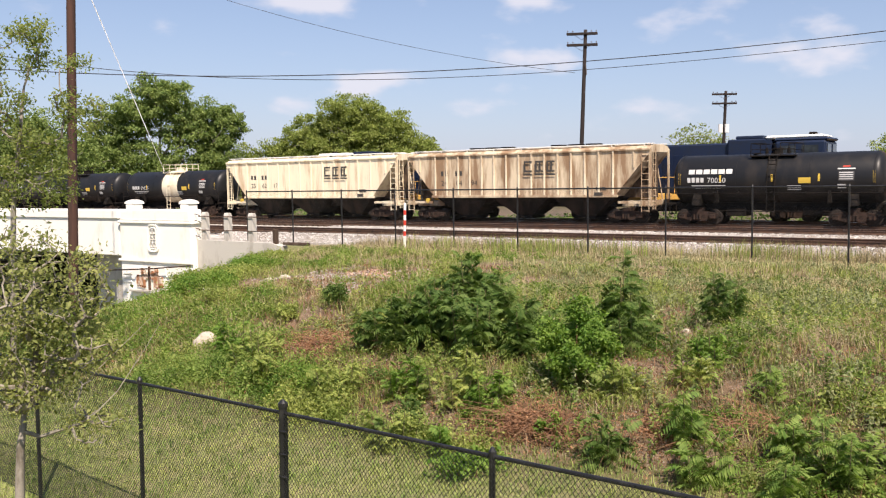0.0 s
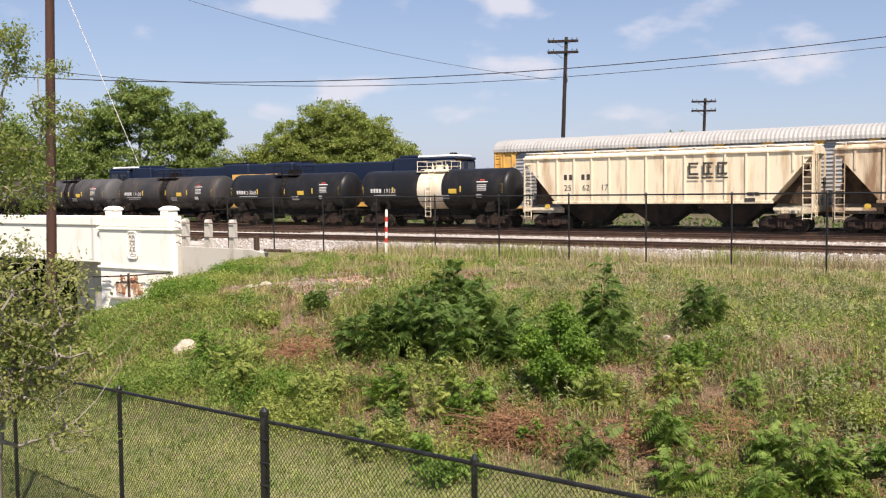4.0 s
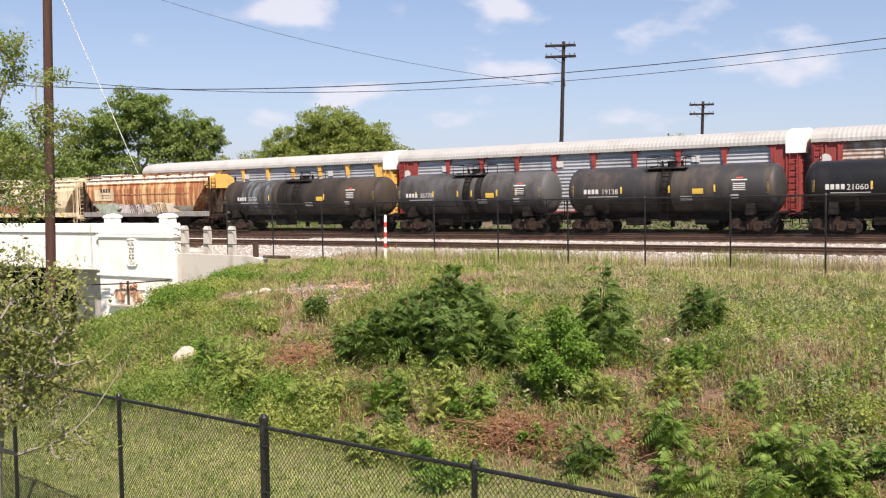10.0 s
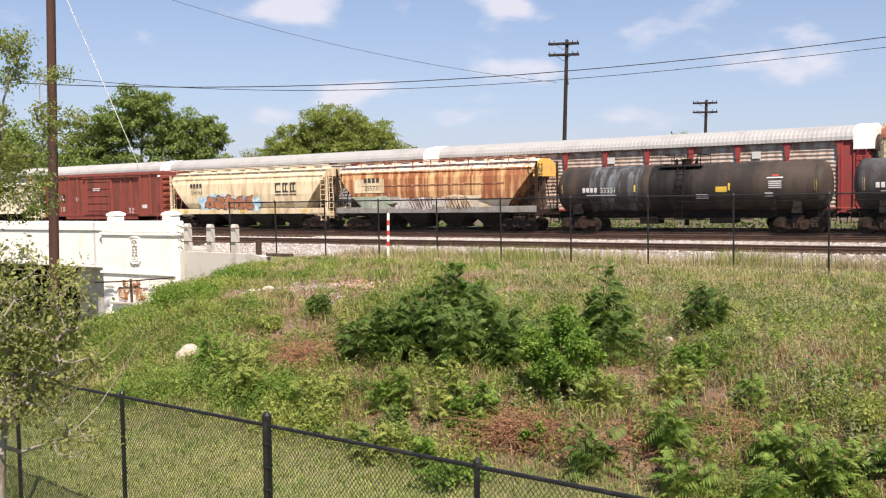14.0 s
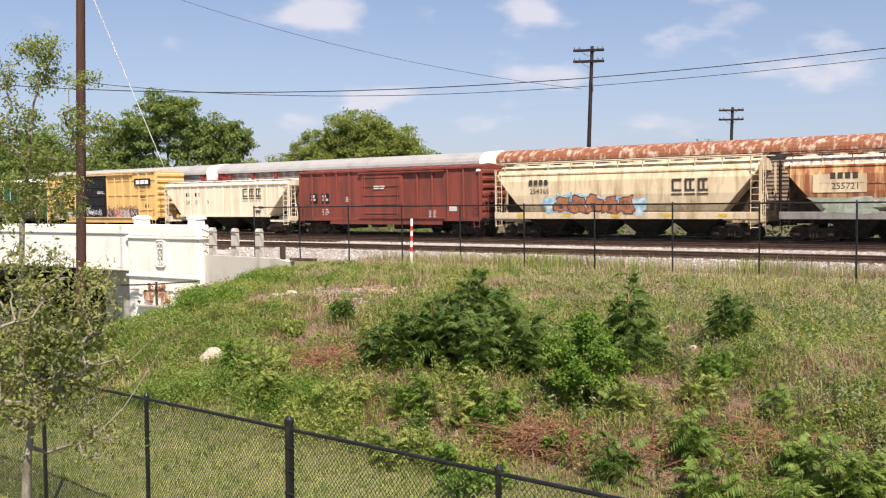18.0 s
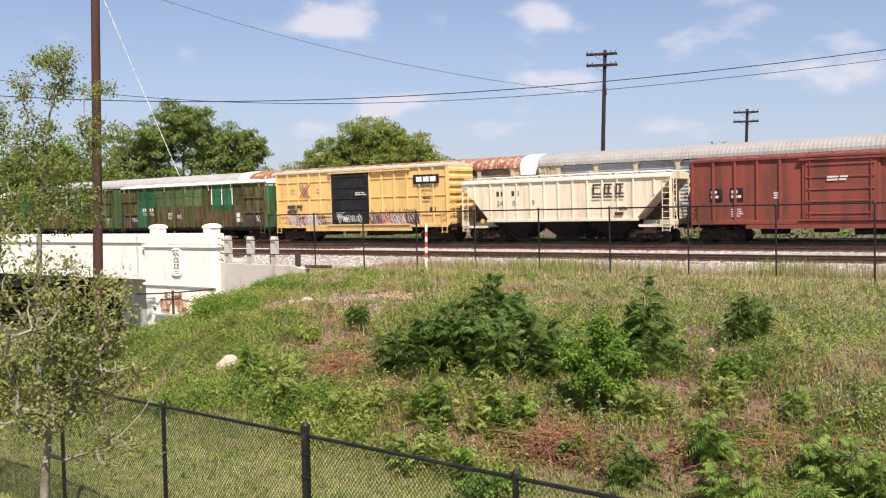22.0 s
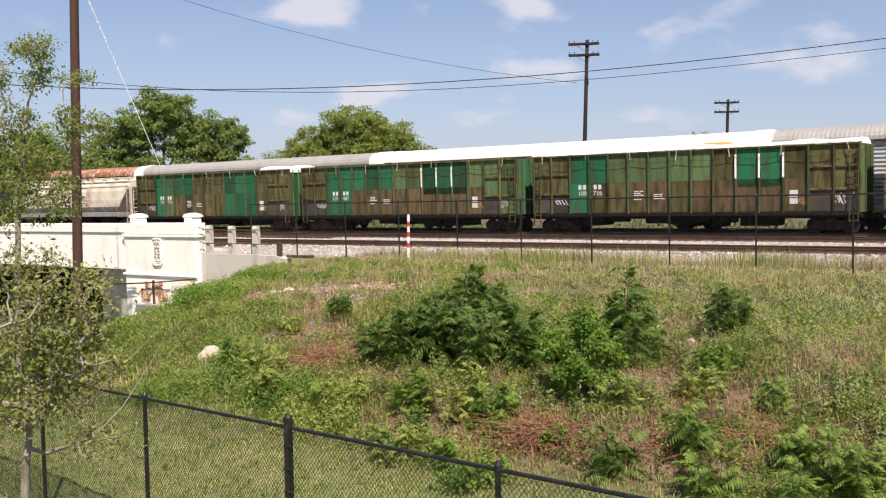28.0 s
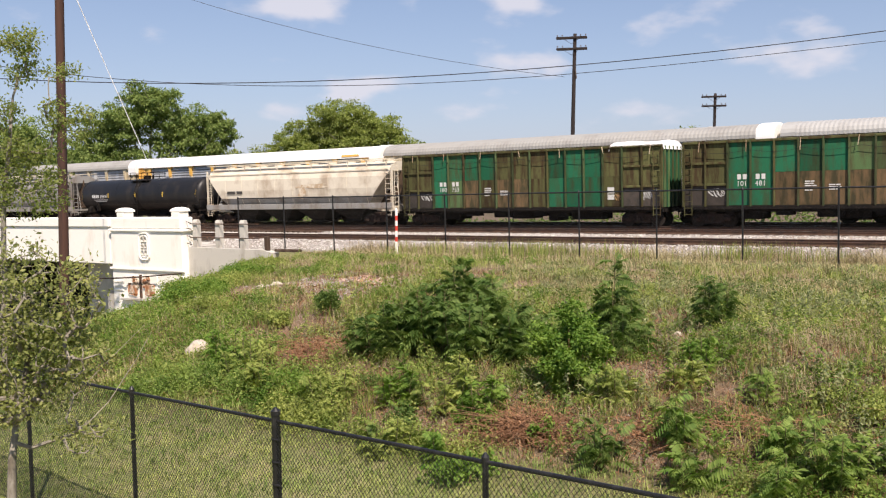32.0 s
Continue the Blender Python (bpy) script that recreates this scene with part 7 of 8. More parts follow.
def clustered_points(lobes, count, bough):
    """Places on the upper skins of many small boughs spread over the lobes."""
    vol = np.array([(a[3] * a[4] * a[5]) ** 0.66 for a in lobes])
    boughs = []
    for i in RNG.choice(len(lobes), size=int(vol.sum() * 9.0 / bough ** 2) + 8, p=vol / vol.sum()):
        cx, cy, cz, rx, ry, rz = lobes[i]
        d = RNG.normal(size=3); d /= np.linalg.norm(d)
        rr = RNG.uniform(0.25, 1.08)
        boughs.append((cx + d[0] * rx * rr, cy + d[1] * ry * rr, cz + d[2] * rz * rr, bough * RNG.uniform(0.55, 1.35)))
    per = max(4, count // len(boughs))
    out = []
    for x, y, z, r in boughs:
        m = int(per * RNG.uniform(0.6, 1.4))
        d = RNG.normal(size=(m, 3)); d /= np.linalg.norm(d, axis=1, keepdims=True)
        d[:, 2] = np.where(d[:, 2] < -0.25, -d[:, 2] * 0.6, d[:, 2])
        out.append(np.array([x, y, z]) + d * r * RNG.uniform(0.45, 1.1, (m, 1)) * np.array([1, 1, 0.85]))
    return np.concatenate(out)


def tree(name, label, x, y, z, height, lobes, count, leaf, material, trunk_r, clump=0.5, per=40, category="tree", fork=0.4, lean=0.0):
    t = thing(name, label, category, pose(x, y, z))
    bm = BM()
    top = Vector((lean, 0, height * fork))
    pts = [Vector((0, 0, -0.3)), Vector((lean * 0.3, 0.02, height * fork * 0.5)), top]
    for a, b, ra, rb in ((pts[0], pts[1], trunk_r, trunk_r * 0.8), (pts[1], pts[2], trunk_r * 0.8, trunk_r * 0.65)):
        rod(bm, a, b, ra, 9, r2=rb)
    part("trunk", bm, M_BARK, t)
    rnd = random.Random(len(label) + int(x * 7))
    mids = []
    for k, (cx, cy, cz, rx, ry, rz) in enumerate(lobes):
        bm = BM()
        c = Vector((cx, cy, cz))
        start = top if k < 4 else min(mids[:4], key=lambda v: (v - c).length)
        mid = start.lerp(c, 0.5) + Vector((0, 0, 0.1 * rz))
        mids.append(mid)
        rod(bm, start, mid, trunk_r * 0.40, 7, r2=trunk_r * 0.27)
        rod(bm, mid, c, trunk_r * 0.27, 6, r2=trunk_r * 0.14)
        for _ in range(6):
            e = c + Vector((rnd.uniform(-1, 1) * rx, rnd.uniform(-1, 1) * ry, rnd.uniform(-0.3, 0.95) * rz))
            st = mid.lerp(c, rnd.uniform(0.2, 1))
            rod(bm, st, e, trunk_r * 0.16, 5, r2=trunk_r * 0.05)
        part("limb", bm, M_BARK, t)
    leaf_cloud("crown", clustered_points(lobes, count, clump * 1.7) if height > 7.5 and count > 5000 else lobed_points(lobes, count, clump, per), leaf, material, t)
    return t


def branching_tree(name, label, m, trunk, lobes, tips, per, leaf, spread, material, trunk_r, seed, category="tree"):
    """A tree whose limbs grow towards places in its crown; leaves sit in small sprays along the twigs."""
    rng = np.random.default_rng(seed)
    t = thing(name, label, category, m)
    trunk = [Vector(p) for p in trunk]
    bm = BM()
    k = len(trunk)
    tube(bm, trunk, [trunk_r * (1.15 - 0.75 * i / (k - 1)) for i in range(k)], 10)
    part("trunk", bm, M_BARK, t, smooth=True)
    nodes, up, limb = [], [], []
    for a, b in zip(trunk[-3:-1], trunk[-2:]):
        for i in range(5):
            nodes.append(a.lerp(b, (i + 1) / 5)); up.append(-1); limb.append(-1)
    stem = len(nodes)
    vol = np.array([(a[3] * a[4] * a[5]) ** 0.75 for a in lobes])
    goals = []
    for i in rng.choice(len(lobes), size=tips, p=vol / vol.sum()):
        cx, cy, cz, rx, ry, rz = lobes[i]
        d = rng.normal(size=3)
        d *= rng.random() ** 0.4 / np.linalg.norm(d)
        goals.append(Vector((cx + d[0] * rx, cy + d[1] * ry, cz + d[2] * rz)))
    goals.sort(key=lambda g: (g - trunk[-2]).length * rng.uniform(0.75, 1.25))
    sprays, made = [], 0
    for g in goals:
        at = np.array([tuple(v) for v in nodes])
        off = np.array(g) - at
        cost = np.linalg.norm(off, axis=1) + np.where(off[:, 2] < 0, -off[:, 2] * 0.9, 0)
        i = int(cost.argmin())
        start = nodes[i]
        n = max(2, int((g - start).length / 0.16))
        last = i
        way = limb[i]
        if way < 0:
            way, made = made, made + 1
        for j in range(1, n + 1):
            f = j / n
            p = start.lerp(g, f) + Vector((0, 0, -0.10 * (g - start).length * math.sin(math.pi * f)))
            if j < n:
                p += Vector(rng.normal(size=3) * 0.022)
            nodes.append(p); up.append(last); limb.append(way)
            last = len(nodes) - 1
        m_ = max(2, int(per * rng.uniform(0.5, 1.5)))
        f = rng.random((m_, 1)) ** 0.7
        a, b = np.array(nodes[up[last]]), np.array(g)
        sprays.append(a + (b - a) * f * 1.3 + rng.normal(size=(m_, 3)) * spread * np.array([1, 1, 0.8]))
    load = [1] * len(nodes)
    for i in range(len(nodes) - 1, stem - 1, -1):
        if up[i] >= 0:
            load[up[i]] += load[i]
    wide = [min(trunk_r * 0.62, 0.0034 * v ** 0.44) for v in load]
    for w in range(made):
        bm = BM()
        for i in range(stem, len(nodes)):
            if limb[i] == w:
                j = up[i]
                rod(bm, nodes[j], nodes[i], wide[j] if j >= stem else wide[i] * 1.1, 5, r2=wide[i], caps=False)
        part("limb", bm, M_BARK, t)
    leaf_cloud("crown", np.concatenate(sprays), leaf, material, t, up=0.5)
    return t


def build_trees():
    # broad trees behind the line
    tree("tree", "large broad dark green tree behind the tracks", -33, 106, -1.5, 15, [(-7, 0, 6.5, 4, 4, 3.5), (-3, 0, 10.5, 4.2, 4, 3.4), (1.0, -1, 13.2, 3.2, 3.2, 2.8), (4.2, 0, 10.0, 3.8, 3.6, 3.2), (8.0, 0, 9.8, 2.2, 2.4, 2.4), (6.8, 0, 6.0, 3.0, 3, 3.4), (0, -2, 5.0, 6.5, 3, 3.2), (-9, 0, 3.5, 4.5, 3, 2.5), (4, -2, 3.4, 5, 3, 2.4)], 120000, 0.185, L_FAR, 0.45, 0.48, 55)
    tree("tree", "rounded bright green tree behind the tracks", -10.5, 111, -1.5, 13, [(-5.5, 0, 8.0, 3.4, 3.4, 3.2), (-1.0, 0, 10.6, 4.4, 4, 3.2), (3.2, 0, 9.6, 3.8, 3.6, 3.0), (6.0, 0, 6.8, 3.2, 3, 2.8), (-3, -2, 5.5, 5.0, 3, 3), (3, -2, 5.0, 5.0, 3, 3), (0.5, -1, 7.8, 5.2, 3.4, 3.2)], 130000, 0.165, L_FAR2, 0.4, 0.42, 55)
    tree("tree", "low bushy tree at the side of the round tree", -21.5, 112, -1.5, 8, [(-2.2, 0, 5.2, 2.6, 2.4, 2.6), (1.5, 0, 6.4, 2.6, 2.4, 2.2), (4.0, 0, 5.4, 2.5, 2.4, 2.6), (0, -1, 3.0, 4.5, 2.5, 2.2)], 24000, 0.18, L_FAR2, 0.25, 0.45, 40)
    tree("tree", "small light green tree at the side of the round tree", -1.6, 113, -1.5, 9, [(-0.5, 0, 6.6, 2.4, 2.2, 2.2), (-1.2, 0, 4.2, 3.0, 2.4, 2.4)], 15000, 0.18, L_FAR2, 0.22, 0.45, 40)
    tree("tree", "dark broad tree beyond the bridge", -47, 98, -1.5, 13, [(-3, 0, 6, 5, 4, 4), (3, 0, 7.8, 4.5, 4, 3.5), (0, 0, 4, 7, 3, 3), (7.5, 0, 4.2, 4, 3, 3.2)], 45000, 0.20, L_FAR, 0.4, 0.55, 45)
    tree("tree", "sparse pale tree beside the distant pole", 31.4, 112, -1.5, 11.0, [(-2.6, 0, 8.4, 1.7, 1.6, 1.2), (-0.8, 0, 9.2, 1.8, 1.6, 1.4), (1.6, 0, 8.6, 1.8, 1.6, 1.3), (3.0, 0, 7.9, 1.6, 1.5, 1.1), (0, 0, 6.8, 4.0, 2, 1.6)], 1900, 0.20, L_FAR2, 0.14, 0.40, 16)
    tree("tree", "leafy green tree at the far side of the yard", 55.3, 112, -1.5, 11, [(0, 0, 6.4, 3.4, 3, 2.4), (3, 0, 7.0, 3, 3, 3), (5, 0, 4.5, 3.5, 3, 3)], 16000, 0.19, L_FAR2, 0.3, 0.5, 40)
    # slim pale tree before the bridge
    branching_tree("young_tree", "slim young tree with sparse pale yellow-green leaves", pose(-10.35, 22.0, -2.9), [(-0.2, 0, -0.3), (-0.17, 0, 2.4), (-0.05, 0, 5.3), (0.15, 0, 6.8), (0.3, 0, 8.0)],
                   [(0.36, 0, 9.35, 0.38, 0.4, 0.35), (0.8, 0, 9.25, 0.35, 0.4, 0.40), (-0.36, 0, 8.6, 0.35, 0.5, 0.5), (0.5, 0, 8.7, 0.5, 0.5, 0.4), (1.25, 0, 8.7, 0.45, 0.4, 0.22), (1.75, 0, 8.7, 0.25, 0.3, 0.15), (0.16, 0, 7.75, 0.5, 0.5, 0.4),
                    (1.39, 0, 7.7, 0.45, 0.4, 0.4), (1.9, 0, 7.4, 0.35, 0.4, 0.5), (-0.5, 0, 7.4, 0.5, 0.5, 0.4), (0.5, 0, 6.8, 0.9, 0.6, 0.45), (0.8, 0, 6.2, 0.9, 0.6, 0.4), (-0.4, 0, 6.1, 0.7, 0.6, 0.45), (0.4, 0, 5.6, 1.1, 0.7, 0.35),
                    (-1.3, 0, 7.9, 0.6, 0.6, 0.8), (-1.5, 0, 6.3, 0.7, 0.6, 0.7)], 470, 25, 0.054, 0.100, L_PALE, 0.080, 21)
    # small orchard-like tree before the near fence
    branching_tree("small_tree", "small bushy tree with grey trunk and olive leaves", pose(-4.62, 9.5, -1.9), [(0.02, 0, -0.3), (0.05, 0, 1.2), (0.10, 0, 2.15), (0.16, 0.02, 2.6)],
                   [(-0.15, 0, 3.6, 0.8, 0.7, 0.7), (0.5, 0, 3.75, 0.55, 0.6, 0.55), (0.75, 0, 3.2, 0.38, 0.5, 0.45), (0.2, 0, 4.2, 0.55, 0.5, 0.35), (-0.75, 0, 3.2, 0.6, 0.6, 0.6), (0.4, 0, 2.85, 0.5, 0.5, 0.32), (0.95, 0, 4.0, 0.22, 0.3, 0.35),
                    (-0.3, 0, 4.65, 0.4, 0.4, 0.25), (-0.2, -0.1, 2.9, 0.6, 0.5, 0.3), (0.9, 0, 2.45, 0.45, 0.4, 0.25), (0.55, 0.1, 3.35, 0.6, 0.5, 0.5)], 600, 18, 0.035, 0.080, L_APPLE, 0.066, 22)

    t = bpy.data.objects["small_tree"]
    for pts in (((0.7, 0.05, 2.75), (1.04, 0.1, 3.1), (1.52, 0.1, 3.56)), ((0.9, -0.1, 2.5), (1.19, -0.1, 2.79), (1.5, -0.1, 3.25), (1.66, -0.1, 3.52)), ((0.6, 0, 3.3), (0.95, 0, 3.72), (1.06, 0, 3.98))):
        bm = BM()
        tube(bm, pts, [0.007 - 0.005 * k / (len(pts) - 1) for k in range(len(pts))], 5)
        part("bare_shoot", bm, M_SHOOT, t, "bare pale shoot")


build_trees()


def place(s, q, dh=0.0):
    return LINE @ Vector((s, q, ground_h(s, q) + dh))


def compound_shrub(label, s, q, width, height, fronds, seed, material=None, name="shrub", frond=0.55):
    """A shrub of arching feather-shaped leaves on several stems."""
    rng = np.random.default_rng(seed)
    p = place(s, q)
    t = thing(name, label, "shrub", Matrix.Translation(p))
    bm = BM()
    nstem = max(4, int(width * 7))
    tips = []
    for i in range(nstem):
        a = rng.uniform(0, 2 * math.pi)
        r = width * 0.5 * math.sqrt(rng.random()) * 0.8
        base = Vector((math.cos(a) * r * 0.6, math.sin(a) * r * 0.6, -0.3))
        tip = Vector((math.cos(a) * r, math.sin(a) * r, height * rng.uniform(0.45, 0.92) * (1 - 0.35 * (r / (width * 0.5 + 0.01)) ** 2)))
        rod(bm, base, tip, 0.016, 5, r2=0.006)
        tips.append((base, tip))
    tagged(part("woody_base", bm, M_STALK, t), kind="stuff")
    V, F = [], []
    for i in range(fronds):
        b0, tip = tips[rng.integers(len(tips))]
        f = rng.uniform(0.28, 1.0) ** 0.85
        o = np.array(b0.lerp(tip, f))
        a = rng.uniform(0, 2 * math.pi)
        L = frond * rng.uniform(0.6, 1.15) * (1.15 - 0.45 * f)
        el = rng.uniform(0.1, 1.25) if f < 0.85 else rng.uniform(0.6, 1.45)
        droop = rng.uniform(0.35, 0.95)
        hd = np.array([math.cos(a), math.sin(a), 0.0])
        side = np.array([-math.sin(a), math.cos(a), 0.0])
        tw = rng.uniform(-0.7, 0.7)
        k = 9
        for j in range(1, k + 1):
            u = j / k
            c = o + hd * L * u * math.cos(el * 0.8) + np.array([0, 0, L * (math.sin(el) * u - droop * u * u)])
            ll = 0.30 * L * (1.2 - 0.85 * abs(u - 0.42))
            for sg in (-1, 1):
                e = c + side * sg * ll * 0.9 + hd * ll * 0.45 + np.array([0, 0, (tw * sg - 0.42 + rng.uniform(-0.2, 0.2)) * ll])
                w = hd * ll * 0.17 + np.array([0, 0, 0.06 * ll])
                m = (c + e) / 2 + np.array([0, 0, 0.06 * ll])
                q0 = len(V)
                V += [c, m - w, e, m + w]
                F.append((q0, q0 + 1, q0 + 2, q0 + 3))
    me = bpy.data.meshes.new("foliage")
    me.from_pydata([tuple(v) for v in V], [], F)
    me.materials.append(material or L_SUMAC)
    o = new("foliage", me)
    o.parent = t
    return t


def leafy_shrub(label, s, q, width, height, count, leaf, material, seed, name="shrub"):
    p = place(s, q)
    t = thing(name, label, "shrub", Matrix.Translation(p))
    rnd = random.Random(seed)
    lobes = []
    bm = BM()
    for i in range(max(5, int(width * 9))):
        a, r = rnd.uniform(0, 6.28), width * 0.42 * math.sqrt(rnd.random())
        h = height * rnd.uniform(0.20, 0.88) * (1 - 0.4 * (r / (width * 0.42)) ** 2)
        c = (math.cos(a) * r, math.sin(a) * r, h)
        lobes.append((*c, width * 0.17, width * 0.17, height * 0.22))
        rod(bm, (c[0] * 0.3, c[1] * 0.3, -0.2), c, 0.014, 5, r2=0.005)
    tagged(part("woody_base", bm, M_TWIG, t), kind="stuff")
    leaf_cloud("foliage", clustered_points(lobes, count, 0.20) if count > 9000 else lobed_points(lobes, count, min(0.12, width * 0.09), 18), leaf, material, t, up=0.8)
    return t


def build_shrubs():
    dark = "dark green shrub of feathery compound leaves on the embankment"
    big = "large spreading thicket of dark feathery leaves on the embankment"
    for i, (s, q, w, h, n, lab) in enumerate((
            (-11.6, 14.9, 1.7, 1.15, 210, big), (-10.6, 15.3, 1.8, 1.35, 240, big), (-9.6, 15.0, 1.6, 1.2, 200, big), (-10.7, 16.9, 1.5, 1.75, 220, "tall peaked shrub of dark feathery leaves"),
            (-12.0, 16.0, 1.2, 0.9, 110, big), (-8.5, 15.5, 1.4, 1.15, 160, big), (-7.7, 15.8, 1.1, 1.25, 110, dark), (-9.9, 16.3, 1.3, 1.2, 120, big),
            (-7.0, 16.6, 1.0, 1.65, 130, "tall narrow shrub of dark feathery leaves"), (-6.6, 15.9, 0.9, 0.9, 70, dark), (-5.55, 17.9, 1.1, 1.15, 110, dark),
            (-3.8, 14.7, 0.65, 0.75, 50, "small dark green shrub on bare soil"), (-5.6, 12.3, 1.0, 0.75, 90, dark), (-4.5, 13.1, 1.1, 0.85, 110, dark),
            (-2.3, 12.9, 1.5, 0.95, 170, dark), (-3.1, 13.3, 1.0, 0.7, 80, dark), (-4.1, 12.3, 1.0, 0.75, 90, dark), (-1.4, 13.6, 1.2, 0.8, 110, dark), (-2.9, 12.2, 1.1, 0.8, 100, dark),
            (-9.4, 11.75, 0.55, 0.5, 40, "small shrub by the fence"))):
        compound_shrub(lab, s, q, w * (0.92 if s < -5.2 else 0.75), h * 1.15, int(n * (1.25 if s < -5.2 and q > 13 else 0.75)), 100 + i, L_SUMAC if s < -5.2 else L_FERN, frond=(0.52 if s < -6 else 0.44) if w > 0.8 else 0.34)
    leafy_shrub("bright green leafy shrub in front of the thicket", -7.05, 14.5, 1.3, 1.55, 13000, 0.042, L_BRIGHT, 3)
    leafy_shrub("small rounded dark green shrub above dead brush", -14.75, 16.6, 0.75, 0.85, 2600, 0.042, L_SUMAC, 4)
    leafy_shrub("low dark green shrub above dead brush", -15.6, 15.9, 0.7, 0.45, 700, 0.05, L_WEED, 14)
    leafy_shrub("small bright green plant on brown leaves", -6.75, 12.75, 0.42, 0.42, 420, 0.04, L_BRIGHT, 5)
    leafy_shrub("small dark leafy shrub low on the bank", -9.4, 12.7, 0.7, 0.55, 800, 0.045, L_SUMAC, 6)
    leafy_shrub("broad-leaved vine spreading by the fence", -7.4, 11.5, 1.2, 0.35, 900, 0.065, L_BRIGHT, 7)
    weed = "clump of pale green weeds on the embankment"
    for i, (s, q, w, h) in enumerate(((-15.0, 13.9, 1.4, 0.7), (-14.1, 13.5, 1.5, 0.65), (-13.0, 13.0, 1.3, 0.6), (-12.2, 12.8, 1.2, 0.6), (-11.2, 12.8, 1.2, 0.6), (-9.2, 11.9, 1.0, 0.5), (-10.0, 13.3, 1.0, 0.6),
                                       (-16.0, 13.0, 1.0, 0.4), (-9.0, 13.4, 1.2, 0.8), (-8.1, 13.2, 1.0, 0.6), (-22.5, 19.5, 2.2, 0.5), (-25.0, 21.5, 2.0, 0.40), (-21.0, 18.0, 1.8, 0.7), (-19.0, 17.0, 1.5, 0.6), (-24.6, 24.4, 1.8, 0.36),
                                       (-23.5, 22.5, 1.8, 0.45), (-6.0, 14.2, 0.9, 0.5), (-5.2, 14.8, 0.8, 0.45), (-4.9, 15.6, 0.9, 0.45), (-2.2, 14.6, 1.0, 0.5), (-12.6, 15.6, 0.9, 0.6), (-8.2, 12.0, 0.8, 0.4), (-26.0, 25.9, 1.5, 0.30), (-22.8, 20.8, 2.0, 0.45))):
        if q < 16.5 and i % 4 != 3:
            compound_shrub(weed, s, q, w * 1.15, h * 1.45, int(170 * w), 200 + i, L_WEED if i % 3 else L_BRIGHT, "weed_clump", 0.30)
        else:
            leafy_shrub(weed, s, q, w * 1.1, h * 0.95, int(3000 * w), 0.030 if q < 18 else 0.042, L_WEED if i % 3 else L_BRIGHT, 200 + i, "weed_clump")


build_shrubs()


def small_weeds():
    """Small single plants all over the bank."""
    rnd = random.Random(77)
    kinds = ((L_WEED, "small pale green weed on the bank"), (L_SUMAC, "small dark green weed on the bank"), (L_BRIGHT, "small bright green weed on the bank"), (L_GRASS, "small yellowish weed on the bank"))
    for i in range(110):
        s, q = rnd.uniform(-22, 2.0), 12.4 + 11.5 * rnd.random() ** 1.4
        if s < -27 * q / 28 or soil_amount(s, q) > 0.75:
            continue
        m, lab = kinds[i % 4]
        w, h = rnd.uniform(0.28, 0.75), rnd.uniform(0.18, 0.45)
        if i % 3 == 0:
            t = compound_shrub(lab, s, q, w, h, int(40 * w) + 8, 400 + i, m, "weed", 0.26)
        else:
            t = leafy_shrub(lab, s, q, w, h, int(900 * w), 0.026, m, 400 + i, "weed")
        t["group"] = "small weeds on the bank"
        t["category"] = "weed"


small_weeds()


TS, TQ = np.arange(-46, 22.2, 0.2), np.arange(4, 37.2, 0.2)
TABLE_H = np.array([[ground_h(a, b) for b in TQ] for a in TS])
TABLE_SOIL = np.array([[soil_amount(a, b) for b in TQ] for a in TS])


def lookup(table, s, q):
    """Bilinear reading of a table over the bank."""
    x = np.clip((np.asarray(s) - TS[0]) / 0.2, 0, len(TS) - 1.001)
    y = np.clip((np.asarray(q) - TQ[0]) / 0.2, 0, len(TQ) - 1.001)
    i, j = x.astype(int), y.astype(int)
    u, v = x - i, y - j
    return table[i, j] * (1 - u) * (1 - v) + table[i + 1, j] * u * (1 - v) + table[i, j + 1] * (1 - u) * v + table[i + 1, j + 1] * u * v


def blades(name, s, q, h, width, material, label, bend=0.5, base=None):
    """Grass blades at places of the railway's frame: one bent, tapered strip each."""
    n = len(s)
    hh = lookup(TABLE_H, s, q)
    p = np.stack([s, q, hh - 0.02], 1)
    a = RNG.uniform(0, 2 * np.pi, n)
    d = np.stack([np.cos(a), np.sin(a), np.zeros(n)], 1)
    sd = np.stack([-np.sin(a), np.cos(a), np.zeros(n)], 1)
    h = h[:, None]
    up = np.array([[0, 0, 1.0]])
    b = bend * RNG.uniform(0.2, 1.2, (n, 1))
    w = width * RNG.uniform(0.7, 1.3, (n, 1))
    v = np.stack([p - sd * w, p + sd * w, p + up * h * 0.6 + d * h * b * 0.3 + sd * w * 0.8, p + up * h * 0.6 + d * h * b * 0.3 - sd * w * 0.8, p + up * h * (1 - 0.3 * b) + d * h * b], 1).reshape(-1, 3)
    k = np.arange(n)[:, None] * 5
    loops = np.concatenate([k + np.array([[0, 1, 2, 3]]), k + np.array([[3, 2, 4]])], 1).astype(np.int32)
    me = bpy.data.meshes.new(name)
    me.vertices.add(n * 5); me.vertices.foreach_set("co", v.astype(np.float32).ravel())
    me.loops.add(n * 7); me.loops.foreach_set("vertex_index", loops.ravel())
    st = np.stack([np.arange(n) * 7, np.arange(n) * 7 + 4], 1).ravel().astype(np.int32)
    me.polygons.add(n * 2); me.polygons.foreach_set("loop_start", st)
    me.update(calc_edges=True)
    me.materials.append(material)
    o = new(name, me)
    o.matrix_basis = LINE
    return tagged(o, label, "grass", kind="stuff")


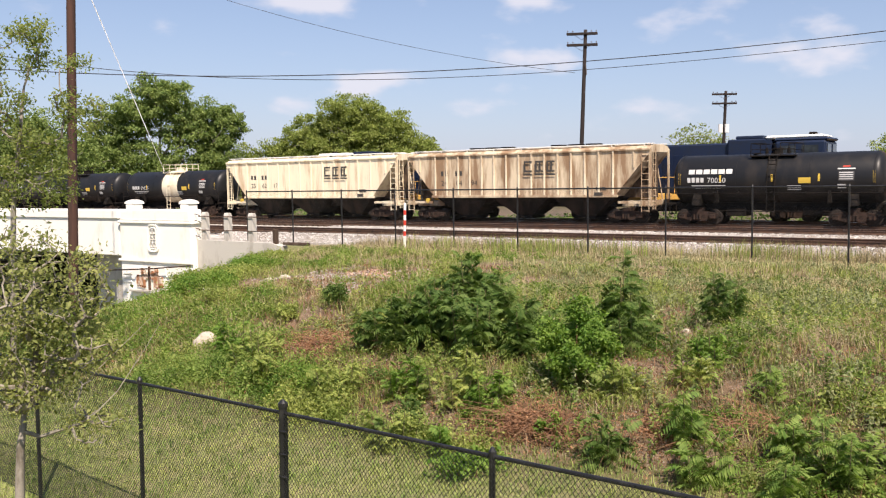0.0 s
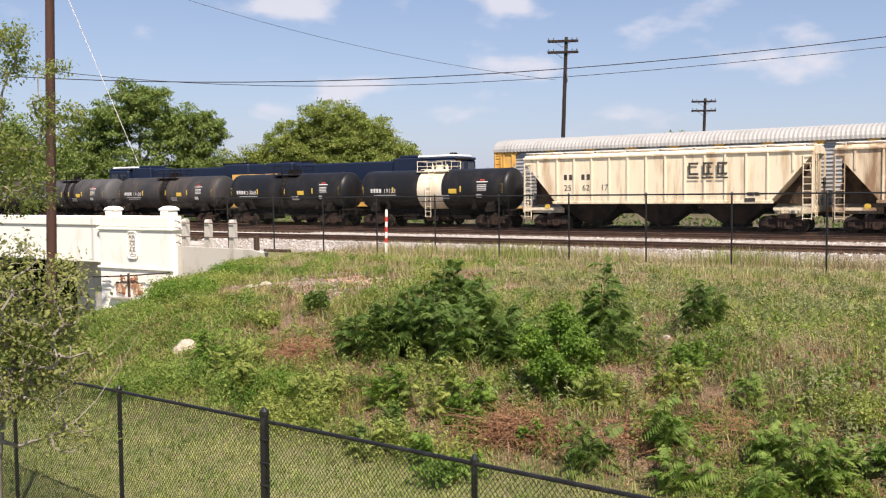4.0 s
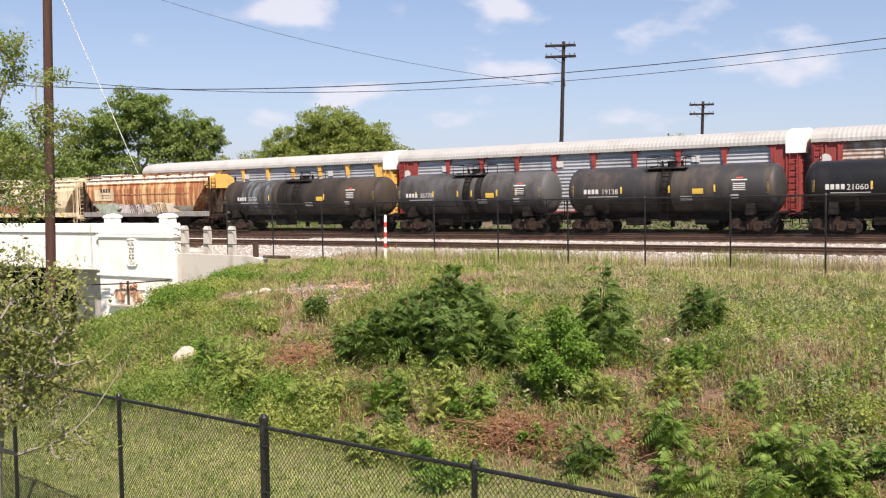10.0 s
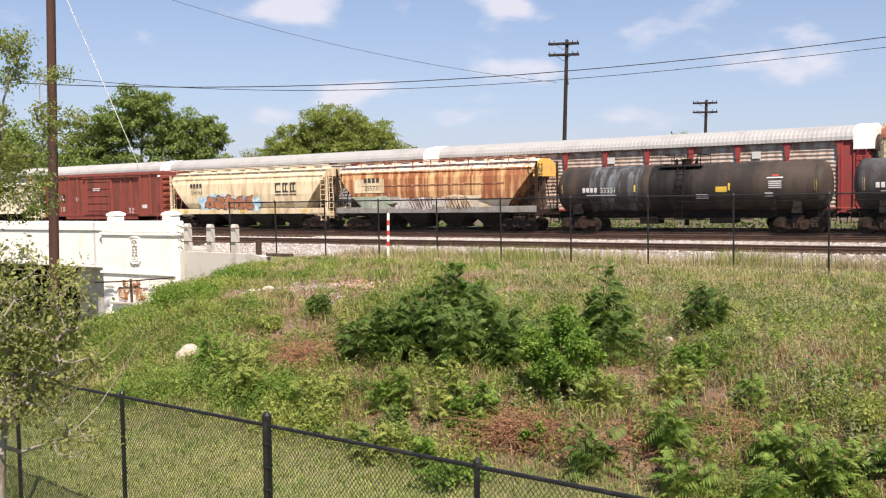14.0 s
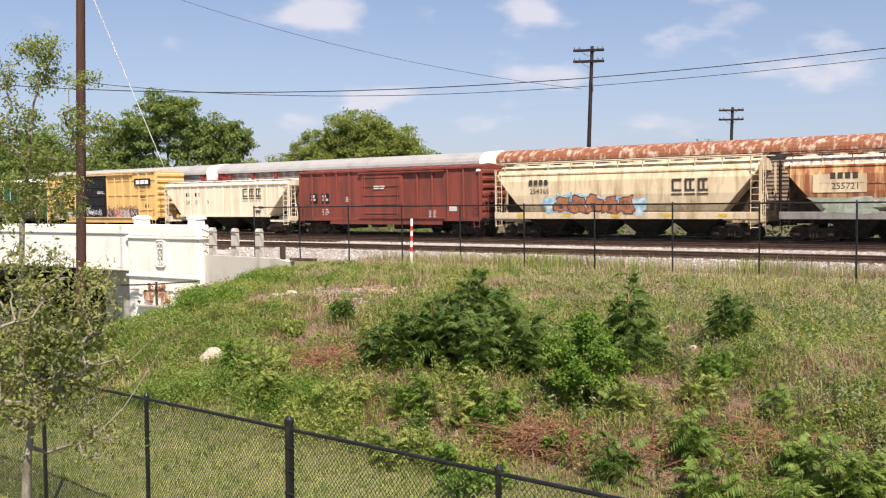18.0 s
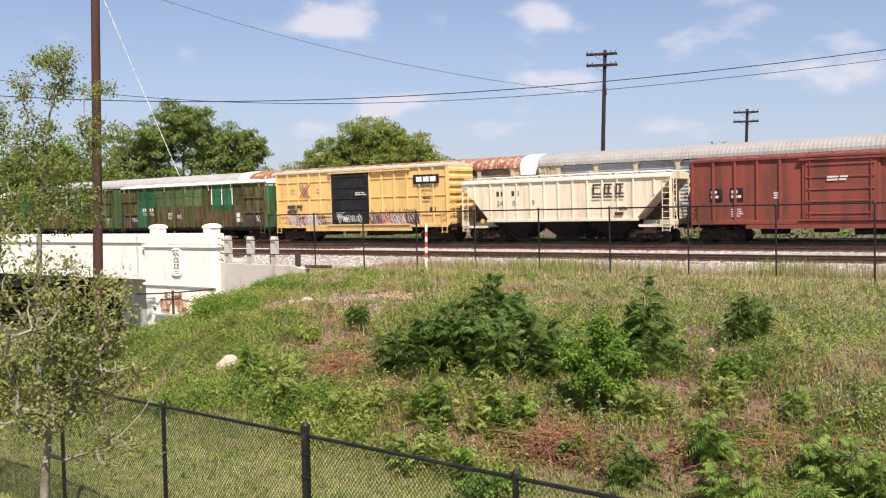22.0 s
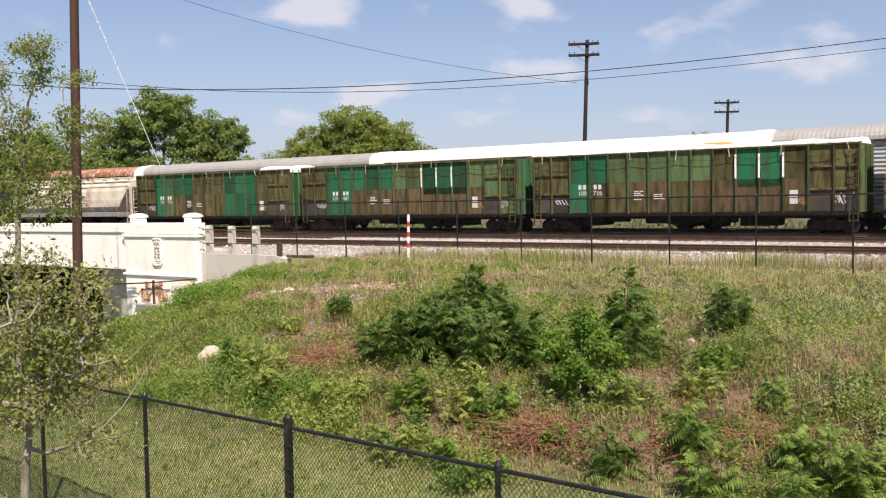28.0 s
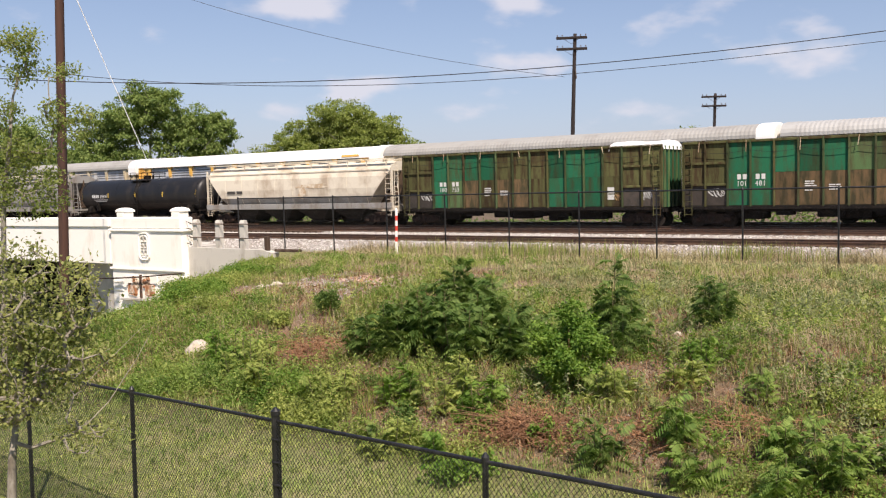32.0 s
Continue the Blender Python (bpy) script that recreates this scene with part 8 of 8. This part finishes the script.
def scatter(count, s0, s1, q0, q1, tuft=6, spread=0.10, avoid=0.5, patch=None):
    """Tufts of places; thinner on bare soil, denser in patches of noise."""
    k = int(count / tuft * 1.8)
    s = RNG.uniform(s0, s1, k); q = RNG.uniform(q0, q1, k)
    so = lookup(TABLE_SOIL, s, q)
    keep = np.array([RNG.random() > c / avoid * 0.9 and (patch is None or lump(a + patch[0], b, patch[1]) > patch[2]) and b < bound(a) for a, b, c in zip(s, q, so)])
    s, q = s[keep], q[keep]
    m = len(s)
    s = (s[:, None] + RNG.normal(size=(m, tuft)) * spread).ravel()
    q = (q[:, None] + RNG.normal(size=(m, tuft)) * spread).ravel()
    return s, q


def bound(s):
    return 27.5 if s < -27.3 else 40


def weed_domes(label, count, s0, s1, q0, q1, size, height, leaf, material, per, patch, avoid=0.8, seed=1):
    """Small leafy plants as low domes, gathered in patches."""
    rng = np.random.default_rng(seed)
    s, q = rng.uniform(s0, s1, count * 3), rng.uniform(q0, q1, count * 3)
    so = lookup(TABLE_SOIL, s, q)
    keep = np.array([b < bound(a) and (b < 19.5 or -a * 28 < 26.5 * b) and rng.random() > c / avoid and lump(a + patch[0], b * 1.3, patch[1]) + 0.25 * lump(a, b + patch[0], 2.3) > patch[2] for a, b, c in zip(s, q, so)])
    s, q = s[keep][:count], q[keep][:count]
    m = len(s)
    r = size * rng.uniform(0.5, 1.5, (m, 1))
    hgt = height * rng.uniform(0.4, 1.6, (m, 1))
    a, k = rng.uniform(0, 2 * np.pi, (m, per)), np.sqrt(rng.random((m, per)))
    x, y = s[:, None] + np.cos(a) * k * r, q[:, None] + np.sin(a) * k * r
    z = lookup(TABLE_H, x, y) + hgt * (1 - 0.75 * k * k) * rng.uniform(0.15, 1.0, (m, per))
    o = leaf_cloud("low_weeds", np.stack([x, y, z], -1).reshape(-1, 3), leaf, material, None, up=0.6)
    o.matrix_basis = LINE
    return tagged(o, label, "weeds", kind="stuff")


def build_grass():
    s, q = scatter(62000, -24, 3, 4.6, 12.6, 5, 0.06, avoid=9)
    blades("lawn_grass", s, q, RNG.uniform(0.05, 0.17, len(s)), 0.007, L_LAWN, "short mown lawn grass", 0.9)
    s, q = scatter(9000, -24, 3, 8.0, 12.8, 5, 0.06, avoid=9, patch=(21, 0.9, 0.0))
    blades("dry_grass", s, q, RNG.uniform(0.04, 0.10, len(s)), 0.005, L_DRY, "dry blades in the lawn", 0.9)
    s, q = scatter(62000, -31, 3, 12.0, 26, 7, 0.06, avoid=0.75, patch=(3, 1.1, -0.12))
    blades("bank_grass", s, q, RNG.uniform(0.06, 0.24, len(s)), 0.007, L_GRASS, "rough short grass on the embankment", 0.9)
    s, q = scatter(40000, -26, 3, 12.5, 28, 8, 0.07, avoid=0.9, patch=(15, 0.6, 0.02))
    blades("bank_grass", s, q, RNG.uniform(0.14, 0.40, len(s)), 0.007, L_WEED, "taller green tufts on the embankment", 0.8)
    s, q = scatter(17000, -22, 3, 12.5, 28, 7, 0.08, avoid=1.6, patch=(30, 0.7, 0.10))
    blades("dry_grass", s, q, RNG.uniform(0.06, 0.26, len(s)) * RNG.uniform(0.4, 1.0, len(s)), 0.006, L_DRY, "dry straw-coloured grass on the embankment", 1.5)
    s, q = scatter(52000, -27.5, 16, 23, 32.5, 7, 0.12)
    blades("crest_grass", s, q, RNG.uniform(0.05, 0.30, len(s)) * RNG.uniform(0.35, 1.0, len(s)), 0.010, L_CREST, "grass along the top of the embankment", 1.2)
    s, q = scatter(34000, -27.5, 16, 25, 34.2, 7, 0.12, avoid=2, patch=(5, 0.3, -0.10))
    blades("dry_grass", s, q, RNG.uniform(0.08, 0.50, len(s)) * RNG.uniform(0.3, 1.0, len(s)), 0.007, L_DRY, "dry grass by the fence", 1.1)
    s, q = scatter(17000, -13, 8, 18.5, 25.5, 7, 0.14, avoid=1.2, patch=(19, 0.35, -0.12))
    blades("crest_grass", s, q, RNG.uniform(0.06, 0.30, len(s)), 0.006, L_CREST, "pale fine grass on the upper bank", 1.3)
    s, q = scatter(3600, -26.5, 16, 28.5, 33.8, 4, 0.30, avoid=2, patch=(55, 0.35, -0.02))
    blades("tall_weeds", s, q, RNG.uniform(0.4, 0.95, len(s)), 0.010, L_WEED, "tall thin weeds along the fence", 0.35)
    s, q = scatter(17000, -40, -15, 12, 27, 7, 0.12, avoid=0.6)
    blades("bank_grass", s, q, RNG.uniform(0.06, 0.26, len(s)), 0.009, L_WEED, "green grass below the bridge", 1.2)
    s, q = scatter(9000, -27, -12, 13, 27, 7, 0.10, avoid=1.5, patch=(30, 0.6, 0.0))
    blades("dry_grass", s, q, RNG.uniform(0.12, 0.42, len(s)), 0.008, L_CREST, "dry brown stalks among the weeds", 0.7)
    s, q = scatter(15000, -26.5, 16, 31.2, 35.4, 6, 0.22, avoid=9)
    blades("tall_weeds", s, q, RNG.uniform(0.15, 0.75, len(s)) * RNG.uniform(0.4, 1.0, len(s)), 0.007, L_CREST, "weeds between the fence and the ballast", 0.6)
    s, q = scatter(15000, -26.5, 16, 31.0, 35.4, 9, 0.20, avoid=9, patch=(18, 0.4, -0.05))
    blades("dry_grass", s, q, RNG.uniform(0.3, 1.0, len(s)) * RNG.uniform(0.4, 1.0, len(s)), 0.006, L_DRY, "dry weeds between the fence and the ballast", 0.6)
    # leafy weeds in patches
    weed_domes("low bright green weeds on the bank", 1300, -18, 3, 12.2, 20.5, 0.17, 0.22, 0.030, L_BRIGHT, 56, (12, 0.5, 0.04), seed=1)
    weed_domes("low pale green weeds on the bank", 1400, -20, 3, 12.2, 22, 0.17, 0.19, 0.028, L_WEED, 60, (44, 0.55, 0.02), seed=2)
    weed_domes("low grey-green weeds on the bank", 2300, -14, 4, 15, 29, 0.20, 0.22, 0.034, L_GREYWEED, 42, (61, 0.5, -0.05), seed=3)
    weed_domes("small dark weeds on the bank", 1400, -20, 3, 12.2, 26, 0.15, 0.22, 0.030, L_SUMAC, 46, (83, 0.7, 0.02), seed=4)
    weed_domes("lush weeds in front of the thicket", 190, -12.4, -7.4, 11.9, 14.3, 0.24, 0.46, 0.032, L_WEED, 90, (5, 0.6, -0.12), seed=7, avoid=1.2)
    weed_domes("lush weeds above the fence", 300, -17.2, -12.6, 12.2, 13.9, 0.26, 0.40, 0.034, L_FERN, 90, (15, 0.6, -0.12), seed=8, avoid=1.2)
    s, q = scatter(9000, -4.5, 2.5, 14.6, 18.8, 9, 0.09, avoid=6, patch=(41, 0.8, -0.02))
    blades("dry_grass", s, q, RNG.uniform(0.10, 0.34, len(s)), 0.006, L_DRY, "matted tan dry grass on the bank", 1.6)
    weed_domes("rank bright green weeds below the bridge wall", 1500, -28, -14.5, 12.6, 27.5, 0.22, 0.30, 0.036, L_BRIGHT, 55, (9, 0.45, 0.03), seed=5, avoid=0.5)
    weed_domes("rank olive weeds below the bridge wall", 1300, -28, -14.5, 12.6, 27.5, 0.22, 0.28, 0.036, L_WEED, 55, (33, 0.45, 0.03), seed=6, avoid=0.5)
    # upright leafy stalks, singly and in groups
    def stalks(label, count, s0, s1, q0, q1, h0, h1, leaf, material, per, patch, seed):
        rng = np.random.default_rng(seed)
        s, q = rng.uniform(s0, s1, count * 5), rng.uniform(q0, q1, count * 5)
        keep = np.array([lump(a + patch, b * 1.2, 0.6) + 0.3 * lump(a, b + patch, 1.9) > 0.05 and (b < 19.5 or -a * 28 < 26.5 * b) for a, b in zip(s, q)])
        s, q = s[keep][:count], q[keep][:count]
        h = rng.uniform(h0, h1, (len(s), 1))
        f = np.tile(np.linspace(0.12, 1.0, per), (len(s), 1))
        lx, ly = rng.normal(size=(len(s), 1)) * 0.14, rng.normal(size=(len(s), 1)) * 0.14
        x, y = s[:, None] + lx * f * h + rng.normal(size=f.shape) * 0.015, q[:, None] + ly * f * h + rng.normal(size=f.shape) * 0.015
        z = lookup(TABLE_H, s, q)[:, None] + f * h
        o = leaf_cloud("stalk_weeds", np.stack([x, y, z], -1).reshape(-1, 3), leaf, material, None, up=0.3, long=2.2)
        o.matrix_basis = LINE
        tagged(o, label, "weeds", kind="stuff")
    stalks("upright grey-green leafy stalks on the bank", 420, -9, 3, 12.6, 23, 0.25, 0.65, 0.036, L_GREYWEED, 26, 7.0, 71)
    stalks("upright green leafy stalks on the bank", 420, -17, 3, 12.4, 21, 0.22, 0.60, 0.034, L_WEED, 26, 23.0, 72)
    stalks("upright dark green leafy stalks on the bank", 260, -13, 3, 12.4, 19, 0.22, 0.55, 0.034, L_FERN, 26, 51.0, 73)
    s, q = scatter(5200, -20, 3, 12.3, 20, 4, 0.25, avoid=50, patch=(70, 0.8, -0.1))
    blades("dead_stalks", s, q, RNG.uniform(0.12, 0.42, len(s)), 0.005, L_DEAD, "dead brown stalks lying on the bank", 2.4)
    s, q = scatter(4200, -20, 3, 12.3, 20, 3, 0.25, avoid=50, patch=(91, 0.8, -0.1))
    blades("dead_stalks", s, q, RNG.uniform(0.15, 0.50, len(s)), 0.004, L_DRY, "bleached stalks lying on the bank", 2.0)
    # rank weeds beyond the far track
    k = 16000
    s, q = RNG.uniform(-110, 30, k), RNG.uniform(59.8, 62.4, k)
    top = np.array([0.3 + 0.5 * max(0.0, 0.35 + lump(a, 3.0, 0.12) + 0.5 * lump(a, 8.0, 0.6)) for a in s])
    o = leaf_cloud("trackside_weeds", np.stack([s, q, -0.85 + RNG.random(k) * top * 1.9], 1), 0.16, L_SUMAC, None, up=0.6)
    o.matrix_basis = LINE
    tagged(o, "dark rank weeds beyond the far track", "weeds", kind="stuff")
    s, q = scatter(50000, -26, 3, 12.3, 25, 8, 0.2, avoid=50, patch=(10, 0.6, -0.06))
    hh = lookup(TABLE_H, s, q) + RNG.uniform(0.01, 0.06, len(s))
    o = leaf_cloud("leaf_litter", np.stack([s, q, hh], 1), 0.030, L_DEAD, None, up=1.5)
    o.matrix_basis = LINE
    tagged(o, "dead brown leaves and litter on the soil", "leaf litter", kind="stuff")


build_grass()


def brush_pile(label, s, q, rs, rq, h, twigs, leaves, seed):
    rnd = random.Random(seed)
    rng = np.random.default_rng(seed)
    t = thing("brush_pile", label, "brush", LINE @ pose(s, q, 0))
    bm = BM()
    for i in range(twigs):
        a = rnd.uniform(0, 6.28)
        x, y = rnd.gauss(0, rs * 0.5), rnd.gauss(0, rq * 0.5)
        z = ground_h(s + x, q + y) + rnd.uniform(0.0, h)
        L = rnd.uniform(0.25, 1.1)
        dz = rnd.uniform(-0.12, 0.25) * L
        e = Vector((x + math.cos(a) * L, y + math.sin(a) * L * 0.7, z + dz))
        e.z = max(e.z, ground_h(s + e.x, q + e.y) + 0.01)
        m = Vector((x, y, z)).lerp(e, 0.5) + Vector((rnd.uniform(-0.06, 0.06), rnd.uniform(-0.06, 0.06), rnd.uniform(0, 0.06)))
        r = rnd.uniform(0.003, 0.008)
        rod(bm, (x, y, z), m, r, 4, r2=r * 0.8, caps=False)
        rod(bm, m, e, r * 0.8, 4, r2=r * 0.4, caps=False)
    tagged(part("twig_tangle", bm, M_TWIG, t, "tangled dry twigs"), kind="stuff")
    x, y = rng.normal(size=leaves) * rs * 0.5, rng.normal(size=leaves) * rq * 0.5
    z = np.array([ground_h(s + a, q + b) for a, b in zip(x, y)]) + rng.random(leaves) * h
    o = leaf_cloud("leaf_mat", np.stack([x, y, z], 1), 0.026, L_DEAD, t, up=0.8, long=2.6)
    tagged(o, "withered red-brown leaves", kind="stuff")


brush_pile("heap of withered brown brush on the bank", -13.3, 14.5, 1.0, 1.1, 0.22, 210, 3000, 1)
brush_pile("heap of withered red-brown brush near the fence", -7.1, 12.85, 0.95, 0.5, 0.28, 230, 3600, 2)
brush_pile("withered brown brush between ferns", -4.95, 13.1, 0.55, 0.35, 0.16, 70, 700, 3)
brush_pile("scattered dry twigs on bare soil", -10.9, 13.7, 0.6, 0.5, 0.12, 60, 300, 4)
brush_pile("scattered dry twigs on bare soil", -1.6, 15.2, 1.4, 0.8, 0.10, 80, 300, 5)
brush_pile("dry brown stems on bare soil", -3.7, 13.9, 0.8, 0.5, 0.14, 70, 350, 6)

M_ROCK = mat("pale_rock", (0.47, 0.42, 0.35), 0.9, spots=(0.40, 0.33, 0.25), amount=0.5, scale=4.0, bump=0.4)
M_STONE = mat("grey_stone", (0.42, 0.39, 0.35), 0.9, spots=(0.30, 0.26, 0.22), amount=0.5, scale=9.0, bump=0.3)


def rock(s, q, size, label, seed, flat=0.7):
    rnd = random.Random(seed)
    bm = BM()
    bmesh.ops.create_icosphere(bm, subdivisions=3, radius=1)
    off = Vector((rnd.uniform(0, 50),) * 3)
    for v in bm.verts:
        d = 1 + 0.35 * noise.noise(v.co * 1.3 + off) + 0.12 * noise.noise(v.co * 3.7 + off)
        v.co = Vector((v.co.x * size * d, v.co.y * size * 0.8 * d, v.co.z * size * flat * d))
    o = part("rock", bm, M_ROCK)
    o.matrix_basis = Matrix.Translation(place(s, q, size * flat * 0.35)) @ pose(0, 0, 0, 0, 0, rnd.uniform(0, 360))
    return tagged(o, label, "rock", "rocks on the bank")


rock(-16.85, 14.5, 0.33, "pale rounded boulder lying in the grass", 1)
rock(-20.0, 20.4, 0.20, "pale broken rock on bare gravel", 2, 0.5)
rock(-20.5, 20.2, 0.14, "small pale rock on bare gravel", 3, 0.5)
rock(-20.6, 17.8, 0.20, "pale rock half hidden by weeds", 4, 0.6)
rock(-6.1, 17.4, 0.09, "small grey rock on bare soil", 5, 0.7)
rock(-14.6, 22.3, 0.13, "pale flat rock in the gravel", 6, 0.4)
rock(-17.6, 22.6, 0.10, "pale flat rock in the gravel", 7, 0.4)


def pebbles(name, n, spots, size, material, label):
    V, F = [], []
    for i in range(n):
        s0, s1, q0, q1 = spots[i % len(spots)]
        s, q = RNG.uniform(s0, s1), RNG.uniform(q0, q1)
        z = ground_h(s, q)
        r = size * RNG.uniform(0.5, 1.4)
        a = RNG.uniform(0, 6.28)
        o = len(V)
        for k in range(4):
            w = a + k * math.pi / 2
            rr = r * RNG.uniform(0.7, 1.2)
            V.append((s + math.cos(w) * rr, q + math.sin(w) * rr, z + RNG.uniform(-0.2, 0.15) * r))
        V.append((s + RNG.uniform(-0.3, 0.3) * r, q + RNG.uniform(-0.3, 0.3) * r, z + r * RNG.uniform(0.5, 0.9)))
        F += [(o + k, o + (k + 1) % 4, o + 4) for k in range(4)]
    me = bpy.data.meshes.new(name)
    me.from_pydata(V, [], F)
    me.materials.append(material)
    o = new(name, me)
    o.matrix_basis = LINE
    return tagged(o, label, "stones", kind="stuff")


def stone_material(name, a, b):
    m = mat(name, a, 0.9)
    n, l = m.node_tree.nodes, m.node_tree.links
    g = n.new("ShaderNodeNewGeometry")
    mx = n.new("ShaderNodeMix"); mx.data_type = "RGBA"
    mx.inputs[6].default_value = (*a, 1); mx.inputs[7].default_value = (*b, 1)
    l.new(g.outputs["Random Per Island"], mx.inputs[0])
    l.new(mx.outputs[2], n["Principled BSDF"].inputs["Base Color"])
    return m


pebbles("gravel", 2200, [(-21.5, -15.0, 19.2, 23.6), (-20.5, -16.5, 19.6, 23.2), (-19.0, -14.5, 18.6, 21.4), (-26, -2, 13, 25)], 0.045, stone_material("gravel_stones", (0.17, 0.135, 0.105), (0.40, 0.36, 0.32)), "loose gravel and brick bits on bare soil")
pebbles("soil_crumbs", 9000, [(-22, 3, 12.3, 16.5), (-22, 3, 12.3, 19), (-21, -13, 15, 23)], 0.020, stone_material("soil_crumbs", (0.10, 0.070, 0.048), (0.34, 0.27, 0.21)), "crumbs of earth and small stones")
pebbles("red_rubble", 170, [(-19.0, -17.2, 21.6, 22.8), (-18.0, -15.5, 21.0, 23.2)], 0.06, stone_material("red_rubble", (0.36, 0.17, 0.10), (0.46, 0.34, 0.26)), "orange-red brick rubble on the bank")
pebbles("ballast_stones", 26000, [(-50, 20, 35.0, 36.9), (-50, 20, 39.3, 46.2), (-50, 20, 39.3, 46.2)], 0.065, stone_material("ballast_stone", (0.26, 0.24, 0.22), (0.58, 0.55, 0.51)), "pale crushed ballast stones")

# low far woods along the horizon
def far_woods():
    pts = []
    for i in range(240):
        a = -0.95 + 1.75 * i / 239
        d = 330 + 60 * math.sin(i * 1.7) + 40 * math.sin(i * 0.6)
        c = np.array([math.sin(a) * d, math.cos(a) * d, -1 + RNG.uniform(0, 3.0)])
        pts.append(c + RNG.normal(size=(60, 3)) * np.array([5, 5, 1.6]))
    o = leaf_cloud("far_woods", np.concatenate(pts), 1.0, L_FAR, None)
    tagged(o, "low dark woods along the horizon", "woods", kind="stuff")


far_woods()
motions()
